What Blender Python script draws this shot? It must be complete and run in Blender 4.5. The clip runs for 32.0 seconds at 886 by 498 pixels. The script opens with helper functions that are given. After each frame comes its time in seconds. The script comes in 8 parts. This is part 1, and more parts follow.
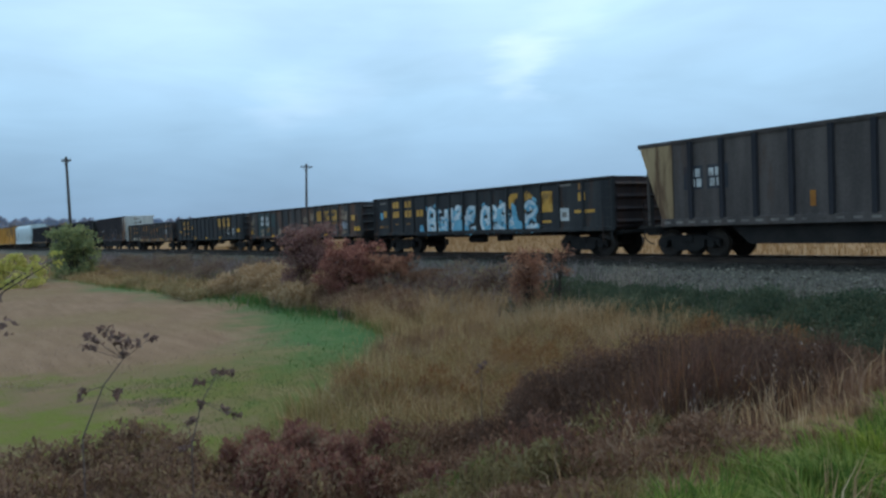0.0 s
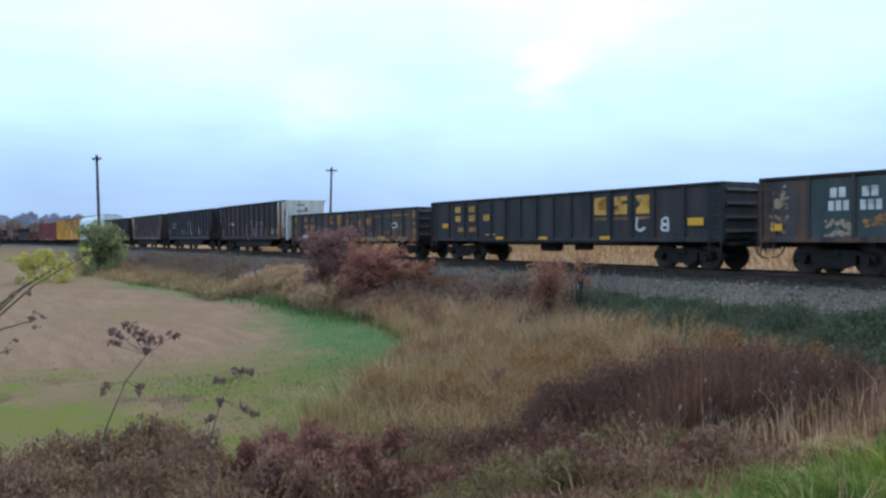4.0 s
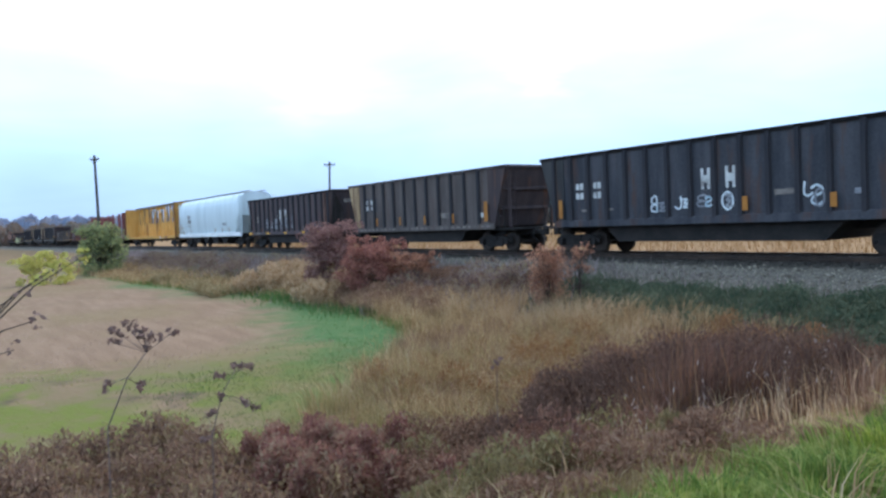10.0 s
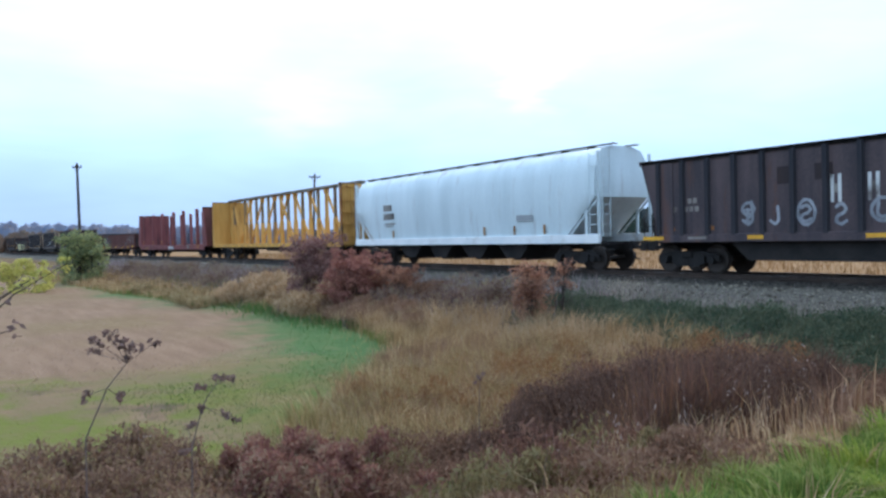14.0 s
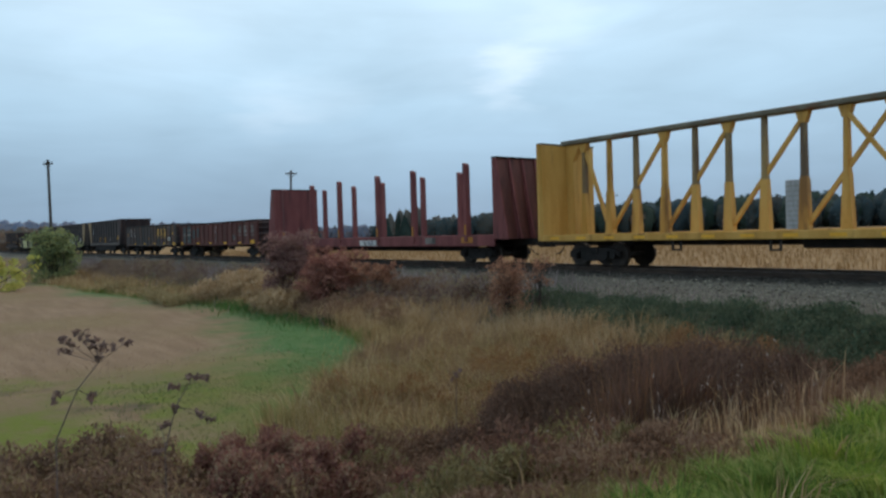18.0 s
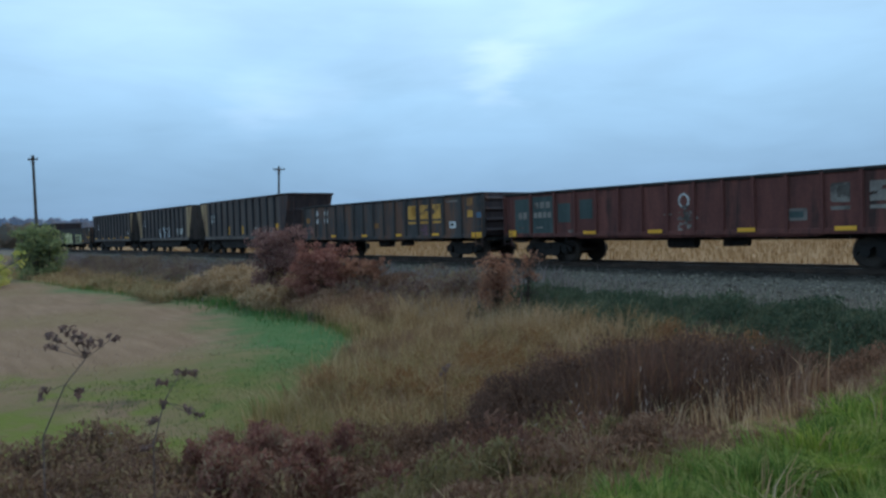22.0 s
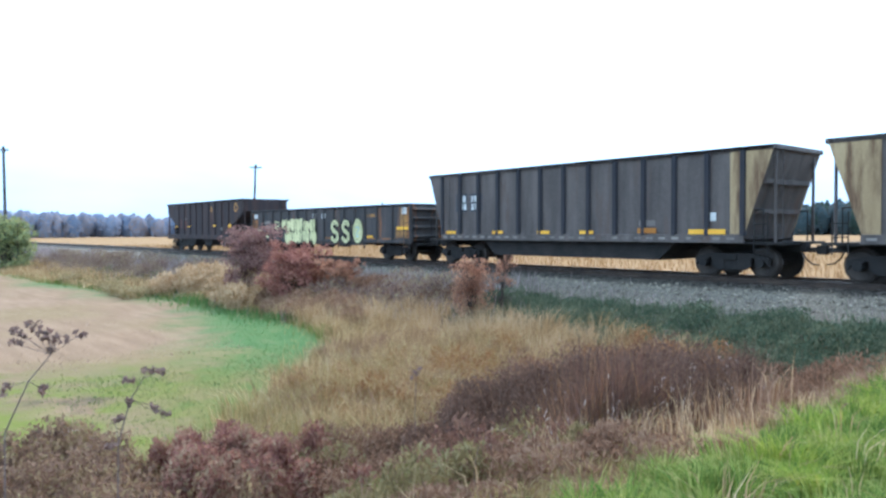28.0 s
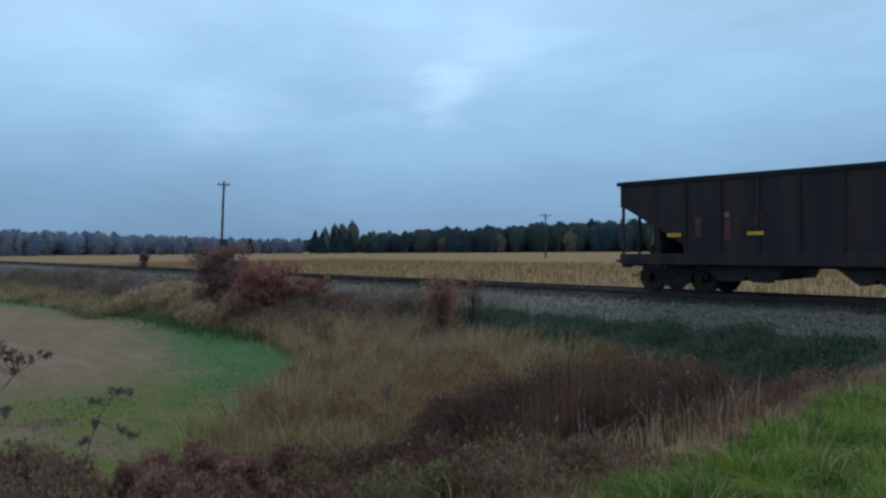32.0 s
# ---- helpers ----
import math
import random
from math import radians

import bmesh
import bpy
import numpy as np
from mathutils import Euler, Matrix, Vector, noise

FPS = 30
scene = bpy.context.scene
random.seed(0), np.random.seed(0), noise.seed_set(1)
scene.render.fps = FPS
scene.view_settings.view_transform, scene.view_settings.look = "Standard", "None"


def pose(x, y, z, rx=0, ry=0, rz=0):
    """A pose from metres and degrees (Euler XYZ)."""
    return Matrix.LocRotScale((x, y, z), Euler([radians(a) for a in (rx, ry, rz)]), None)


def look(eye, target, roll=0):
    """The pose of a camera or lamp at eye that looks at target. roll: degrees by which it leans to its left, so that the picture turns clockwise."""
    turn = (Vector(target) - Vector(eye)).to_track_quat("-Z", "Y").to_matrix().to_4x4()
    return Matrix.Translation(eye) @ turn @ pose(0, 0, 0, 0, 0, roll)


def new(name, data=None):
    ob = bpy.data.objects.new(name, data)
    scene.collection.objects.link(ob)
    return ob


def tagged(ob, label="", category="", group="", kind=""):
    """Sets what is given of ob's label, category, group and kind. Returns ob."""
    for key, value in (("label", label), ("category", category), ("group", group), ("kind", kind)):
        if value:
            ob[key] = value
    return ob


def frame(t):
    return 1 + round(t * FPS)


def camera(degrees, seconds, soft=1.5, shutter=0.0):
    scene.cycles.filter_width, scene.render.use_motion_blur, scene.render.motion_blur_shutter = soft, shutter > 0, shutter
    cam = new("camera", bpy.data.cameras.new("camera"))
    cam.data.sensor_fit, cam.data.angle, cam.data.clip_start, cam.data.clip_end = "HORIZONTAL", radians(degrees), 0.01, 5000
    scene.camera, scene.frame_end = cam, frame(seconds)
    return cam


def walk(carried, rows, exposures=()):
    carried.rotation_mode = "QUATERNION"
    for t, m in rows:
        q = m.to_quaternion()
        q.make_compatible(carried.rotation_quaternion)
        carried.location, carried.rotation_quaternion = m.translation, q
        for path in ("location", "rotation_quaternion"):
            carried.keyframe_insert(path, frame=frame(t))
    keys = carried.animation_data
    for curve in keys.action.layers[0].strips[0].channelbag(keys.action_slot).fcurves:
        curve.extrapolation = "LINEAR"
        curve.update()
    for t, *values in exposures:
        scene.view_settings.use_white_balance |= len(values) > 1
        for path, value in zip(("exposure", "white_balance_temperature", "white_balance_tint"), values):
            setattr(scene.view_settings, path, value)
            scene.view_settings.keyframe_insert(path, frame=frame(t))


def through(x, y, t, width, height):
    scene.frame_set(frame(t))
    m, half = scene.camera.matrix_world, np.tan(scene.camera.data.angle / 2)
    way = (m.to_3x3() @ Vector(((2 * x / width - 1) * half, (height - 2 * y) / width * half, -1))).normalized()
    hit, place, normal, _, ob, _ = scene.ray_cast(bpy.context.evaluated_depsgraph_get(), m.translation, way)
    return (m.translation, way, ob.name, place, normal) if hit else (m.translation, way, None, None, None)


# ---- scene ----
# ---------------------------------------------------------------- camera
cam = camera(62.2, 32.0, soft=2.6)
PATH = [
    (0.0, pose(-0.080, 0.121, 1.451, 88.04, 2.42, -0.76)),
    (0.5, pose(-0.081, 0.141, 1.441, 88.54, 2.31, -1.80)),
    (1.0, pose(-0.069, 0.133, 1.433, 87.39, 2.60, -0.57)),
    (1.5, pose(-0.061, 0.125, 1.436, 86.54, 2.72, -0.92)),
    (2.0, pose(-0.052, 0.116, 1.436, 86.28, 2.42, -1.93)),
    (2.5, pose(-0.056, 0.109, 1.443, 86.54, 1.93, -1.25)),
    (3.0, pose(-0.053, 0.105, 1.445, 86.47, 2.19, -0.08)),
    (3.5, pose(-0.065, 0.090, 1.449, 88.69, 0.84, 0.95)),
    (5.5, pose(-0.009, -0.001, 1.464, 88.04, 1.41, 1.42)),
    (6.0, pose(-0.008, -0.015, 1.461, 89.37, 1.05, 0.34)),
    (6.5, pose(-0.000, -0.034, 1.460, 90.72, 1.94, 0.54)),
    (7.0, pose(-0.000, -0.028, 1.457, 89.97, 2.02, 0.45)),
    (7.5, pose(0.001, -0.016, 1.457, 89.03, 2.50, 0.64)),
    (8.0, pose(0.006, -0.017, 1.460, 88.71, 2.54, 0.16)),
    (8.5, pose(0.011, -0.017, 1.460, 88.19, 2.67, 0.09)),
    (9.0, pose(0.013, -0.016, 1.456, 88.08, 2.73, -0.00)),
    (9.5, pose(0.010, -0.012, 1.457, 88.07, 2.38, 0.12)),
    (10.0, pose(0.007, -0.008, 1.451, 87.91, 2.46, 1.04)),
    (10.5, pose(0.004, -0.003, 1.449, 87.90, 3.68, -0.80)),
    (11.0, pose(0.003, 0.012, 1.450, 88.16, 3.94, -1.33)),
    (11.5, pose(0.001, 0.027, 1.446, 87.17, 3.22, -2.28)),
    (12.0, pose(0.002, 0.023, 1.443, 88.10, 1.94, -0.88)),
    (12.5, pose(-0.005, 0.021, 1.449, 88.04, 1.26, -0.50)),
    (13.0, pose(0.002, -0.004, 1.459, 88.83, 1.87, -0.45)),
    (13.5, pose(0.010, -0.029, 1.455, 88.90, 1.48, -0.63)),
    (14.0, pose(-0.002, -0.025, 1.454, 88.98, 1.50, -0.19)),
    (14.5, pose(-0.001, -0.021, 1.453, 88.53, 1.32, 0.68)),
    (16.5, pose(-0.000, -0.027, 1.456, 89.22, 0.76, -0.56)),
    (17.0, pose(0.008, -0.034, 1.461, 89.13, 1.97, -1.24)),
    (17.5, pose(0.022, -0.020, 1.460, 88.24, 2.01, -1.73)),
    (18.0, pose(0.014, -0.018, 1.458, 88.67, 1.65, -1.94)),
    (18.5, pose(0.007, -0.016, 1.454, 87.88, 1.92, -0.93)),
    (19.0, pose(0.020, -0.021, 1.454, 87.39, 2.25, -1.18)),
    (19.5, pose(0.025, -0.017, 1.452, 86.92, 2.18, -1.34)),
    (20.0, pose(0.022, -0.028, 1.454, 87.54, 1.86, -1.66)),
    (20.5, pose(0.021, -0.034, 1.451, 88.78, 1.47, -2.00)),
    (21.0, pose(0.024, -0.035, 1.457, 88.25, 1.93, -2.17)),
    (21.5, pose(0.028, -0.037, 1.450, 88.48, 2.41, -2.12)),
    (22.0, pose(0.016, -0.032, 1.451, 88.31, 1.74, -2.82)),
    (22.5, pose(0.019, -0.032, 1.449, 88.21, 1.77, -2.28)),
    (23.0, pose(0.019, -0.026, 1.444, 88.87, 1.00, -2.28)),
    (23.5, pose(0.019, -0.025, 1.449, 88.41, 1.22, -2.60)),
    (24.0, pose(0.019, -0.024, 1.448, 88.23, 1.25, -2.50)),
    (24.5, pose(0.019, -0.023, 1.450, 88.23, 1.18, -2.48)),
    (25.0, pose(0.020, -0.032, 1.449, 88.55, 1.07, -2.49)),
    (25.5, pose(0.017, -0.024, 1.450, 87.85, 1.30, -2.30)),
    (27.5, pose(0.033, -0.047, 1.452, 87.78, 0.80, -4.06)),
    (28.0, pose(0.039, -0.057, 1.459, 88.52, 0.23, -4.65)),
    (28.5, pose(0.034, -0.063, 1.452, 89.08, 0.83, -4.10)),
    (29.0, pose(0.025, -0.072, 1.463, 90.29, -0.39, -4.39)),
    (29.5, pose(0.037, -0.082, 1.450, 90.62, -0.06, -4.86)),
    (29.6, pose(0.033, -0.078, 1.452, 90.23, 0.02, -5.37)),
    (29.8, pose(0.026, -0.069, 1.457, 89.39, 0.19, -5.22)),
    (30.0, pose(0.018, -0.060, 1.462, 89.63, 0.35, -4.30)),
    (30.2, pose(0.019, -0.054, 1.458, 88.41, 0.40, -4.43)),
    (30.4, pose(0.019, -0.049, 1.453, 89.19, 0.46, -4.57)),
    (30.5, pose(0.019, -0.046, 1.450, 89.65, 0.48, -4.76)),
    (30.6, pose(0.018, -0.052, 1.451, 89.20, 0.44, -5.19)),
    (30.8, pose(0.017, -0.063, 1.451, 89.89, 0.34, -5.59)),
    (31.0, pose(0.016, -0.075, 1.452, 90.28, 0.24, -6.14)),
    (31.2, pose(0.017, -0.074, 1.453, 90.44, 0.31, -6.35)),
    (31.5, pose(0.019, -0.073, 1.455, 89.98, 0.40, -6.70)),
    (32.0, pose(0.020, -0.077, 1.460, 89.84, 0.36, -6.98)),
]
EXPOSURES = [
    (0.0, 0.0, 6300, 12), (1.5, 0.12, 6300, 12), (2.0, 0.45, 6350, 14), (2.5, 0.82, 6250, 24), (3.5, 0.74, 6250, 24), (5.5, 0.0, 6200, 12), (6.0, -0.12, 6000, 10), (7.0, -0.38, 5850, 10), (7.6, -0.12, 6050, 12), (8.5, 0.1, 6250, 15),
    (9.0, 0.28, 6250, 18), (9.6, 0.6, 6200, 17), (10.0, 0.95, 6150, 22), (11.0, 1.32, 6150, 20), (12.5, 1.36, 5950, 20), (13.5, 1.08, 6000, 21), (14.0, 0.82, 6200, 23), (14.5, 0.45, 6600, 18),
    (16.5, 0.0, 7450, 17), (17.5, -0.05, 7300, 17), (18.0, -0.02, 6950, 15), (19.0, -0.05, 6200, 12), (20.0, 0.15, 6150, 10), (21.0, -0.1, 5950, 10), (22.0, -0.08, 5950, 11), (23.5, -0.02, 6150, 12), (24.0, 0.05, 6300, 13), (25.0, 0.22, 6650, 20), (25.5, 0.35, 6650, 20),
    (27.5, 1.7, 6100, 18), (28.5, 1.65, 6100, 18), (29.0, 1.27, 6050, 17), (29.4, 0.4, 6250, 13), (29.8, -0.05, 6050, 10), (30.2, -0.25, 5900, 10), (32.0, -0.35, 5800, 10),
]
walk(cam, PATH, EXPOSURES)

# ---------------------------------------------------------------- light
SUN_EL, SUN_ROT = radians(48), radians(20)
world = bpy.data.worlds.new("overcast_sky")
scene.world = world
world.use_nodes = True
wn, wl = world.node_tree.nodes, world.node_tree.links
wn.clear()


def wnode(kind, **kw):
    n = wn.new(kind)
    for k, v in kw.items():
        n.inputs[k].default_value = v
    return n


tc = wn.new("ShaderNodeTexCoord")
sep = wn.new("ShaderNodeSeparateXYZ")
wl.new(tc.outputs["Generated"], sep.inputs[0])
grad = wn.new("ShaderNodeValToRGB")
for e in range(2):
    grad.color_ramp.elements.new(0.5)
for e, (p, c) in zip(grad.color_ramp.elements, ((0.0, (0.24, 0.385, 0.56)), (0.06, (0.295, 0.48, 0.67)), (0.17, (0.465, 0.735, 0.96)), (0.36, (0.63, 0.91, 1.12)))):
    e.position, e.color = p, (*c, 1)
wl.new(sep.outputs["Z"], grad.inputs[0])
flat = wn.new("ShaderNodeMapping")
flat.inputs["Scale"].default_value = (1.0, 1.0, 2.2)
flat.inputs["Location"].default_value = (0.35, 0.1, 0.0)
wl.new(tc.outputs["Generated"], flat.inputs[0])
cloud = wnode("ShaderNodeTexNoise", Scale=3.0, Detail=4.0, Roughness=0.5, Distortion=0.2)
wl.new(flat.outputs[0], cloud.inputs["Vector"])
crange = wnode("ShaderNodeMapRange")
for k, v in zip((1, 2, 3, 4), (0.3, 0.72, 0.93, 1.1)):
    crange.inputs[k].default_value = v
wl.new(cloud.outputs["Fac"], crange.inputs[0])
bright, thin = crange.outputs[0], 0.0
# broken layers in the cloud, drawn out along the horizon
lay = wn.new("ShaderNodeMapping")
lay.inputs["Scale"].default_value = (1.0, 1.0, 4.5)
wl.new(tc.outputs["Generated"], lay.inputs[0])
layers = wnode("ShaderNodeTexNoise", Scale=4.2, Detail=5.0, Roughness=0.55, Distortion=0.5)
wl.new(lay.outputs[0], layers.inputs["Vector"])
lrange = wnode("ShaderNodeMapRange")
for k, v in zip((1, 2, 3, 4), (0.32, 0.68, -0.055, 0.06)):
    lrange.inputs[k].default_value = v
wl.new(layers.outputs["Fac"], lrange.inputs[0])
both = wn.new("ShaderNodeMath")
both.operation = "ADD"
wl.new(bright, both.inputs[0])
wl.new(lrange.outputs[0], both.inputs[1])
bright = both.outputs[0]
# ragged edges for the thin places below
rag = wnode("ShaderNodeTexNoise", Scale=9.0, Detail=4.0, Roughness=0.55)
wl.new(lay.outputs[0], rag.inputs["Vector"])
torn = wn.new("ShaderNodeVectorMath")
torn.operation = "MULTIPLY_ADD"
torn.inputs[1].default_value = (0.12, 0.12, 0.06)
wl.new(rag.outputs["Color"], torn.inputs[0])
wl.new(tc.outputs["Generated"], torn.inputs[2])
whole = wn.new("ShaderNodeVectorMath")
whole.operation = "SUBTRACT"
whole.inputs[1].default_value = (0.06, 0.06, 0.03)
wl.new(torn.outputs[0], whole.inputs[0])
# thin places in the cloud where the sun almost comes through: compass angle, height, reach, gain
for az, el, reach, gain in ((7.2, 11.6, 0.06, 0.2), (8.6, 13.2, 0.06, 0.11), (10.8, 15.0, 0.07, 0.09), (13.0, 16.5, 0.08, 0.06), (5.5, 14.5, 0.13, 0.06), (-9.0, 9.9, 0.06, 0.08), (-11.5, 9.7, 0.06, 0.09), (-6.0, 10.2, 0.06, 0.05), (-20.0, 19.0, 0.22, 0.08)):
    near = wn.new("ShaderNodeVectorMath")
    near.operation = "DISTANCE"
    near.inputs[1].default_value = (math.sin(radians(az)) * math.cos(radians(el)), math.cos(radians(az)) * math.cos(radians(el)), math.sin(radians(el)))
    wl.new(whole.outputs[0], near.inputs[0])
    fall = wn.new("ShaderNodeMapRange")
    fall.interpolation_type = "SMOOTHSTEP"
    for k, v in zip((1, 2, 3, 4), (0.0, reach, gain, 0.0)):
        fall.inputs[k].default_value = v
    wl.new(near.outputs["Value"], fall.inputs[0])
    plus = wn.new("ShaderNodeMath")
    plus.operation = "ADD"
    wl.new(bright, plus.inputs[0])
    wl.new(fall.outputs[0], plus.inputs[1])
    bright = plus.outputs[0]
    more = wn.new("ShaderNodeMath")
    more.operation = "MULTIPLY_ADD"
    more.inputs[1].default_value = 1.1
    wl.new(fall.outputs[0], more.inputs[0])
    if isinstance(thin, float):
        more.inputs[2].default_value = thin
    else:
        wl.new(thin, more.inputs[2])
    thin = more.outputs[0]
cmul = wn.new("ShaderNodeVectorMath")
cmul.operation = "SCALE"
wl.new(grad.outputs[0], cmul.inputs[0])
wl.new(bright, cmul.inputs["Scale"])
whiter = wn.new("ShaderNodeMix")
whiter.data_type = "RGBA"
wl.new(thin, whiter.inputs[0])
wl.new(cmul.outputs[0], whiter.inputs[6])
whiter.inputs[7].default_value = (0.96, 1.0, 1.04, 1)
sky = wn.new("ShaderNodeTexSky")
sky.sky_type, sky.sun_disc = "NISHITA", False
sky.sun_elevation, sky.sun_rotation = SUN_EL, SUN_ROT
bg_sky = wnode("ShaderNodeBackground", Strength=0.05)
wl.new(sky.outputs[0], bg_sky.inputs[0])
bg_cloud = wnode("ShaderNodeBackground", Strength=1.0)
wl.new(whiter.outputs[2], bg_cloud.inputs[0])
mixw = wn.new("ShaderNodeMixShader")
mixw.inputs[0].default_value = 0.92
wl.new(bg_sky.outputs[0], mixw.inputs[1])
wl.new(bg_cloud.outputs[0], mixw.inputs[2])
wo = wn.new("ShaderNodeOutputWorld")
wl.new(mixw.outputs[0], wo.inputs[0])

sun_data = bpy.data.lights.new("sun", "SUN")
sun_data.energy, sun_data.angle, sun_data.color = 1.5, radians(40), (1.0, 0.86, 0.68)
sun = new("sun", sun_data)
sun.matrix_world = look((0, 0, 60), (-40 * math.sin(SUN_ROT), -40 * math.cos(SUN_ROT), 60 - 40 * math.tan(SUN_EL)))


# ---------------------------------------------------------------- materials
def material(name, colours, scale=1.5, fine=14.0, rough=0.75, bump=0.25, metal=0.0, island=0.0, rust=None, rust_amount=0.0, streak=False, spec=0.3):
    """Two scales of noise between the colours; island: share of the colour that differs from piece to piece."""
    m = bpy.data.materials.new(name)
    m.use_nodes = True
    n, l = m.node_tree.nodes, m.node_tree.links
    b = n["Principled BSDF"]
    b.inputs["Roughness"].default_value, b.inputs["Metallic"].default_value = rough, metal
    b.inputs["Specular IOR Level"].default_value = spec
    co = n.new("ShaderNodeTexCoord")
    mp = n.new("ShaderNodeMapping")
    mp.inputs["Scale"].default_value = (1.6, 1.6, 0.25) if streak else (1, 1, 1)
    l.new(co.outputs["Object"], mp.inputs[0])
    a = n.new("ShaderNodeTexNoise")
    a.inputs["Scale"].default_value, a.inputs["Detail"].default_value = scale, 4
    f = n.new("ShaderNodeTexNoise")
    f.inputs["Scale"].default_value, f.inputs["Detail"].default_value = fine, 3
    l.new(mp.outputs[0], a.inputs["Vector"])
    l.new(co.outputs["Object"], f.inputs["Vector"])
    mx = n.new("ShaderNodeMath")
    mx.operation = "MULTIPLY_ADD"
    mx.inputs[1].default_value, mx.inputs[2].default_value = 0.35, -0.17
    l.new(f.outputs["Fac"], mx.inputs[0])
    ad = n.new("ShaderNodeMath")
    ad.operation = "ADD"
    l.new(a.outputs["Fac"], ad.inputs[0])
    l.new(mx.outputs[0], ad.inputs[1])
    fac = ad.outputs[0]
    if island:
        geo = n.new("ShaderNodeNewGeometry")
        mi = n.new("ShaderNodeMix")
        mi.inputs[0].default_value = island
        l.new(fac, mi.inputs[2])
        l.new(geo.outputs["Random Per Island"], mi.inputs[3])
        fac = mi.outputs[0]
    rp = n.new("ShaderNodeValToRGB")
    els = rp.color_ramp.elements
    lo, hi = (0.02, 0.98) if island > 0.5 else (0.32, 0.68)
    while len(els) < len(colours):
        els.new(0.5)
    for i, c in enumerate(colours):
        els[i].position, els[i].color = lo + (hi - lo) * i / max(1, len(colours) - 1), (*c, 1)
    l.new(fac, rp.inputs[0])
    out = rp.outputs[0]
    if rust:
        rn = n.new("ShaderNodeTexNoise")
        rn.inputs["Scale"].default_value, rn.inputs["Detail"].default_value, rn.inputs["Roughness"].default_value = 0.9, 6, 0.65
        l.new(mp.outputs[0], rn.inputs["Vector"])
        rr = n.new("ShaderNodeMapRange")
        rr.inputs[1].default_value, rr.inputs[2].default_value = 0.62 - 0.25 * rust_amount, 0.74 - 0.25 * rust_amount
        l.new(rn.outputs["Fac"], rr.inputs[0])
        mm = n.new("ShaderNodeMix")
        mm.data_type = "RGBA"
        l.new(rr.outputs[0], mm.inputs[0])
        l.new(out, mm.inputs[6])
        mm.inputs[7].default_value = (*rust, 1)
        out = mm.outputs[2]
    l.new(out, b.inputs["Base Color"])
    if bump:
        bp = n.new("ShaderNodeBump")
        bp.inputs["Strength"].default_value, bp.inputs["Distance"].default_value = bump, 0.02
        l.new(f.outputs["Fac"], bp.inputs["Height"])
        l.new(bp.outputs[0], b.inputs["Normal"])
    return m


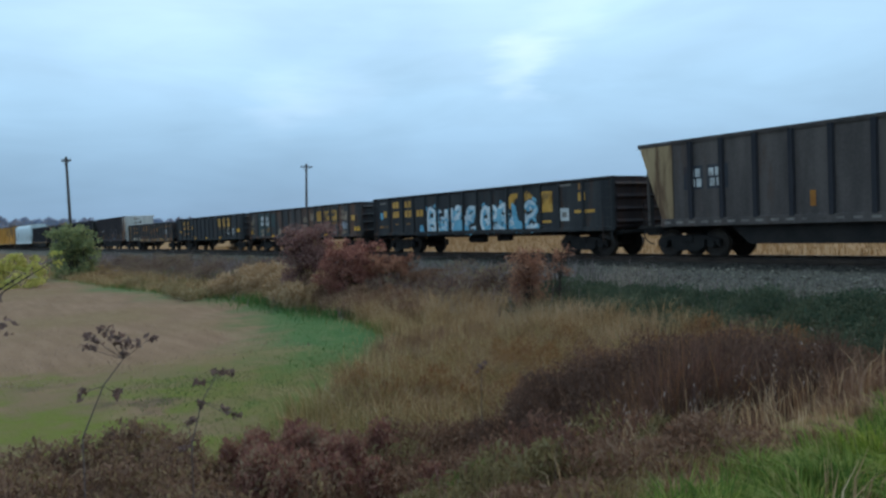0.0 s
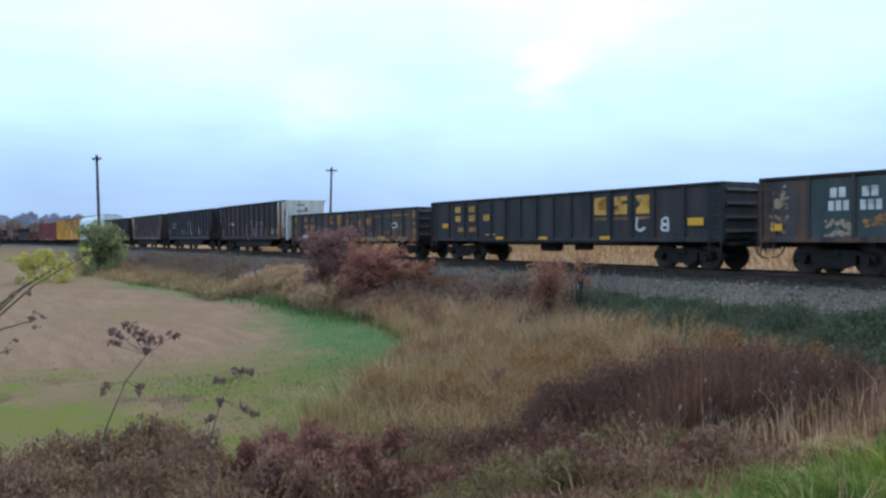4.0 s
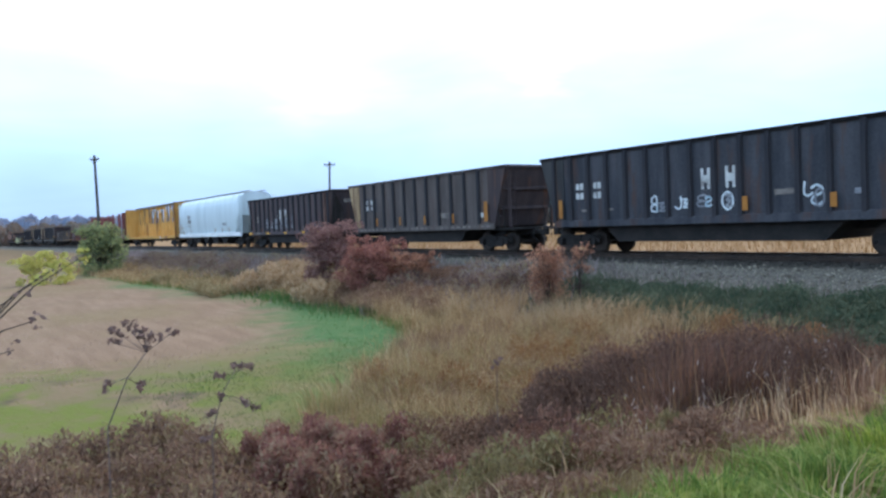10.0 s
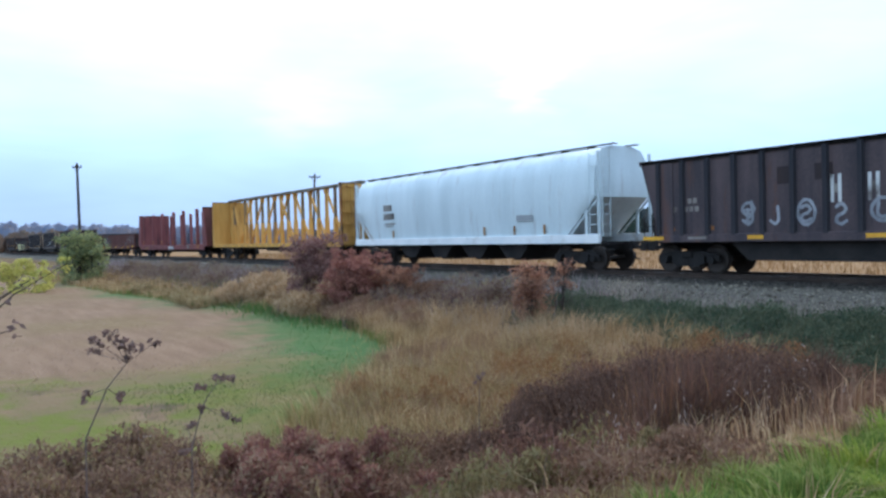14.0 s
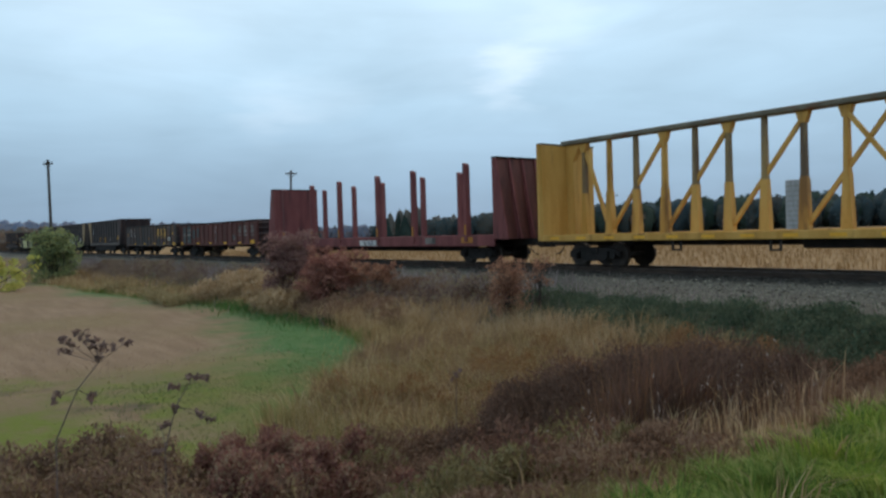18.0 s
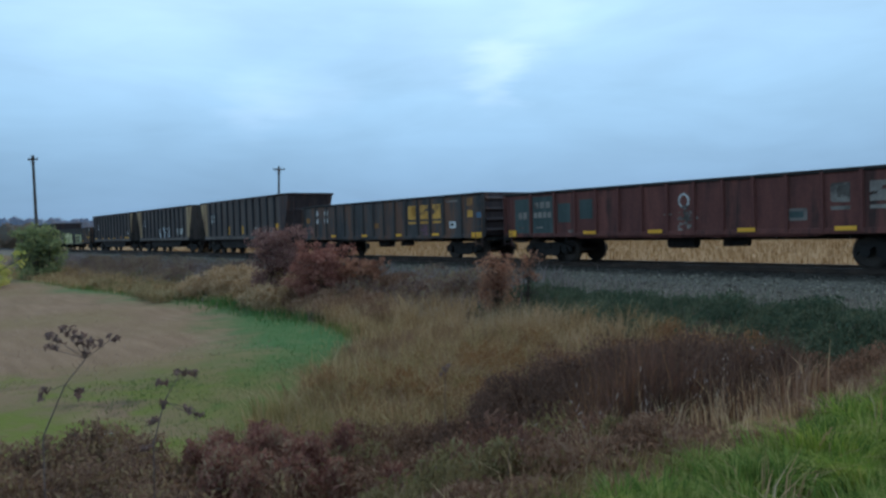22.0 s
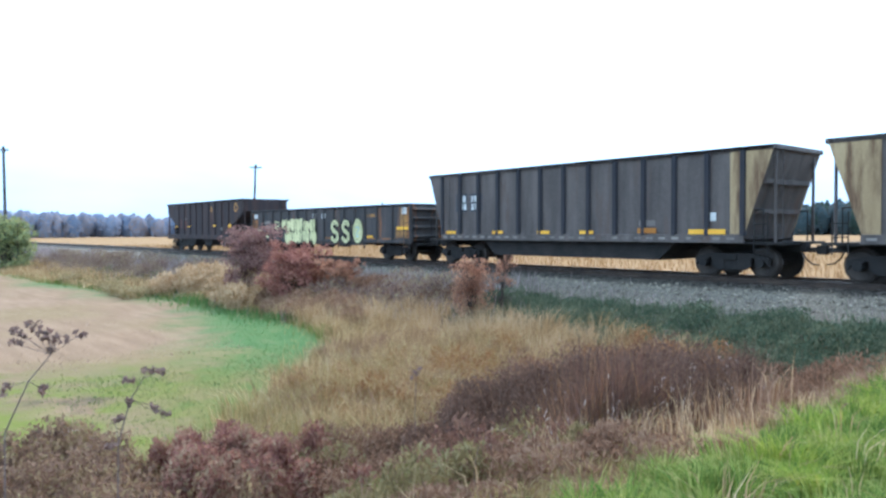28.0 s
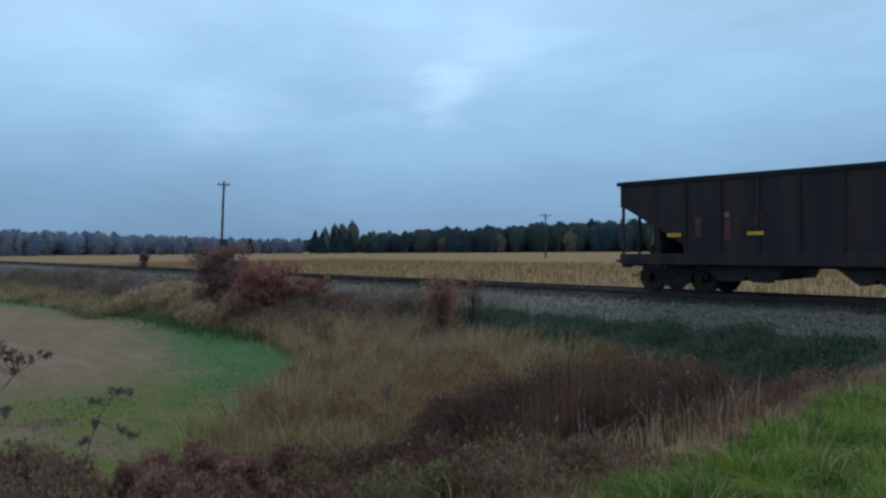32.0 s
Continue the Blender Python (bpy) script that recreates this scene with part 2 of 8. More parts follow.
RUST = (0.13, 0.05, 0.025)
ORANGE_RUST = (0.30, 0.11, 0.035)
M = {
    "black": material("sooty_black_paint", [(0.022, 0.023, 0.026), (0.047, 0.046, 0.046)], rust=(0.07, 0.035, 0.022), rust_amount=0.3, streak=True),
    "worn_black": material("worn_black_paint", [(0.0324, 0.0336, 0.0372), (0.0816, 0.0732, 0.0684)], rust=(0.132, 0.066, 0.042), rust_amount=0.6, streak=True),
    "navy": material("blue_black_paint", [(0.0264, 0.0297, 0.0385), (0.0627, 0.0627, 0.0715)], rust=(0.077, 0.0385, 0.0275), rust_amount=0.35, streak=True),
    "greybrown": material("dusty_grey_brown_paint", [(0.0616, 0.0504, 0.047), (0.112, 0.0918, 0.0829)], rust=(0.0896, 0.056, 0.0448), rust_amount=0.3, streak=True),
    "darkbrown": material("dark_brown_paint", [(0.033, 0.024, 0.026), (0.064, 0.043, 0.042)], rust=RUST, rust_amount=0.25, streak=True),
    "plum": material("faded_brown_paint", [(0.0468, 0.0377, 0.0429), (0.0936, 0.065, 0.0663)], rust=(0.117, 0.052, 0.0364), rust_amount=0.25, streak=True),
    "oxide": material("oxide_red_paint", [(0.134, 0.0365, 0.0372), (0.213, 0.0658, 0.061)], rust=(0.0901, 0.0292, 0.0293), rust_amount=0.4, streak=True),
    "maroon": material("maroon_paint", [(0.0829, 0.0302, 0.0269), (0.151, 0.0526, 0.0426)], rust=(0.0336, 0.0202, 0.0179), rust_amount=0.4, streak=True),
    "rustybrown": material("rust_brown_steel", [(0.0213, 0.0153, 0.017), (0.0408, 0.0263, 0.0255)], rust=(0.0553, 0.0255, 0.0187), rust_amount=0.4, streak=True),
    "rusty_black": material("rust_stained_black_paint", [(0.030, 0.030, 0.032), (0.068, 0.057, 0.054)], rust=ORANGE_RUST, rust_amount=0.22, streak=True),
    "orange_rust": material("orange_rust", [(0.20, 0.075, 0.025), (0.36, 0.15, 0.05)], rust=(0.06, 0.04, 0.03), rust_amount=0.5),
    "tan": material("ochre_tan_paint", [(0.27, 0.18, 0.095), (0.38, 0.27, 0.15)], rust=(0.12, 0.065, 0.035), rust_amount=0.5, streak=True),
    "dirty_white": material("dirty_white_paint", [(0.45, 0.43, 0.39), (0.62, 0.60, 0.55)], rust=(0.30, 0.14, 0.06), rust_amount=0.35, streak=True),
    "pale": material("pale_grey_paint", [(0.46, 0.55, 0.57), (0.57, 0.66, 0.68)], scale=0.7, rust=(0.40, 0.42, 0.42), rust_amount=0.2, streak=True, rough=0.45, spec=0.5),
    "white_sill": material("white_sill_paint", [(0.66, 0.69, 0.69), (0.78, 0.79, 0.78)], rust=(0.45, 0.42, 0.38), rust_amount=0.2),
    "beam_yellow": material("railcar_yellow_paint", [(0.442, 0.225, 0.0475), (0.574, 0.324, 0.0891)], rust=(0.221, 0.108, 0.0356), rust_amount=0.3, streak=True),
    "beam_grey": material("grey_brown_beam_paint", [(0.16, 0.115, 0.07), (0.30, 0.20, 0.085)], rust=(0.12, 0.08, 0.05), rust_amount=0.5, streak=True),
    "ochre": material("flaking_orange_ochre_paint", [(0.33, 0.16, 0.05), (0.47, 0.27, 0.09)], rust=(0.08, 0.05, 0.035), rust_amount=0.55),
    "stake_rust": material("faded_rust_stake", [(0.13, 0.07, 0.055), (0.21, 0.115, 0.085)], rust=(0.07, 0.04, 0.035), rust_amount=0.4, streak=True),
    # darker stake colour stands in for the shade on the ribs
    "stake_shade": material("shaded_stake_paint", [(0.020, 0.020, 0.026), (0.042, 0.037, 0.040)], streak=True),
    "rust_white": material("rust_stained_white_paint", [(0.32, 0.29, 0.25), (0.55, 0.52, 0.47)], rust=(0.36, 0.15, 0.055), rust_amount=0.8, streak=True),
    "beam_top": material("grimy_top_beam_paint", [(0.10, 0.085, 0.06), (0.17, 0.15, 0.11)], rust=RUST, rust_amount=0.3),
    "under": material("greasy_underframe_steel", [(0.012, 0.011, 0.011), (0.028, 0.024, 0.022)], rough=0.85),
    "wheel": material("worn_wheel_steel", [(0.03, 0.024, 0.021), (0.07, 0.055, 0.046)], rough=0.55, metal=0.4),
    "yellow": material("reflective_yellow", [(0.621, 0.297, 0.027), (0.757, 0.391, 0.045)], bump=0.0),
    "amber": material("amber_paint", [(0.30, 0.115, 0.022), (0.41, 0.17, 0.034)], bump=0.0),
    "letter_yellow": material("faded_yellow_lettering", [(0.494, 0.249, 0.0427), (0.646, 0.353, 0.0808)], rust=(0.114, 0.0688, 0.038), rust_amount=0.3, bump=0.0),
    "letter_white": material("faded_white_lettering", [(0.42, 0.43, 0.42), (0.62, 0.62, 0.60)], rust=(0.14, 0.12, 0.11), rust_amount=0.3, bump=0.0),
    "letter_dim": material("worn_grey_lettering", [(0.14, 0.12, 0.11), (0.26, 0.23, 0.20)], rust=(0.06, 0.05, 0.045), rust_amount=0.5, bump=0.0),
    "letter_tan": material("flaking_tan_paint", [(0.22, 0.155, 0.105), (0.36, 0.27, 0.19)], rust=(0.10, 0.06, 0.04), rust_amount=0.45, bump=0.0),
    "wine_spray": material("dull_pink_spray_paint", [(0.10, 0.05, 0.065), (0.17, 0.09, 0.11)], bump=0.0),
    "spray_dull_blue": material("dull_blue_patch_paint", [(0.05, 0.10, 0.17), (0.09, 0.16, 0.24)], bump=0.0),
    "cream_patch": material("grimy_cream_paint", [(0.36, 0.29, 0.20), (0.52, 0.43, 0.31)], rust=(0.16, 0.09, 0.05), rust_amount=0.45, bump=0.0),
    "green_black": material("dark_green_patch_paint", [(0.036, 0.054, 0.054), (0.066, 0.09, 0.0864)], streak=True),
    "letter_rust": material("worn_ochre_lettering", [(0.22, 0.10, 0.03), (0.38, 0.19, 0.06)], rust=(0.05, 0.04, 0.035), rust_amount=0.45, bump=0.0),
    "spray_white": material("white_spray_paint", [(0.48, 0.54, 0.58), (0.70, 0.75, 0.76)], rust=(0.16, 0.35, 0.45), rust_amount=0.3, bump=0.0),
    "spray_blue": material("light_blue_spray_paint", [(0.09, 0.30, 0.44), (0.22, 0.48, 0.60)], bump=0.0),
    "spray_cream": material("cream_spray_paint", [(0.448, 0.439, 0.224), (0.616, 0.578, 0.31)], rust=(0.302, 0.3, 0.163), rust_amount=0.3, bump=0.0),
    "spray_black": material("black_spray_paint", [(0.012, 0.012, 0.013), (0.03, 0.03, 0.03)], bump=0.0),
    "spray_grey": material("thin_grey_spray_paint", [(0.17, 0.18, 0.20), (0.32, 0.33, 0.35)], bump=0.0),
    "rail": material("rail_steel", [(0.035, 0.026, 0.022), (0.08, 0.055, 0.042)], rough=0.5, metal=0.5),
    "tie": material("creosoted_tie_wood", [(0.022, 0.017, 0.014), (0.06, 0.047, 0.038)], rough=0.9, island=0.3),
    "dark_gravel": material("dark_ballast", [(0.02, 0.017, 0.014), (0.048, 0.041, 0.034), (0.09, 0.078, 0.062)], island=0.8, rough=0.85),
    "gravel": material("limestone_ballast", [(0.0666, 0.055, 0.041), (0.158, 0.134, 0.102), (0.316, 0.28, 0.218)], island=0.8, rough=0.9),
    "pole": material("weathered_pole_wood", [(0.035, 0.03, 0.028), (0.08, 0.07, 0.062)], streak=True, rough=0.9),
    "bark": material("grey_bark", [(0.035, 0.025, 0.02), (0.075, 0.055, 0.045)], rough=0.95),
    "silo": material("grey_concrete_staves", [(0.22, 0.24, 0.25), (0.33, 0.35, 0.36)], streak=True),
    "porcelain": material("brown_glazed_insulator", [(0.03, 0.02, 0.016), (0.06, 0.04, 0.03)], rough=0.3),
}


def foliage(name, colours, rough=0.85, through=0.4, patch=1.3):
    """Leaf and stalk stuff: colour differs from piece to piece, and some light passes through."""
    m = material(name, [(c[0] * 1.02, c[1] * 1.09, c[2] * 1.42) for c in colours], scale=patch, fine=5.0, island=0.38, rough=rough, bump=0.0, spec=0.12)
    n, l = m.node_tree.nodes, m.node_tree.links
    b, out = n["Principled BSDF"], n["Material Output"]
    tr = n.new("ShaderNodeBsdfTranslucent")
    l.new(b.inputs["Base Color"].links[0].from_socket, tr.inputs["Color"])
    mix = n.new("ShaderNodeMixShader")
    mix.inputs[0].default_value = through
    l.new(b.outputs[0], mix.inputs[1])
    l.new(tr.outputs[0], mix.inputs[2])
    l.new(mix.outputs[0], out.inputs[0])
    return m


F = {
    "tan_grass": foliage("dry_tan_grass", [(0.188, 0.112, 0.043), (0.281, 0.173, 0.0646), (0.375, 0.24, 0.0944), (0.489, 0.337, 0.151)]),
    "rose_grass": foliage("reddish_dry_grass", [(0.15, 0.078, 0.038), (0.22, 0.122, 0.06), (0.30, 0.18, 0.098)]),
    "yellow_grass": foliage("yellowish_dry_grass", [(0.22, 0.155, 0.06), (0.30, 0.215, 0.085), (0.36, 0.27, 0.12)]),
    "lime_grass": foliage("yellow_green_blades", [(0.147, 0.206, 0.022), (0.248, 0.284, 0.035), (0.368, 0.344, 0.075)], patch=2.5),
    "pale_grass": foliage("pale_dry_grass", [(0.301, 0.18, 0.0738), (0.404, 0.26, 0.115), (0.508, 0.352, 0.172)]),
    "olive_grass": foliage("olive_dry_grass", [(0.169, 0.128, 0.0407), (0.252, 0.183, 0.0599), (0.328, 0.236, 0.0838), (0.408, 0.307, 0.138)]),
    "dark_weeds": foliage("dark_green_weeds", [(0.0494, 0.0707, 0.0354), (0.0755, 0.0973, 0.0467), (0.131, 0.138, 0.0675)]),
    "grey_weeds": foliage("grey_brown_weeds", [(0.138, 0.106, 0.0775), (0.225, 0.169, 0.125), (0.312, 0.237, 0.175)]),
    "dark_brush": foliage("blackish_brown_brush", [(0.0648, 0.0362, 0.0219), (0.106, 0.0591, 0.0344), (0.155, 0.0867, 0.0493)], through=0.3, patch=2.0),
    "brown_brush": foliage("dark_brown_brush", [(0.0978, 0.0528, 0.0272), (0.15, 0.0793, 0.0403), (0.202, 0.11, 0.0562), (0.247, 0.147, 0.0767)], patch=2.0),
    "russet_brush": foliage("russet_brush", [(0.143, 0.062, 0.0225), (0.198, 0.09, 0.0324), (0.253, 0.122, 0.0414), (0.264, 0.16, 0.054)]),
    "red_brush": foliage("wine_red_brush", [(0.152, 0.065, 0.0432), (0.226, 0.095, 0.0564), (0.299, 0.144, 0.0816), (0.281, 0.194, 0.096)], patch=2.6),
    "wine_brush": foliage("wine_brown_brush", [(0.106, 0.0489, 0.0295), (0.159, 0.0753, 0.0416), (0.206, 0.109, 0.0573)], patch=2.2),
    "violet_brush": foliage("grey_violet_brush", [(0.128, 0.0762, 0.0428), (0.199, 0.11, 0.0583), (0.256, 0.151, 0.0773), (0.275, 0.19, 0.0773)], patch=2.4),
    "rust_brush": foliage("rust_brown_brush", [(0.154, 0.072, 0.0272), (0.226, 0.11, 0.0408), (0.286, 0.15, 0.0561)], patch=1.8),
    "olive_brush": foliage("olive_brown_brush", [(0.11, 0.08, 0.03), (0.165, 0.122, 0.043), (0.22, 0.17, 0.068)], patch=1.8),
    "grey_brush": foliage("grey_brown_brush", [(0.112, 0.0676, 0.0462), (0.163, 0.104, 0.0672), (0.225, 0.15, 0.0896), (0.237, 0.182, 0.084)]),
    "red_leaves": foliage("dull_red_leaves", [(0.198, 0.0799, 0.0501), (0.291, 0.117, 0.0708), (0.372, 0.172, 0.0994)]),
    "russet_leaves": foliage("russet_leaves", [(0.187, 0.0829, 0.045), (0.316, 0.144, 0.072), (0.421, 0.221, 0.108)]),
    "mauve_leaves": foliage("grey_red_leaves", [(0.15, 0.0765, 0.0544), (0.241, 0.12, 0.0825), (0.31, 0.179, 0.117)]),
    "green_grass": foliage("lush_green_grass", [(0.0581, 0.104, 0.0186), (0.112, 0.168, 0.0269), (0.18, 0.231, 0.0373), (0.329, 0.318, 0.0828)], patch=2.0),
    "field_green": foliage("green_field_grass", [(0.0462, 0.108, 0.0246), (0.0658, 0.136, 0.0308), (0.0924, 0.151, 0.037)]),
    "olive_field": foliage("olive_field_grass", [(0.0875, 0.125, 0.0312), (0.125, 0.15, 0.0425), (0.175, 0.163, 0.0625)]),
    "lime_field": foliage("lime_field_grass", [(0.13, 0.15, 0.0286), (0.182, 0.182, 0.0351), (0.234, 0.202, 0.065)]),
    "yellow_green": foliage("yellow_green_grass", [(0.10, 0.12, 0.026), (0.15, 0.17, 0.034), (0.20, 0.19, 0.055)]),
    "shrub_green": foliage("olive_green_leaves", [(0.13, 0.16, 0.065), (0.21, 0.235, 0.085), (0.33, 0.31, 0.10)]),
    "yellow_leaves": foliage("yellow_leaves", [(0.30, 0.29, 0.06), (0.46, 0.40, 0.08), (0.56, 0.46, 0.11)]),
    "wood_far": foliage("autumn_wood", [(0.0506, 0.074, 0.0656), (0.0608, 0.0851, 0.0719), (0.0743, 0.0888, 0.0688), (0.101, 0.0851, 0.0562)]),
    # distance haze is mixed into this leaf colour
    "wood_haze": foliage("haze_tinted_autumn_wood", [(0.179, 0.216, 0.233), (0.216, 0.241, 0.245), (0.251, 0.248, 0.228), (0.299, 0.236, 0.189)]),
    "wood_dark": foliage("conifer_wood", [(0.031, 0.0515, 0.0368), (0.0403, 0.0607, 0.0414), (0.0496, 0.0693, 0.0437)]),
    "wood_green": foliage("dark_green_wood", [(0.032, 0.0546, 0.0375), (0.05, 0.0735, 0.045), (0.075, 0.0893, 0.0525)], patch=0.05),
    "wood_bare": foliage("bare_grey_twigs", [(0.14, 0.12, 0.0825), (0.22, 0.19, 0.128)]),
    "wood_orange": foliage("orange_autumn_wood", [(0.156, 0.119, 0.0825), (0.242, 0.145, 0.075), (0.195, 0.17, 0.112)]),
    "corn": foliage("dry_crop_stalks", [(0.187, 0.0984, 0.0325), (0.266, 0.148, 0.0531), (0.331, 0.194, 0.0768)]),
    "stubble": foliage("field_stubble", [(0.20, 0.125, 0.07), (0.28, 0.18, 0.105), (0.36, 0.25, 0.155)]),
    "dead_leaf": foliage("dead_brown_leaves", [(0.12, 0.0768, 0.054), (0.228, 0.138, 0.09)]),
    "dead_stem": foliage("dead_brown_stems", [(0.132, 0.09, 0.06), (0.228, 0.162, 0.114)]),
    "fluff": foliage("pale_seed_heads", [(0.24, 0.17, 0.105), (0.36, 0.28, 0.19)]),
}


# ---------------------------------------------------------------- helpers for meshes
def box(bm, x0, x1, y0, y1, z0, z1, bevel=0.0):
    v = [bm.verts.new((x, y, z)) for z in (z0, z1) for x, y in ((x0, y0), (x1, y0), (x1, y1), (x0, y1))]
    fs = [bm.faces.new([v[i] for i in q]) for q in ((3, 2, 1, 0), (4, 5, 6, 7), (0, 1, 5, 4), (1, 2, 6, 5), (2, 3, 7, 6), (3, 0, 4, 7))]
    if bevel:
        es = list({e for f in fs for e in f.edges})
        bmesh.ops.bevel(bm, geom=es, offset=bevel, segments=1, affect="EDGES")


def prism(bm, pts, axis, a, b):
    """The outline pts drawn out from a to b along axis: 'y' (pts are x, z), 'x' (pts are y, z) or 'z' (pts are x, y)."""
    def at(p, k):
        return {"y": (p[0], k, p[1]), "x": (k, p[0], p[1]), "z": (p[0], p[1], k)}[axis]
    lo, hi = [bm.verts.new(at(p, a)) for p in pts], [bm.verts.new(at(p, b)) for p in pts]
    bm.faces.new(lo)
    bm.faces.new(hi[::-1])
    for i in range(len(pts)):
        j = (i + 1) % len(pts)
        bm.faces.new((lo[j], lo[i], hi[i], hi[j]))


def tube(bm, p, q, r, r2=None, n=6):
    """A round bar from p to q."""
    p, q = Vector(p), Vector(q)
    r2 = r if r2 is None else r2
    w = (q - p).normalized()
    s = w.cross(Vector((0, 0, 1)) if abs(w.z) < 0.9 else Vector((1, 0, 0))).normalized()
    t = w.cross(s)
    ring = [[bm.verts.new(c + (s * math.cos(k * math.tau / n) + t * math.sin(k * math.tau / n)) * rr) for k in range(n)] for c, rr in ((p, r), (q, r2))]
    for k in range(n):
        j = (k + 1) % n
        bm.faces.new((ring[0][k], ring[0][j], ring[1][j], ring[1][k]))
    bm.faces.new(ring[0][::-1])
    bm.faces.new(ring[1])


def finish(name, bm, mat, smooth=False):
    bmesh.ops.recalc_face_normals(bm, faces=bm.faces)
    me = bpy.data.meshes.new(name)
    bm.to_mesh(me)
    bm.free()
    if mat:
        me.materials.append(mat)
    if smooth:
        me.polygons.foreach_set("use_smooth", [True] * len(me.polygons))
    return me


def part(name, bm, mat, parent, label="", m=None, smooth=False):
    me = bm if isinstance(bm, bpy.types.Mesh) else finish(name, bm, mat, smooth)
    ob = new(name, me)
    ob.parent = parent
    if m is not None:
        ob.matrix_basis = m
    if label:
        ob["label"] = label
    return ob


def numpy_mesh(name, verts, faces, mat):
    """A mesh from arrays; faces all have the same number of corners."""
    me = bpy.data.meshes.new(name)
    verts, faces = np.asarray(verts, dtype=np.float32), np.asarray(faces, dtype=np.int32)
    k = faces.shape[1]
    me.vertices.add(len(verts))
    me.vertices.foreach_set("co", verts.ravel())
    me.loops.add(faces.size)
    me.loops.foreach_set("vertex_index", faces.ravel())
    me.polygons.add(len(faces))
    me.polygons.foreach_set("loop_start", np.arange(0, faces.size, k, dtype=np.int32))
    me.update(calc_edges=True)
    me.materials.append(mat)
    return me


# ---------------------------------------------------------------- plan
# a: metres from the camera's foot square towards the track, b: metres back along the track; z = 0 is the rail top
TH = radians(144.608)
FWD = Vector((math.sin(TH), math.cos(TH), 0))
TOW = Vector((-math.cos(TH), math.sin(TH), 0))
TRACK_A = 21.78
PLAN = pose(0, 0, 0, 0, 0, math.degrees(math.atan2(TOW.y, TOW.x)))
BEND_S, BEND_K = -51.0, 0.00025


def on_track(s):
    """Place and heading on the track s metres past the camera's square foot; a slow bend far back."""
    foot = TOW * TRACK_A
    if s >= BEND_S:
        return foot + FWD * s, FWD
    ang = BEND_K * (BEND_S - s)
    p = foot + FWD * BEND_S - FWD * (math.sin(ang) / BEND_K) - TOW * ((1 - math.cos(ang)) / BEND_K)
    return p, FWD * math.cos(ang) + TOW * math.sin(ang)


def track_pose(s):
    p, d = on_track(s)
    return Matrix.Translation(p) @ pose(0, 0, 0, 0, 0, math.degrees(math.atan2(d.y, d.x)))


def track_a(b):
    """Where the track's centre runs at b, as a distance a (arrays allowed)."""
    return TRACK_A - np.where(b > -BEND_S, (np.maximum(b + BEND_S, 0.0)) ** 2 * BEND_K / 2, 0.0)


def ease(x, x0, x1):
    t = np.clip((x - x0) / (x1 - x0), 0, 1)
    return t * t * (3 - 2 * t)


def ground_z(a, b):
    a, b = np.asarray(a, float), np.asarray(b, float)
    off = a - track_a(b)
    d = np.abs(off)
    base = np.where(off > 0, -0.95, -1.9)
    shoulder = -0.19 - 0.62 * np.clip((d - 1.8) / 2.4, 0, 1)
    bank = np.where(d < 4.2, shoulder, -0.81 + (base + 0.81) * ease(d, 4.2, 9.0))
    road = np.where(off > 0, base, -0.14 + (base + 0.14) * ease(b, 2.9, 6.4)) - 0.02 * np.clip(b + 2, 0, 5)
    z = np.maximum(bank, np.where(off > 0, -9, road))
    wobble = 0.05 * np.sin(a * 0.9 + 1.3 * np.sin(b * 0.37)) * np.sin(b * 0.7 + 0.8)
    return z + wobble * np.clip((d - 4.5) / 3, 0, 1)


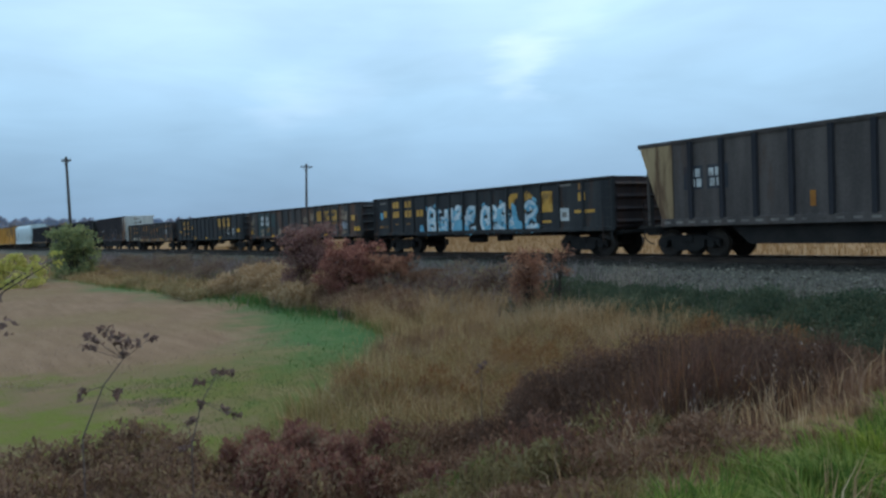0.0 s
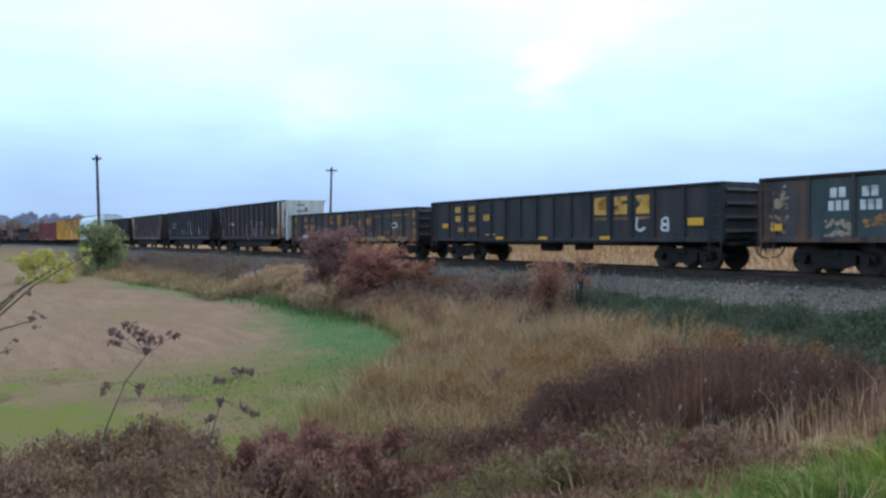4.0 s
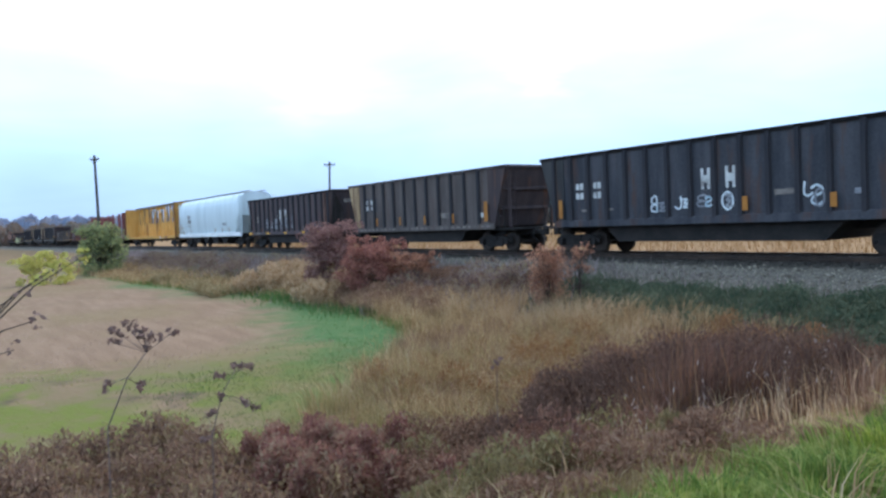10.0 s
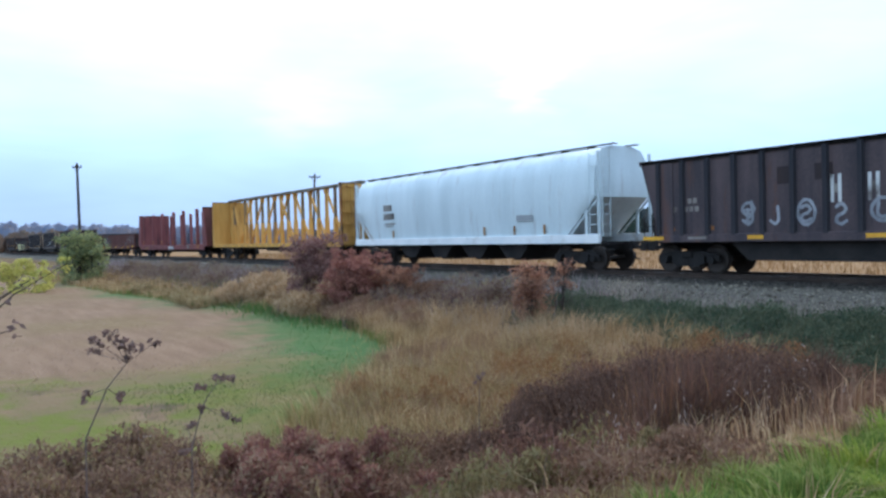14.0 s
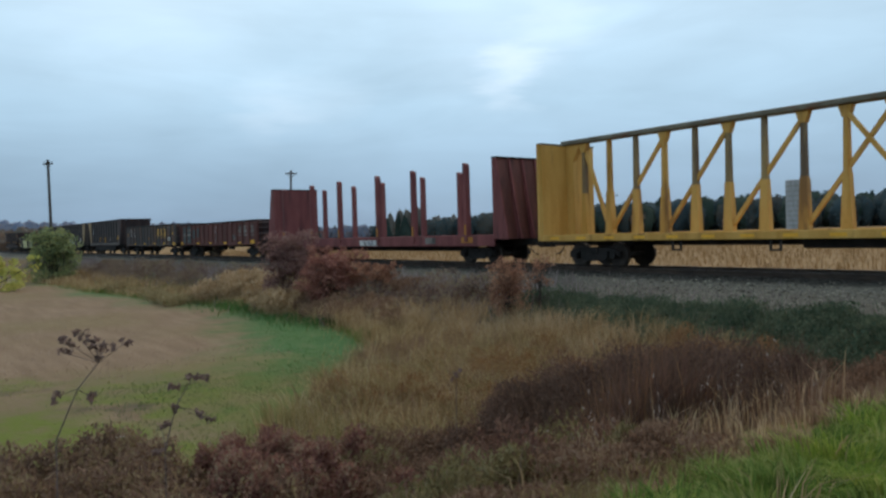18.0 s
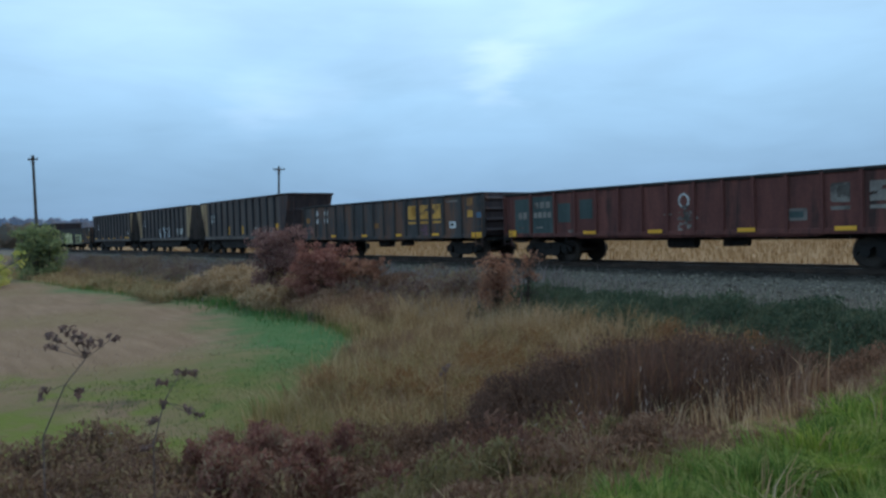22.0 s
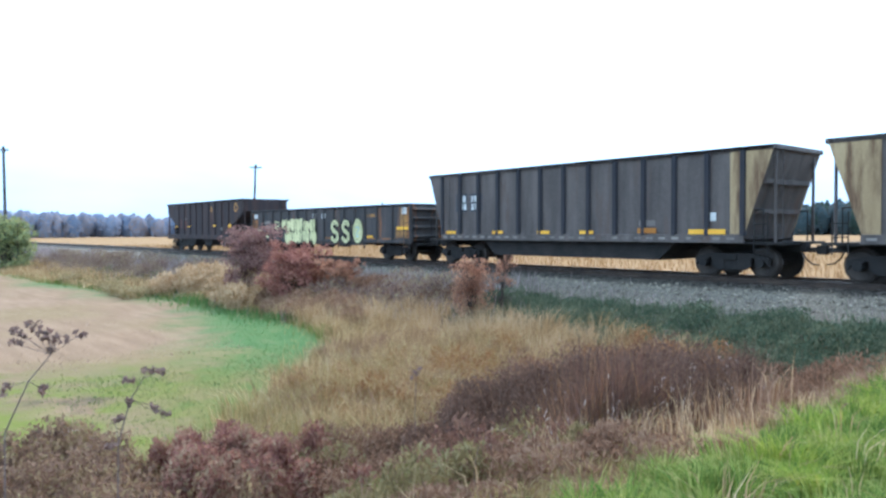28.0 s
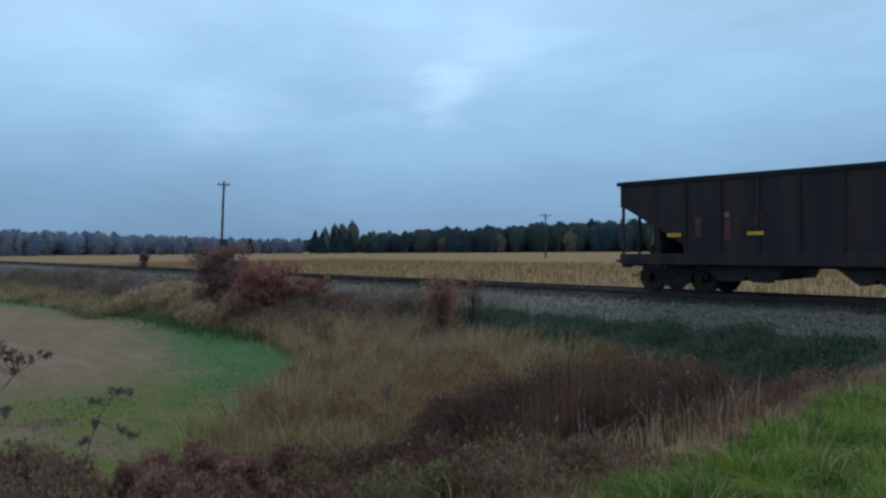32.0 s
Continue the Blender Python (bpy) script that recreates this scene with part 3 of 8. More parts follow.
# ---------------------------------------------------------------- ground
def ground_material():
    m = bpy.data.materials.new("ground_cover")
    m.use_nodes = True
    n, l = m.node_tree.nodes, m.node_tree.links
    b = n["Principled BSDF"]
    b.inputs["Roughness"].default_value, b.inputs["Specular IOR Level"].default_value = 0.95, 0.1
    co = n.new("ShaderNodeTexCoord")
    sp = n.new("ShaderNodeSeparateXYZ")
    l.new(co.outputs["Object"], sp.inputs[0])

    def noise_of(scale, detail=4, stretch=(1, 1, 1)):
        mp = n.new("ShaderNodeMapping")
        mp.inputs["Scale"].default_value = stretch
        l.new(co.outputs["Object"], mp.inputs[0])
        t = n.new("ShaderNodeTexNoise")
        t.inputs["Scale"].default_value, t.inputs["Detail"].default_value = scale, detail
        l.new(mp.outputs[0], t.inputs["Vector"])
        return t.outputs["Fac"]

    def calc(op, x, y=0.0, z=0.0):
        q = n.new("ShaderNodeMath")
        q.operation = op
        for i, v in enumerate((x, y, z)):
            if isinstance(v, (int, float)):
                q.inputs[i].default_value = v
            else:
                l.new(v, q.inputs[i])
        return q.outputs[0]

    def step(x, x0, x1):
        q = n.new("ShaderNodeMapRange")
        q.interpolation_type = "SMOOTHSTEP"
        l.new(x, q.inputs[0])
        q.inputs[1].default_value, q.inputs[2].default_value = x0, x1
        return q.outputs[0]

    def ramp(fac, *cols):
        q = n.new("ShaderNodeValToRGB")
        while len(q.color_ramp.elements) < len(cols):
            q.color_ramp.elements.new(0.5)
        for i, c in enumerate(cols):
            q.color_ramp.elements[i].position, q.color_ramp.elements[i].color = 0.3 + 0.4 * i / (len(cols) - 1), (*c, 1)
        l.new(fac, q.inputs[0])
        return q.outputs[0]

    def blend(fac, x, y):
        q = n.new("ShaderNodeMix")
        q.data_type = "RGBA"
        l.new(fac, q.inputs[0])
        l.new(x, q.inputs[6])
        l.new(y, q.inputs[7])
        return q.outputs[2]

    wob = calc("MULTIPLY_ADD", noise_of(0.3, 7), 6.0, -3.0)
    a, bb = calc("ADD", sp.outputs[0], wob), calc("ADD", sp.outputs[1], wob)
    fine = noise_of(7.0, 6)
    thatch = ramp(fine, (0.085, 0.055, 0.028), (0.15, 0.10, 0.05), (0.21, 0.145, 0.078))
    soil = ramp(noise_of(1.2, 8, (2.2, 0.3, 1)), (0.15, 0.097, 0.06), (0.18, 0.118, 0.074), (0.208, 0.14, 0.09))
    soil = blend(step(noise_of(0.16, 5), 0.42, 0.66), soil, ramp(noise_of(1.6, 6), (0.142, 0.096, 0.053), (0.163, 0.115, 0.061), (0.188, 0.133, 0.076)))
    green = ramp(noise_of(2.0, 6), (0.038, 0.09, 0.03), (0.053, 0.11, 0.036), (0.088, 0.118, 0.048))
    crop = ramp(noise_of(1.1, 8, (0.4, 2.0, 1)), (0.16, 0.094, 0.042), (0.222, 0.135, 0.063), (0.27, 0.17, 0.085))
    stone = ramp(noise_of(16.0, 5), (0.058, 0.05, 0.039), (0.115, 0.1, 0.08), (0.205, 0.182, 0.147))
    lawn = ramp(fine, (0.045, 0.072, 0.013), (0.07, 0.105, 0.018), (0.10, 0.135, 0.028))
    # field of bare soil, its corner rounded, with a grass headland round it
    far = calc("MAXIMUM", calc("SUBTRACT", bb, 36.0), 0.0)
    in_a = calc("SUBTRACT", calc("MULTIPLY_ADD", far, -0.055, 11.7), a)
    in_b = calc("ADD", calc("MULTIPLY_ADD", a, 0.55, -22.4), bb)
    in_c = calc("SUBTRACT", calc("MULTIPLY_ADD", bb, 0.368, 0.5), a)
    corner = calc("SMOOTH_MIN", calc("SMOOTH_MIN", in_a, in_b, 1.5), in_c, 1.5)
    olive = ramp(noise_of(1.3, 6), (0.062, 0.098, 0.022), (0.098, 0.105, 0.03), (0.15, 0.115, 0.052))
    lime = ramp(noise_of(0.8, 7), (0.155, 0.11, 0.062), (0.13, 0.108, 0.048), (0.10, 0.118, 0.022), (0.13, 0.11, 0.045))
    meadow = blend(step(calc("ADD", a, calc("MULTIPLY", bb, 0.12)), 8.2, 12.6), olive, green)
    meadow = blend(step(calc("SUBTRACT", calc("MULTIPLY_ADD", bb, 0.1, 4.2), a), -0.6, 1.6), meadow, lime)
    edge = calc("SUBTRACT", calc("MULTIPLY_ADD", far, -0.07, 14.6), a)
    col = blend(step(calc("SMOOTH_MIN", edge, calc("SUBTRACT", bb, 9.5), 3.0), 0.0, 1.2), thatch, meadow)
    bare = blend(step(noise_of(0.55, 5), 0.52, 0.62), soil, ramp(noise_of(3.0, 6), (0.05, 0.036, 0.024), (0.075, 0.056, 0.036), (0.105, 0.08, 0.05)))
    col = blend(step(calc("SUBTRACT", noise_of(0.42, 6), calc("MULTIPLY", step(a, 3.0, 7.0), 0.3)), 0.5, 0.6), col, blend(step(corner, -6.0, -5.0), col, bare))
    col = blend(step(calc("ADD", corner, calc("MULTIPLY_ADD", noise_of(0.8, 6), 4.0, -2.0)), -1.5, 1.8), col, soil)
    col = blend(step(calc("SUBTRACT", 3.0, sp.outputs[1]), 0.0, 0.5), col, lawn)
    # the track's bed, which bends off far back
    back = calc("MAXIMUM", calc("ADD", sp.outputs[1], BEND_S), 0.0)
    off = calc("ADD", calc("SUBTRACT", sp.outputs[0], TRACK_A), calc("MULTIPLY", calc("MULTIPLY", back, back), BEND_K / 2))
    col = blend(step(calc("ADD", off, calc("MULTIPLY_ADD", noise_of(0.7), 1.6, -0.8)), 6.5, 8.0), col, crop)
    bed = calc("SUBTRACT", calc("MULTIPLY_ADD", noise_of(1.4), 1.3, 4.1), calc("ABSOLUTE", off))
    col = blend(step(bed, 0.0, 0.7), col, stone)
    # darker bed close to the track's centre line
    dark_bed = ramp(noise_of(9.0, 5), (0.024, 0.021, 0.018), (0.042, 0.037, 0.031), (0.075, 0.066, 0.054))
    col = blend(step(calc("SUBTRACT", calc("MULTIPLY_ADD", noise_of(2.2), 0.9, 1.75), calc("ABSOLUTE", off)), 0.0, 0.35), col, dark_bed)
    l.new(col, b.inputs["Base Color"])
    bp = n.new("ShaderNodeBump")
    bp.inputs["Strength"].default_value, bp.inputs["Distance"].default_value = 0.6, 0.06
    l.new(fine, bp.inputs["Height"])
    l.new(bp.outputs[0], b.inputs["Normal"])
    return m


def axis_steps(lo, hi, fine_lo, fine_hi, step):
    xs = list(np.arange(fine_lo, fine_hi + 1e-6, step))
    g, x = step, xs[-1]
    while x < hi:
        g *= 1.22
        x += g
        xs.append(x)
    g, x = step, xs[0]
    while x > lo:
        g *= 1.22
        x -= g
        xs.insert(0, x)
    return np.array(xs)


def build_ground():
    aa, bb = axis_steps(-2600, 2600, -8, 34, 0.35), axis_steps(-2600, 2600, -22, 70, 0.45)
    A, B = np.meshgrid(aa, bb, indexing="ij")
    Z = ground_z(A, B)
    v = np.stack([A, B, Z], -1).reshape(-1, 3)
    i = np.arange(len(aa) * len(bb)).reshape(len(aa), len(bb))
    f = np.stack([i[:-1, :-1], i[1:, :-1], i[1:, 1:], i[:-1, 1:]], -1).reshape(-1, 4)
    me = numpy_mesh("ground", v, f, ground_material())
    me.polygons.foreach_set("use_smooth", [True] * len(me.polygons))
    ob = new("ground", me)
    ob.matrix_world = PLAN
    tagged(ob, "rough farmland with a bare tan field, grass headland and railway bank", "ground", kind="structure")


build_ground()


# ---------------------------------------------------------------- plants
rng = np.random.default_rng(7)


def blades(name, a, b, h, w, mat, label, lean=0.35, lift=0.0, category="grass", curl=0.5, aim=None, reach=None):
    """Bent blades of height h and width w rooted at a, b, leaning towards the angles aim where given: one object of kind stuff."""
    n = len(a)
    z = ground_z(a, b) + lift
    ang = rng.uniform(0, math.tau, n)
    ld = rng.uniform(0, math.tau, n) if aim is None else aim
    le = (np.abs(rng.normal(0, lean, n)) if reach is None else reach) * h
    sx, sy = np.cos(ang) * w / 2, np.sin(ang) * w / 2
    lx, ly = np.cos(ld) * le, np.sin(ld) * le
    P = np.empty((n, 5, 3))
    P[:, 0] = np.stack([a - sx, b - sy, z - 0.03], -1)
    P[:, 1] = np.stack([a + sx, b + sy, z - 0.03], -1)
    mx, my, mz = a + lx * (1 - curl) * 0.5, b + ly * (1 - curl) * 0.5, z + h * 0.55
    P[:, 2] = np.stack([mx + sx * 0.8, my + sy * 0.8, mz], -1)
    P[:, 3] = np.stack([mx - sx * 0.8, my - sy * 0.8, mz], -1)
    P[:, 4] = np.stack([a + lx, b + ly, z + h * (1 - 0.25 * np.minimum(le / h, 1))], -1)
    i = (np.arange(n) * 5)[:, None]
    T = np.concatenate([i + np.array([[0, 1, 2]]), i + np.array([[0, 2, 3]]), i + np.array([[3, 2, 4]])], 1).reshape(-1, 3)
    ob = new(name, numpy_mesh(name, P.reshape(-1, 3), T, mat))
    ob.matrix_world = PLAN
    return tagged(ob, label, category, kind="stuff")


def scatter(n, a0, a1, b0, b1, clump=0.0, size=0.5, near=0.0):
    """Random places in a stretch of the plan; near > 0 crowds them towards small b."""
    a = rng.uniform(a0, a1, n)
    b = b0 + (b1 - b0) * rng.uniform(0, 1, n) ** (1 + near)
    if clump:
        m = max(1, n // 40)
        ca, cb = rng.uniform(a0, a1, m), b0 + (b1 - b0) * rng.uniform(0, 1, m) ** (1 + near)
        k = rng.random(n) < clump
        j = rng.integers(0, m, n)
        a = np.where(k, ca[j] + rng.normal(0, size, n), a)
        b = np.where(k, cb[j] + rng.normal(0, size, n), b)
    return a, b


def leaf_cloud(centres, radii, n, size, squash=1.0):
    """Small crossed quads strewn through blobs: vertices and faces."""
    centres, radii = np.asarray(centres, float), np.asarray(radii, float)
    wts = radii ** 2 / np.sum(radii ** 2)
    j = rng.choice(len(centres), n, p=wts)
    d = rng.normal(size=(n, 3))
    d /= np.linalg.norm(d, axis=1)[:, None]
    r = radii[j] * rng.uniform(0.35, 1.0, n) ** 0.6
    c = centres[j] + d * r[:, None] * np.array([1, 1, squash])
    u = rng.normal(size=(n, 3))
    u /= np.linalg.norm(u, axis=1)[:, None]
    v = np.cross(u, rng.normal(size=(n, 3)))
    v /= np.linalg.norm(v, axis=1)[:, None]
    s = (size * rng.uniform(0.5, 1.3, n))[:, None]
    P = np.stack([c - u * s, c - v * s * 0.55, c + u * s, c + v * s * 0.55], 1).reshape(-1, 3)
    return P, np.arange(4 * n).reshape(n, 4)


def plan_point(az, r, z):
    """World place at the compass angle az (degrees right of ahead), r metres off."""
    return Vector((r * math.sin(radians(az)), r * math.cos(radians(az)), z))


def plan_ab(p):
    return p.x * TOW.x + p.y * TOW.y, -(p.x * FWD.x + p.y * FWD.y)


def bush(az, r, height, width, leaves, n, size, label, name="bush", stems=9, seed=1, bare=0.0, lift=0.0, low=0.12, blobs=46):
    """A shrub of many stems from one root; small leaves in clumps that fill an uneven dome."""
    rs = random.Random(seed)
    p = plan_point(az, r, 0)
    a, b = plan_ab(p)
    root = new(name)
    root.matrix_world = Matrix.Translation((p.x, p.y, float(ground_z(a, b)) + lift))
    bm = bmesh.new()
    cs, rr = [], []
    for k in range(stems):
        ang, out = rs.uniform(0, math.tau), rs.uniform(0.1, 0.48) * width
        h = height * rs.uniform(0.7, 1.02) * (1 - 0.35 * (out / width) ** 2 * 4 * 0.5)
        q = Vector((math.cos(ang) * out * 0.25, math.sin(ang) * out * 0.25, -0.1))
        for j in range(1, 4):
            f = j / 3
            nxt = Vector((math.cos(ang) * out * (0.25 + 0.75 * f) + rs.uniform(-0.05, 0.05) * width, math.sin(ang) * out * (0.25 + 0.75 * f) + rs.uniform(-0.05, 0.05) * width, h * f))
            tube(bm, q, nxt, 0.014 * height * (1.2 - f * 0.85), 0.014 * height * (1.2 - (f + 0.33) * 0.8), 5)
            for _ in range(4):
                tip = nxt + Vector((rs.uniform(-1, 1), rs.uniform(-1, 1), rs.uniform(0.0, 0.8))) * 0.2 * height
                tube(bm, nxt, tip, 0.005 * height, 0.002 * height, 4)
                if rs.random() > bare and j > 1:
                    cs.append(tip)
                    rr.append(rs.uniform(0.06, 0.12) * height)
            q = nxt
    for k in range(blobs):
        ang, f = rs.uniform(0, math.tau), rs.uniform(0.05, 1) ** 0.5
        z = rs.uniform(low, 1.0)
        wid = width / 2 * math.sqrt(max(0.05, 1 - (max(0.0, z - 0.3) / 0.75) ** 2)) * rs.uniform(0.75, 1.1)
        cs.append(Vector((math.cos(ang) * f * wid, math.sin(ang) * f * wid, z * height * 0.92)))
        rr.append(rs.uniform(0.08, 0.17) * height)
    part("stem", bm, M["bark"], root)
    v, f = leaf_cloud([tuple(c) for c in cs], rr, n, size, 0.9)
    part("crown", numpy_mesh("crown", v, f, leaves), None, root)
    return tagged(root, label, "bush")


def thicket(name, clumps, n, size, mat, label, category="brush", slim=0.24):
    """Leaves and twig ends strewn through clumps (a, b, radius, height) on the ground: one object."""
    c = np.array(clumps)
    w = c[:, 2] * c[:, 3]
    j = rng.choice(len(c), n, p=w / w.sum())
    ang, q = rng.uniform(0, math.tau, n), np.sqrt(rng.uniform(0, 1, n))
    t = rng.uniform(0, 1, n) ** 0.75
    rad = c[j, 2] * (0.55 + 0.6 * t) * np.sqrt(np.clip(1.08 - t ** 3, 0.1, 1)) * (1 + 0.25 * np.sin(3 * ang + j))
    a, b = c[j, 0] + np.cos(ang) * q * rad, c[j, 1] + np.sin(ang) * q * rad
    z = ground_z(a, b) + c[j, 3] * t * rng.uniform(0.85, 1.1, n)
    u = rng.normal(size=(n, 3)) * np.array([0.5, 0.5, 1.0])
    u /= np.linalg.norm(u, axis=1)[:, None]
    v = np.cross(u, rng.normal(size=(n, 3)))
    v /= np.linalg.norm(v, axis=1)[:, None]
    s = (size * 1.35 * rng.uniform(0.4, 1.7, n))[:, None]
    p = np.stack([a, b, z], -1)
    P = np.stack([p - u * s, p - v * s * slim, p + u * s, p + v * s * slim], 1).reshape(-1, 3)
    ob = new(name, numpy_mesh(name, P, np.arange(4 * n).reshape(n, 4), mat))
    ob.matrix_world = PLAN
    return tagged(ob, label, category, kind="stuff")


def clump_list(n, a0, a1, b0, b1, r0, r1, h0, h1):
    return [(rng.uniform(a0, a1), rng.uniform(b0, b1), rng.uniform(r0, r1), rng.uniform(h0, h1)) for _ in range(n)]


def tall_from(b):
    """Where the tall grass begins, as a distance a, at b."""
    return np.interp(b, [0, 8.5, 10.5, 12.3, 13.3, 16, 19.4, 24, 30, 36, 42, 50, 64, 90], [2.0, 2.0, 4.4, 5.8, 7.2, 9.4, 11.9, 13.2, 13.4, 13.2, 12.4, 11.4, 10.6, 9.8])


def tufts(name, n, per, a0, a1, b0, b1, size, h0, h1, w, mat, label, spread=0.9, sweep=0.5, where=None, category="grass", near=0.0):
    """Tussocks: blades that part outwards from one root and are combed over to one side."""
    ca, cb = rng.uniform(a0, a1, n), b0 + (b1 - b0) * rng.uniform(0, 1, n) ** (1 + near)
    if where is not None:
        k = where(ca, cb)
        ca, cb = ca[k], cb[k]
        n = len(ca)
    j = np.repeat(np.arange(n), per)
    m = len(j)
    out, q = rng.uniform(0, math.tau, m), np.sqrt(rng.uniform(0, 1, m))
    tall = rng.uniform(h0, h1, n)[j] * rng.uniform(0.6, 1.1, m)
    comb, pull = rng.uniform(0, math.tau, n)[j], sweep * rng.uniform(0.3, 1.4, n)[j]
    vx, vy = np.cos(out) * q * spread + np.cos(comb) * pull, np.sin(out) * q * spread + np.sin(comb) * pull
    a, b = ca[j] + np.cos(out) * q * size, cb[j] + np.sin(out) * q * size
    blades(name, a, b, tall, w * rng.uniform(0.6, 1.5, m), F[mat], label, category=category, aim=np.arctan2(vy, vx), reach=np.hypot(vx, vy), curl=0.55)


def grow(name, n, a0, a1, b0, b1, h0, h1, w, mat, label, lean=0.35, clump=0.5, size=0.5, near=0.0, where=None, category="grass"):
    a, b = scatter(n, a0, a1, b0, b1, clump, size, near)
    if where is not None:
        k = where(a, b)
        a, b = a[k], b[k]
    patch = 0.72 + 0.28 * np.sin(a * 1.7 + 2.1 * np.sin(b * 0.6)) * np.sin(b * 1.3 + 1.7 * np.sin(a * 0.8))
    blades(name, a, b, rng.uniform(h0, h1, len(a)) * patch, w * rng.uniform(0.6, 1.4, len(a)), F[mat], label, lean=lean, category=category)


def weeds_from(b):
    """Where the dark weeds below the ballast begin, as a distance a, at b."""
    return np.interp(b, [-20, 3, 6, 9, 15, 18, 24], [12.6, 13.0, 13.7, 14.7, 15.1, 15.0, 14.6])


def build_plants():
    tall = lambda a, b: (a > tall_from(b) + rng.normal(0.1, 0.35, len(a))) & (a < weeds_from(b) + rng.normal(0, 0.3, len(a)))
    # slope below the railway
    grow("dry_grass", 30000, 5, 16.2, 8.6, 34, 0.45, 0.95, 0.018, "tan_grass", "tall dry tan grass on the slope below the railway", 0.6, 0.6, 0.5, 0.25, tall)
    tufts("dry_grass", 800, 34, 6, 16, 8.8, 30, 0.22, 0.5, 0.95, 0.016, "tan_grass", "tussocks of dry tan grass on the slope", 0.5, 0.45, tall, near=0.3)
    tufts("dry_grass", 420, 26, 6, 13.4, 8.4, 17, 0.2, 0.45, 0.85, 0.015, "rose_grass", "reddish tussocks among the tan grass", 0.5, 0.4, tall)
    crest = lambda a, b: (a > weeds_from(b) - 1.7) & (a < weeds_from(b) + 0.1)
    tufts("dry_grass", 460, 22, 12.4, 15.6, 11.5, 26, 0.3, 0.6, 1.0, 0.013, "pale_grass", "pale feathery grass heads along the top of the slope", 0.35, 0.3, crest)
    grow("dry_grass", 26000, 9.6, 15.8, 24, 85, 0.5, 1.0, 0.035, "tan_grass", "dry grass along the field edge below the railway", 0.5, 0.7, 0.8, 0.2, tall)
    thicket("grass_tuft", clump_list(30, 13.2, 15.2, 28.5, 39, 0.5, 1.0, 0.7, 1.3), 16000, 0.07, F["pale_grass"], "pale rounded tufts of dry grass beside the field", "grass")
    thicket("grass_tuft", clump_list(24, 11.6, 13.6, 38, 52, 0.5, 0.9, 0.35, 0.6), 8000, 0.07, F["yellow_grass"], "low yellowish tufts at the field edge", "grass")
    thicket("grass_tuft", clump_list(16, 13.2, 14.8, 20.5, 28, 0.5, 0.9, 0.5, 0.9), 12000, 0.05, F["rose_grass"], "reddish tufts below the red shrubs", "grass")
    tufts("olive_grass", 620, 34, 4.0, 13.5, 8.0, 15, 0.2, 0.4, 0.9, 0.014, "olive_grass", "olive tussocks at the foot of the slope", 0.5, 0.5, tall)
    thicket("brush", [c for c in clump_list(90, 6.5, 13.0, 8.6, 13.5, 0.3, 0.6, 0.4, 0.85) if c[0] > tall_from(c[1]) + 0.6], 26000, 0.024, F["russet_brush"], "russet seed heads among the dry grass")
    rim = lambda a, b: (a > tall_from(b) - np.abs(rng.normal(0, 0.7, len(a)))) & (a < tall_from(b) + 0.6)
    grow("olive_grass", 34000, 2.0, 13.6, 8.0, 34, 0.1, 0.38, 0.012, "olive_grass", "short olive grass fringing the headland", 0.7, 0.4, 0.4, 0.6, rim)
    fringe = lambda a, b: (a > tall_from(b) - 0.4) & (a < tall_from(b) + np.abs(rng.normal(0.2, 0.9, len(a))))
    grow("field_grass", 12000, 9.6, 15.4, 20, 62, 0.15, 0.45, 0.03, "yellow_green", "green and yellowing grass along the edge of the headland", 0.6, 0.7, 0.7, 0.3, fringe)
    grow("field_grass", 8000, 12.6, 15.6, 24, 60, 0.25, 0.6, 0.03, "field_green", "dark green weeds along the foot of the railway bank", 0.5, 0.8, 0.7, 0.3)
    # weeds at the foot of the ballast
    foot = lambda a, b: a > weeds_from(b) + rng.normal(0.2, 0.3, len(a))
    grow("weeds", 26000, 12.6, 17.3, -16, 18, 0.25, 0.65, 0.016, "dark_weeds", "dark green weeds at the foot of the ballast", 0.5, 0.6, 0.5, where=foot, category="weeds")
    thicket("weeds", [c for c in clump_list(200, 13.0, 16.9, -14, 17, 0.5, 1.1, 0.2, 0.5) if c[0] > weeds_from(c[1])], 72000, 0.037, F["dark_weeds"], "dark leafy weeds against the ballast", "weeds", slim=0.3)
    thicket("weeds", clump_list(40, 14.6, 17.2, 1.5, 8.5, 0.5, 0.9, 0.15, 0.42), 24000, 0.036, F["dark_weeds"], "tall dark weeds in the hollow beside the ballast", "weeds", slim=0.3)
    thicket("weeds", clump_list(46, 16.2, 17.4, 6, 19, 0.4, 0.8, 0.1, 0.28), 16000, 0.034, F["dark_weeds"], "low dark weeds creeping up the ballast", "weeds", slim=0.3)
    thicket("weeds", clump_list(50, 15.2, 17.0, 19, 36, 0.5, 1.0, 0.3, 0.7), 30000, 0.04, F["brown_brush"], "dark brown weeds against the ballast", "weeds")
    grow("weeds", 7000, 16.0, 19.0, -16, 30, 0.15, 0.4, 0.016, "grey_weeds", "thin dead weeds rising from the ballast", 0.5, 0.7, 0.5, category="weeds")
    grow("weeds", 16000, 14.0, 18.0, 16, 110, 0.3, 0.8, 0.035, "grey_weeds", "grey brown weeds along the railway bank", 0.45, 0.6, 0.8, 0.1, category="weeds")
    thicket("weeds", clump_list(70, 14.4, 17.2, 18, 75, 0.5, 1.2, 0.5, 1.1), 24000, 0.06, F["grey_brush"], "violet grey weeds along the railway bank", "weeds")
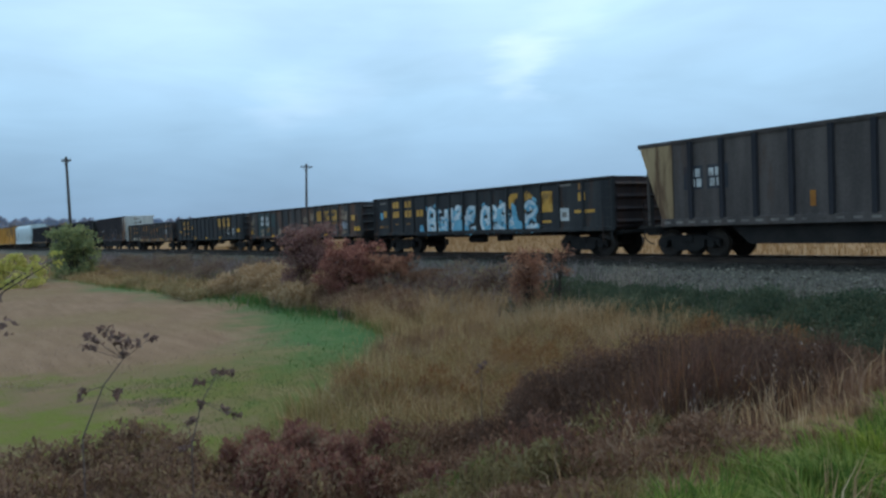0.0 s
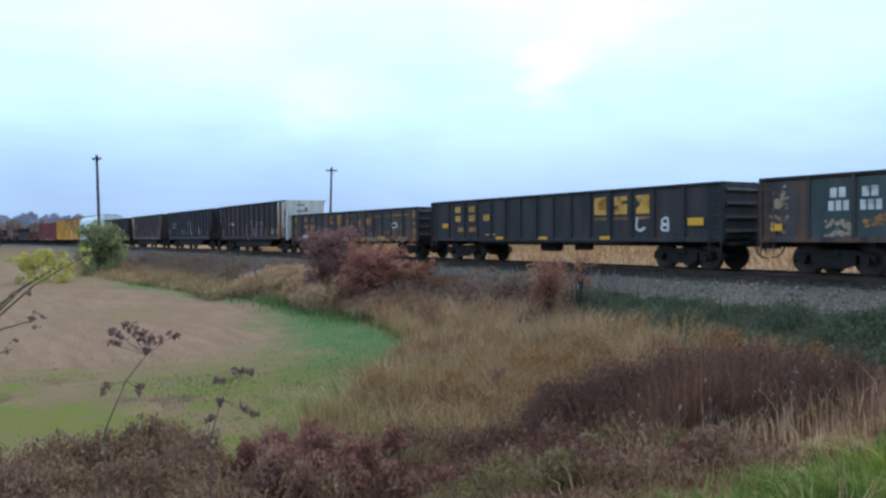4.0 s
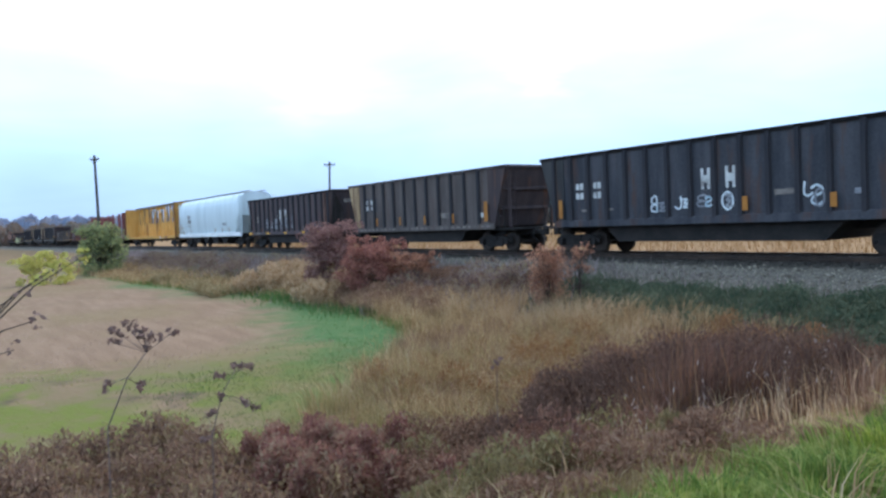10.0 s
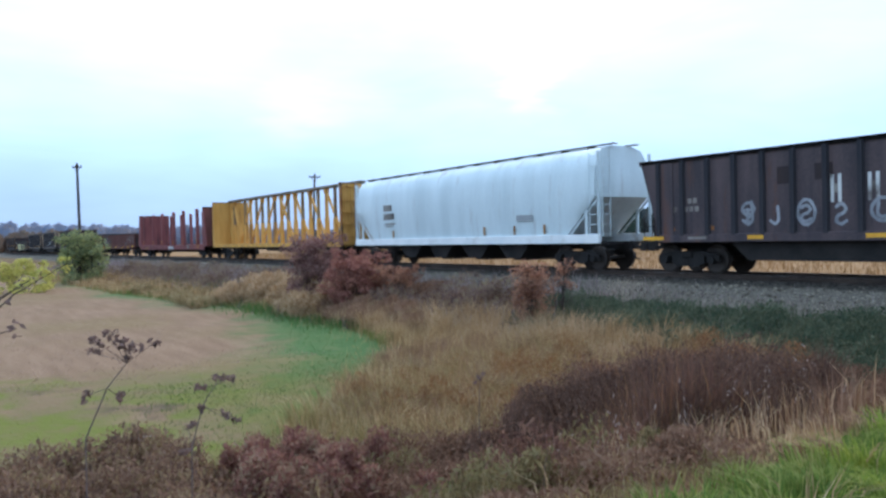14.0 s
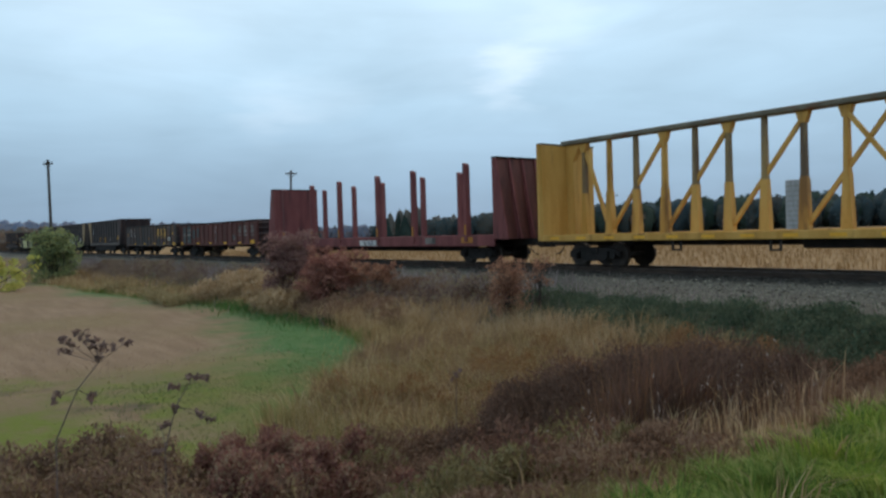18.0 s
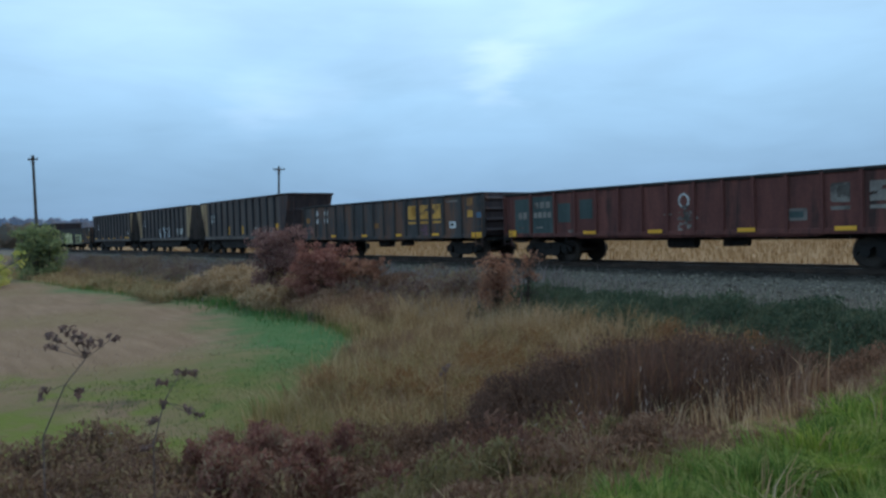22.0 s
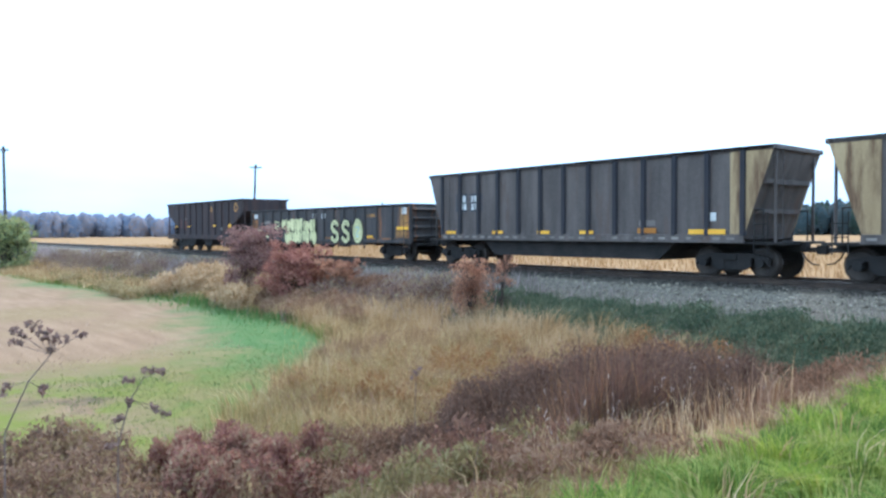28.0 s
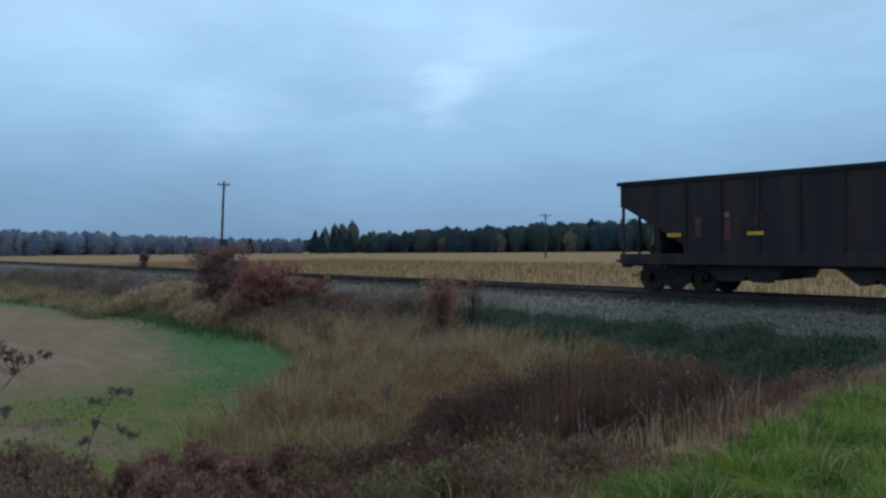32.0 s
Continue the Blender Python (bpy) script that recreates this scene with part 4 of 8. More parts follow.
    # a tall dark thicket in the ditch beside the road
    dome = [(7.4, 5.9, 0.95, 1.72), (7.9, 5.5, 0.9, 1.58), (8.5, 5.2, 0.7, 1.3), (7.0, 6.5, 0.85, 1.55), (6.5, 6.9, 0.75, 1.32), (8.0, 6.3, 0.85, 1.5), (8.9, 5.8, 0.6, 1.1), (6.3, 6.0, 0.6, 1.15), (7.0, 5.2, 0.6, 1.3), (6.0, 6.6, 0.5, 0.95), (5.7, 7.2, 0.5, 0.8), (6.6, 7.4, 0.6, 1.0), (7.4, 7.0, 0.6, 1.15), (9.2, 6.2, 0.5, 0.85), (9.3, 5.0, 0.55, 0.9), (7.5, 4.75, 0.6, 1.05), (8.2, 4.5, 0.5, 0.85), (6.7, 4.9, 0.5, 0.95)]
    thicket("brush", dome, 150000, 0.02, F["dark_brush"], "tall nearly black thicket of dead stems in the ditch", slim=0.22)
    thicket("brush", [(a + 0.25, b + 0.3, r * 0.9, h * 1.03) for a, b, r, h in dome], 44000, 0.024, F["brown_brush"], "brown twig ends over the dark thicket", slim=0.22)
    inside = lambda a, b: np.hypot((a - 7.5) / 2.1, (b - 5.55) / 1.5) < 1
    grow("brush", 20000, 5.4, 9.8, 4.0, 7.2, 0.9, 1.7, 0.008, "dark_brush", "upright dead stems of the thicket", 0.42, 0.5, 0.35, where=inside, category="brush")
    grow("brush", 6000, 5.6, 9.8, 4.3, 7.4, 0.8, 1.75, 0.009, "wine_brush", "brown dead stems of the thicket", 0.25, 0.5, 0.35, where=inside, category="brush")
    tufts("brush", 60, 16, 5.8, 9.4, 4.8, 7.2, 0.1, 1.2, 1.95, 0.007, "brown_brush", "loose twigs standing out of the dark thicket", 0.28, 0.22, inside, category="brush")
    # russet and brown brush round it
    grow("brush", 5000, 5.6, 9.8, 4.4, 7.4, 0.9, 1.8, 0.009, "rust_brush", "russet dead stems at the edge of the thicket", 0.3, 0.7, 0.3, where=inside, category="brush")
    thicket("brush", clump_list(54, 9.6, 14.2, 7.0, 10.4, 0.35, 0.75, 0.5, 0.9), 52000, 0.024, F["rust_brush"], "rust brown brush behind the dark thicket", slim=0.3)
    thicket("brush", clump_list(50, 9.8, 14.6, 4.6, 7.4, 0.35, 0.7, 0.25, 0.5), 44000, 0.022, F["brown_brush"], "low brown brush between the thicket and the ballast", slim=0.3)
    thicket("brush", clump_list(16, 11.0, 14.4, 4.8, 7.4, 0.3, 0.6, 0.35, 0.65), 12000, 0.022, F["brown_brush"], "dark brown dead brush in the ditch", slim=0.3)
    thicket("brush", [c for c in clump_list(70, 4.4, 7.4, 6.2, 8.6, 0.3, 0.6, 0.45, 0.85) if c[0] + 0.9 * c[1] < 12.9], 44000, 0.02, F["brown_brush"], "brown brush in the ditch beside the thicket", slim=0.3)
    thicket("brush", [c for c in clump_list(70, 3.8, 7.2, 4.4, 7.6, 0.25, 0.5, 0.4, 0.8) if c[0] < 5.5 or c[3] < 0.5], 36000, 0.02, F["wine_brush"], "dull wine brown brush in front of the thicket", slim=0.3)
    tufts("dry_grass", 90, 22, 3.4, 6.2, 4.0, 7.4, 0.12, 0.4, 0.85, 0.008, "rose_grass", "tan and reddish grass through the brush", 0.45, 0.4)
    tufts("olive_grass", 70, 22, 3.4, 6.2, 4.0, 7.6, 0.12, 0.4, 0.8, 0.008, "olive_grass", "olive grass through the brown brush", 0.45, 0.4)
    thicket("brush", clump_list(34, 2.8, 5.2, 3.6, 5.6, 0.15, 0.4, 0.2, 0.5), 16000, 0.02, F["olive_brush"], "olive brown brush at the foot of the road bank", slim=0.3)
    thicket("brush", clump_list(30, 2.6, 5.0, 3.0, 4.6, 0.2, 0.4, 0.15, 0.4), 16000, 0.016, F["brown_brush"], "low brown brush at the foot of the road bank", slim=0.3)
    thicket("brush", clump_list(8, 4.4, 5.6, 5.0, 6.6, 0.12, 0.22, 0.5, 0.95), 4200, 0.02, F["yellow_green"], "sparse yellowing leaves among the brush", slim=0.45)
    tufts("olive_grass", 50, 22, 3.0, 5.4, 3.6, 6.6, 0.12, 0.25, 0.55, 0.009, "olive_grass", "olive and tan grass through the brush", 0.45, 0.4)
    tufts("dry_grass", 14, 24, 5.8, 7.4, 3.2, 4.0, 0.16, 0.3, 0.6, 0.006, "rose_grass", "tan grass leaning out of the ditch", 0.4, 0.4)
    thicket("seed_stalk", clump_list(60, 3.6, 8.0, 3.6, 5.2, 0.04, 0.09, 0.3, 0.9), 500, 0.012, F["fluff"], "pale fluffy flecks among the dark brush", "stalks")
    grow("seed_stalk", 180, 3.4, 8.6, 4.0, 5.6, 0.7, 1.35, 0.008, "dead_leaf", "thin brown stems before the thicket", 0.25, 0.5, 0.4, category="stalks")
    tufts("dry_grass", 120, 30, 6.0, 13.0, 2.75, 3.3, 0.14, 0.1, 0.22, 0.01, "rose_grass", "reddish tan grass along the edge of the road bank", 0.6, 0.4)
    tufts("dry_grass", 36, 22, 5.4, 12.0, 2.7, 3.2, 0.12, 0.12, 0.28, 0.009, "pale_grass", "pale tan grass along the edge of the road bank", 0.6, 0.4)
    grow("seed_stalk", 130, 4.3, 9.0, 4.2, 5.8, 0.6, 1.15, 0.007, "pale_grass", "pale dead stalks with fluffy heads", 0.3, 0.5, 0.4, category="stalks")
    tufts("seed_stalk", 80, 7, 3.0, 7.4, 3.3, 5.2, 0.08, 0.3, 0.65, 0.006, "pale_grass", "curled pale stalks before the thicket", 0.5, 0.35, category="stalks")
    thicket("seed_stalk", clump_list(18, 4.2, 7.6, 3.6, 5.0, 0.03, 0.05, 0.6, 0.95), 170, 0.014, F["fluff"], "pale fluffy seed heads", "stalks")
    # brush on the road bank's slope
    rose = [(3.5 + rng.normal(0, 0.36), 8.0 + rng.normal(0, 0.5), rng.uniform(0.2, 0.4), rng.uniform(0.65, 1.0)) for _ in range(26)]
    thicket("brush", rose, 60000, 0.02, F["red_brush"], "rounded wine red shrub beside the road bank", slim=0.36)
    thicket("brush", clump_list(110, -4.5, 2.4, 5.8, 10.0, 0.3, 0.55, 0.55, 0.95), 100000, 0.02, F["violet_brush"], "grey violet dying brush beside the road bank", slim=0.36)
    thicket("brush", clump_list(50, -1.5, 2.7, 8.4, 10.5, 0.25, 0.5, 0.55, 0.98), 50000, 0.022, F["violet_brush"], "grey violet dying brush at the corner of the field", slim=0.36)
    thicket("brush", clump_list(34, 0.6, 3.2, 6.6, 9.4, 0.25, 0.45, 0.6, 0.92), 32000, 0.02, F["violet_brush"], "grey violet brush before the red shrub", slim=0.36)
    thicket("brush", clump_list(26, -4.0, 2.4, 5.8, 8.6, 0.25, 0.5, 0.5, 0.95), 20000, 0.02, F["red_brush"], "wine red leaves among the grey brush", slim=0.42)
    thicket("brush", clump_list(30, -3.0, 2.2, 5.4, 7.4, 0.3, 0.6, 0.5, 0.85), 34000, 0.02, F["dark_brush"], "dark hollow brush beside the road bank", slim=0.3)
    thicket("brush", clump_list(44, 1.2, 5.2, 4.6, 9.4, 0.25, 0.5, 0.35, 0.8), 30000, 0.02, F["olive_brush"], "olive brush beside the road bank", slim=0.34)
    thicket("brush", clump_list(34, 3.8, 6.0, 6.0, 9.0, 0.3, 0.55, 0.4, 0.8), 26000, 0.02, F["brown_brush"], "brown brush beside the red shrub", slim=0.34)
    thicket("brush", clump_list(5, 2.3, 2.9, 8.8, 9.6, 0.1, 0.16, 0.5, 0.75), 420, 0.022, F["russet_leaves"], "a few orange leaves in the brush", slim=0.5)
    grow("brush", 9000, -4.0, 6.0, 4.6, 9.0, 0.35, 0.95, 0.007, "olive_grass", "thin dry stalks among the brush", 0.5, 0.6, 0.3, category="brush")
    thicket("brush", clump_list(46, -9.0, -3.5, 6.5, 11.0, 0.3, 0.7, 0.35, 0.8), 36000, 0.018, F["grey_brush"], "low brush at the corner of the field", slim=0.3)
    # grass on the road bank
    tufts("dry_grass", 60, 34, 2.2, 4.8, 2.75, 3.4, 0.14, 0.08, 0.2, 0.009, "olive_grass", "olive dry grass at the foot of the lush grass", 0.7, 0.5)
    tufts("dry_grass", 50, 30, 2.4, 5.6, 2.75, 3.4, 0.14, 0.08, 0.2, 0.009, "rose_grass", "reddish dry grass at the foot of the lush grass", 0.7, 0.5)
    near_eye = lambda a, b: np.hypot(a, b) > 1.3
    tufts("grass", 640, 90, 1.4, 10.0, -0.6, 2.75, 0.16, 0.12, 0.27, 0.0085, "green_grass", "lush green tussocks on the road bank", 0.75, 0.6, near_eye)
    tufts("grass", 190, 60, 2.2, 9.5, -0.4, 2.6, 0.12, 0.16, 0.32, 0.008, "lime_grass", "yellow green blades combed over the lush grass", 0.7, 0.9, near_eye)
    tufts("grass", 60, 5, 2.4, 8.0, 0.2, 2.5, 0.1, 0.28, 0.45, 0.009, "pale_grass", "dry blades bent over the green grass", 0.8, 0.9, near_eye)
    grow("grass", 30000, 1.4, 9.5, 0.0, 2.8, 0.06, 0.18, 0.008, "green_grass", "short green grass between the tussocks", 1.0, 0.5, 0.14)
    grow("grass", 26000, -7.0, 10.0, -8.0, 2.8, 0.08, 0.25, 0.012, "green_grass", "shorter green grass on the road bank", 1.0, 0.6, 0.3, where=near_eye)
    grow("dry_grass", 7000, -9.0, 3.0, 2.7, 5.6, 0.2, 0.5, 0.01, "olive_grass", "olive dry grass down the side of the road bank", 0.6, 0.6, 0.4)
    # headland and field
    grass_side = lambda a, b: (a < tall_from(b) + rng.normal(0.1, 0.4, len(a))) & ((a > np.minimum(11.7 - 0.055 * np.maximum(b - 36, 0), 1.45 + 0.368 * b) + rng.normal(0.3, 0.6, len(a))) | (b < 22.4 - 0.55 * a + rng.normal(-0.6, 0.8, len(a))))
    grow("field_grass", 22000, 7.5, 14.2, 12, 56, 0.03, 0.09, 0.016, "field_green", "green grass headland round the field", 0.7, 0.5, 0.5, 0.8, grass_side)
    grow("field_grass", 9000, 3.5, 10.0, 10, 18, 0.03, 0.1, 0.012, "olive_field", "olive green grass between field and brush", 0.6, 0.7, 0.5, 0.0, grass_side)
    grow("field_grass", 5000, -6.0, 5.5, 11.0, 21, 0.015, 0.05, 0.014, "lime_field", "yellow green grass at the field corner", 0.5, 0.92, 0.5, 0.0, grass_side)
    grow("stubble", 15000, -14, 9.4, 19.5, 75, 0.02, 0.08, 0.018, "stubble", "short pale stubble on the bare field", 0.5, 0.2, 0.6, 0.8, category="stubble")
    # crop beyond the track, in rows
    a, b = scatter(32000, 29.0, 80, -45, 120)
    b = np.round(b / 0.76) * 0.76 + rng.normal(0, 0.08, len(b))
    blades("crop", a, b, rng.uniform(0.25, 0.65, len(a)), np.full(len(a), 0.05), F["corn"], "ripe tan crop in rows beyond the railway", lean=0.3, category="crop")
    bush(-9.9, 34.5, 3.0, 2.3, F["mauve_leaves"], 9000, 0.06, "grey red shrub with thin twigs on the railway bank", seed=3, blobs=60)
    bush(-6.9, 31.2, 2.15, 3.2, F["red_leaves"], 12000, 0.055, "dense dull red shrub on the railway bank", seed=4, stems=12, blobs=80)
    bush(-3.6, 30.5, 1.35, 2.2, F["russet_leaves"], 4200, 0.05, "low russet shrub on the railway bank", seed=6)
    bush(7.1, 22.5, 1.75, 1.25, F["russet_leaves"], 4200, 0.04, "thin russet bush with bare twigs", seed=5, blobs=40)
    bush(9.2, 22.3, 1.7, 0.9, F["russet_leaves"], 700, 0.04, "bare twiggy bush with a few russet leaves", seed=15, blobs=6, bare=0.7, stems=7)
    bush(-25.9, 72.0, 4.2, 4.4, F["shrub_green"], 7000, 0.13, "olive green shrub beside the utility pole", name="shrub", seed=8, stems=12, low=0.0, blobs=80)
    bush(-29.5, 62.0, 2.3, 4.5, F["yellow_leaves"], 3500, 0.1, "low yellow green shrub at the field edge", name="shrub", seed=9, stems=8, low=0.0, blobs=50)
    for az, r, h, w, sd in ((-15.2, 62.0, 0.9, 0.8, 21),):
        bush(az, r, h, w, F["grey_brush"], 900, 0.09, "small grey shrub beyond the railway", name="shrub", seed=sd, stems=5, blobs=16, lift=0.2)


build_plants()


def foreground():
    """Single weeds and twigs near the road."""
    def leaves_at(root, spots, n, size, mat, name="leaf"):
        v, f = leaf_cloud([p for p, _ in spots], [q for _, q in spots], n, size)
        tagged(part(name, numpy_mesh(name, v, f, mat), None, root), kind="stuff")

    def weed(points, heads, label, seed):
        rs = random.Random(seed)
        base = Vector(points[0])
        a, b = plan_ab(base)
        base.z = float(ground_z(a, b)) - 0.05
        root = new("dead_weed")
        root.matrix_world = Matrix.Translation(base)
        bm = bmesh.new()
        pts = [Vector((0, 0, 0))] + [Vector(p) - base for p in points[1:]]
        for k, (p, q) in enumerate(zip(pts, pts[1:])):
            tube(bm, p, q, 0.008 - 0.0015 * k, 0.0065 - 0.0015 * k, 5)
        spots = []
        for h in heads:
            q = Vector(h) - base
            near = min(pts[1:], key=lambda p: (p - q).length)
            tube(bm, near, q, 0.003, 0.002, 4)
            for _ in range(3):
                e = q + Vector((rs.uniform(-1, 1), rs.uniform(-1, 1), rs.uniform(-0.8, 0.5))) * 0.05
                tube(bm, q, e, 0.003, 0.002, 4)
                spots.append((tuple(e), 0.03))
        part("stalk", bm, F["dead_stem"], root)
        leaves_at(root, spots, 26 * len(heads), 0.026, F["dead_leaf"])
        tagged(root, label, "weed", "dead weeds")

    weed([(-2.75, 5.5, -1.5), (-2.74, 5.54, -0.02), (-2.62, 5.66, 0.34), (-2.5, 5.76, 0.52)],
         [(-2.70, 5.68, 0.70), (-2.62, 5.70, 0.76), (-2.52, 5.74, 0.70), (-2.44, 5.78, 0.66), (-2.34, 5.82, 0.64), (-2.72, 5.67, 0.62), (-2.5, 5.75, 0.6), (-2.76, 5.6, 0.3), (-2.55, 5.7, 0.27)],
         "tall dead weed with drooping brown seed heads", 2)
    weed([(-2.2, 6.2, -1.5), (-2.17, 6.21, -0.3), (-2.08, 6.25, 0.05), (-1.98, 6.28, 0.22)],
         [(-1.94, 6.29, 0.3), (-1.87, 6.3, 0.27), (-2.08, 6.27, 0.2), (-2.12, 6.25, 0.02), (-1.9, 6.3, -0.02), (-2.2, 6.24, -0.12), (-1.84, 6.3, -0.1), (-2.26, 6.2, -0.3)],
         "dead weed with dark curled leaves", 3)
    weed([(0.45, 9.3, -1.6), (0.43, 9.32, -0.9), (0.45, 9.33, -0.38)], [(0.46, 9.34, -0.34), (0.42, 9.33, -0.4)], "thin pale dead stalk in the ditch", 4)
    # a sapling whose branches reach in at the side
    base = Vector((-4.05, 5.4, 0))
    base.z = float(ground_z(*plan_ab(base))) - 0.05
    root = new("sapling")
    root.matrix_world = Matrix.Translation(base)
    bm = bmesh.new()
    trunk = [Vector((0, 0, 0)), Vector((0.05, 0.1, 1.5)), Vector((0.1, 0.2, 2.5)), Vector((0.12, 0.25, 3.3))]
    for k, (p, q) in enumerate(zip(trunk, trunk[1:])):
        tube(bm, p, q, 0.03 - 0.008 * k, 0.022 - 0.008 * k, 6)
    yellow, brown = [], []
    for tip, where in (((-3.18, 6.21, 1.30), yellow), ((-3.32, 6.14, 1.25), yellow), ((-3.42, 6.09, 1.19), yellow), ((-3.27, 5.6, 0.83), brown), ((-3.36, 5.56, 1.05), brown), ((-3.4, 5.5, 0.62), brown), ((-3.42, 5.52, 1.5), brown), ((-3.75, 5.6, 1.6), brown)):
        q = Vector(tip) - base
        p = trunk[1].lerp(trunk[2], min(1, max(0, (q.z - 1.7) / 1.2)))
        mid = p.lerp(q, 0.6) + Vector((0, 0, 0.08))
        tube(bm, p, mid, 0.009, 0.006, 5)
        tube(bm, mid, q, 0.006, 0.003, 5)
        where.append((tuple(q), 0.07))
        if where is yellow:
            where.append((tuple(mid.lerp(q, 0.6)), 0.05))
    part("stem", bm, M["bark"], root)
    leaves_at(root, yellow, 80, 0.03, F["yellow_leaves"])
    leaves_at(root, brown, 40, 0.03, F["dead_leaf"])
    tagged(root, "young sapling with a few yellow and brown leaves", "sapling")
    bm = bmesh.new()
    tube(bm, (-0.2, 0, 0), (0.2, 0.1, 0.05), 0.02, 0.012, 6)
    stick = new("stick", finish("stick", bm, M["dirty_white"]))
    p = Vector((-5.1, 12.25, 0))
    stick.matrix_world = Matrix.Translation((p.x, p.y, float(ground_z(*plan_ab(p))) + 0.09))
    tagged(stick, "pale bleached stick lying on the grass", "stick")


foreground()


# ---------------------------------------------------------------- poles, silo, far woods
def utility_pole(az, r, top, base, arm, lean, label, wires=False):
    p = plan_point(az, r, base)
    root = new("utility_pole")
    root.matrix_world = Matrix.Translation(p) @ pose(0, 0, 0, 0, lean, 0)
    bm = bmesh.new()
    tube(bm, (0, 0, -0.5), (0, 0, top - base), 0.17, 0.11, 10)
    part("pole", bm, M["pole"], root)
    h = top - base
    bm = bmesh.new()
    box(bm, -arm / 2, arm / 2, -0.06, 0.06, h - 0.45, h - 0.33, 0.01)
    part("crossarm", bm, M["pole"], root)
    for x in (-0.42, -0.15, 0.15, 0.42):
        bm = bmesh.new()
        tube(bm, (x * arm, 0, h - 0.33), (x * arm, 0, h - 0.2), 0.035, 0.05, 6)
        part("insulator", bm, M["porcelain"], root)
    bm = bmesh.new()
    tube(bm, (-arm * 0.35, -0.08, h - 0.4), (0, -0.1, h - 0.95), 0.02, 0.02, 4)
    tube(bm, (arm * 0.35, -0.08, h - 0.4), (0, -0.1, h - 0.95), 0.02, 0.02, 4)
    part("brace", bm, M["pole"], root)
    return tagged(root, label, "utility pole", "utility poles")


utility_pole(-26.1, 79.0, 9.37, -1.9, 0.9, -0.4, "weathered wooden utility pole beside an olive shrub")
utility_pole(-9.87, 89.0, 9.26, -0.95, 1.4, 2.5, "weathered wooden utility pole in the crop field")
utility_pole(14.95, 150.0, 8.1, -0.95, 2.6, 0.0, "far wooden utility pole with a wide crossarm")


def build_silo():
    root = new("silo")
    root.matrix_world = Matrix.Translation(plan_point(27.8, 150.0, -0.95))
    bm = bmesh.new()
    tube(bm, (0, 0, -0.3), (0, 0, 9.9), 2.15, 2.15, 28)
    part("stave_wall", bm, M["silo"], root)
    for z in np.arange(0.8, 9.8, 0.9):
        bm = bmesh.new()
        tube(bm, (0, 0, z), (0, 0, z + 0.06), 2.19, 2.19, 28)
        part("hoop", bm, M["beam_top"], root)
    bm = bmesh.new()
    box(bm, 0.35, 0.75, -2.5, -2.1, 0, 9.6)
    part("chute", bm, M["pole"], root, "dark vertical unloading chute")
    bm = bmesh.new()
    tube(bm, (0, 0, 9.9), (0, 0, 10.05), 2.25, 2.1, 28)
    part("cap", bm, M["silo"], root)
    tagged(root, "grey concrete stave farm silo before the far woods", "silo")


build_silo()


SKYLINE = ((-70, 1.75), (-28, 1.65), (-24, 1.38), (-17, 1.22), (-14.6, 1.02), (-12, 0.9), (-8, 0.75), (-4, 0.7), (-3, 1.5), (0, 1.55), (1.5, 1.15), (3, 1.3), (8, 1.75), (12, 1.65), (14, 1.95), (20, 2.05), (28, 2.1), (70, 2.1))


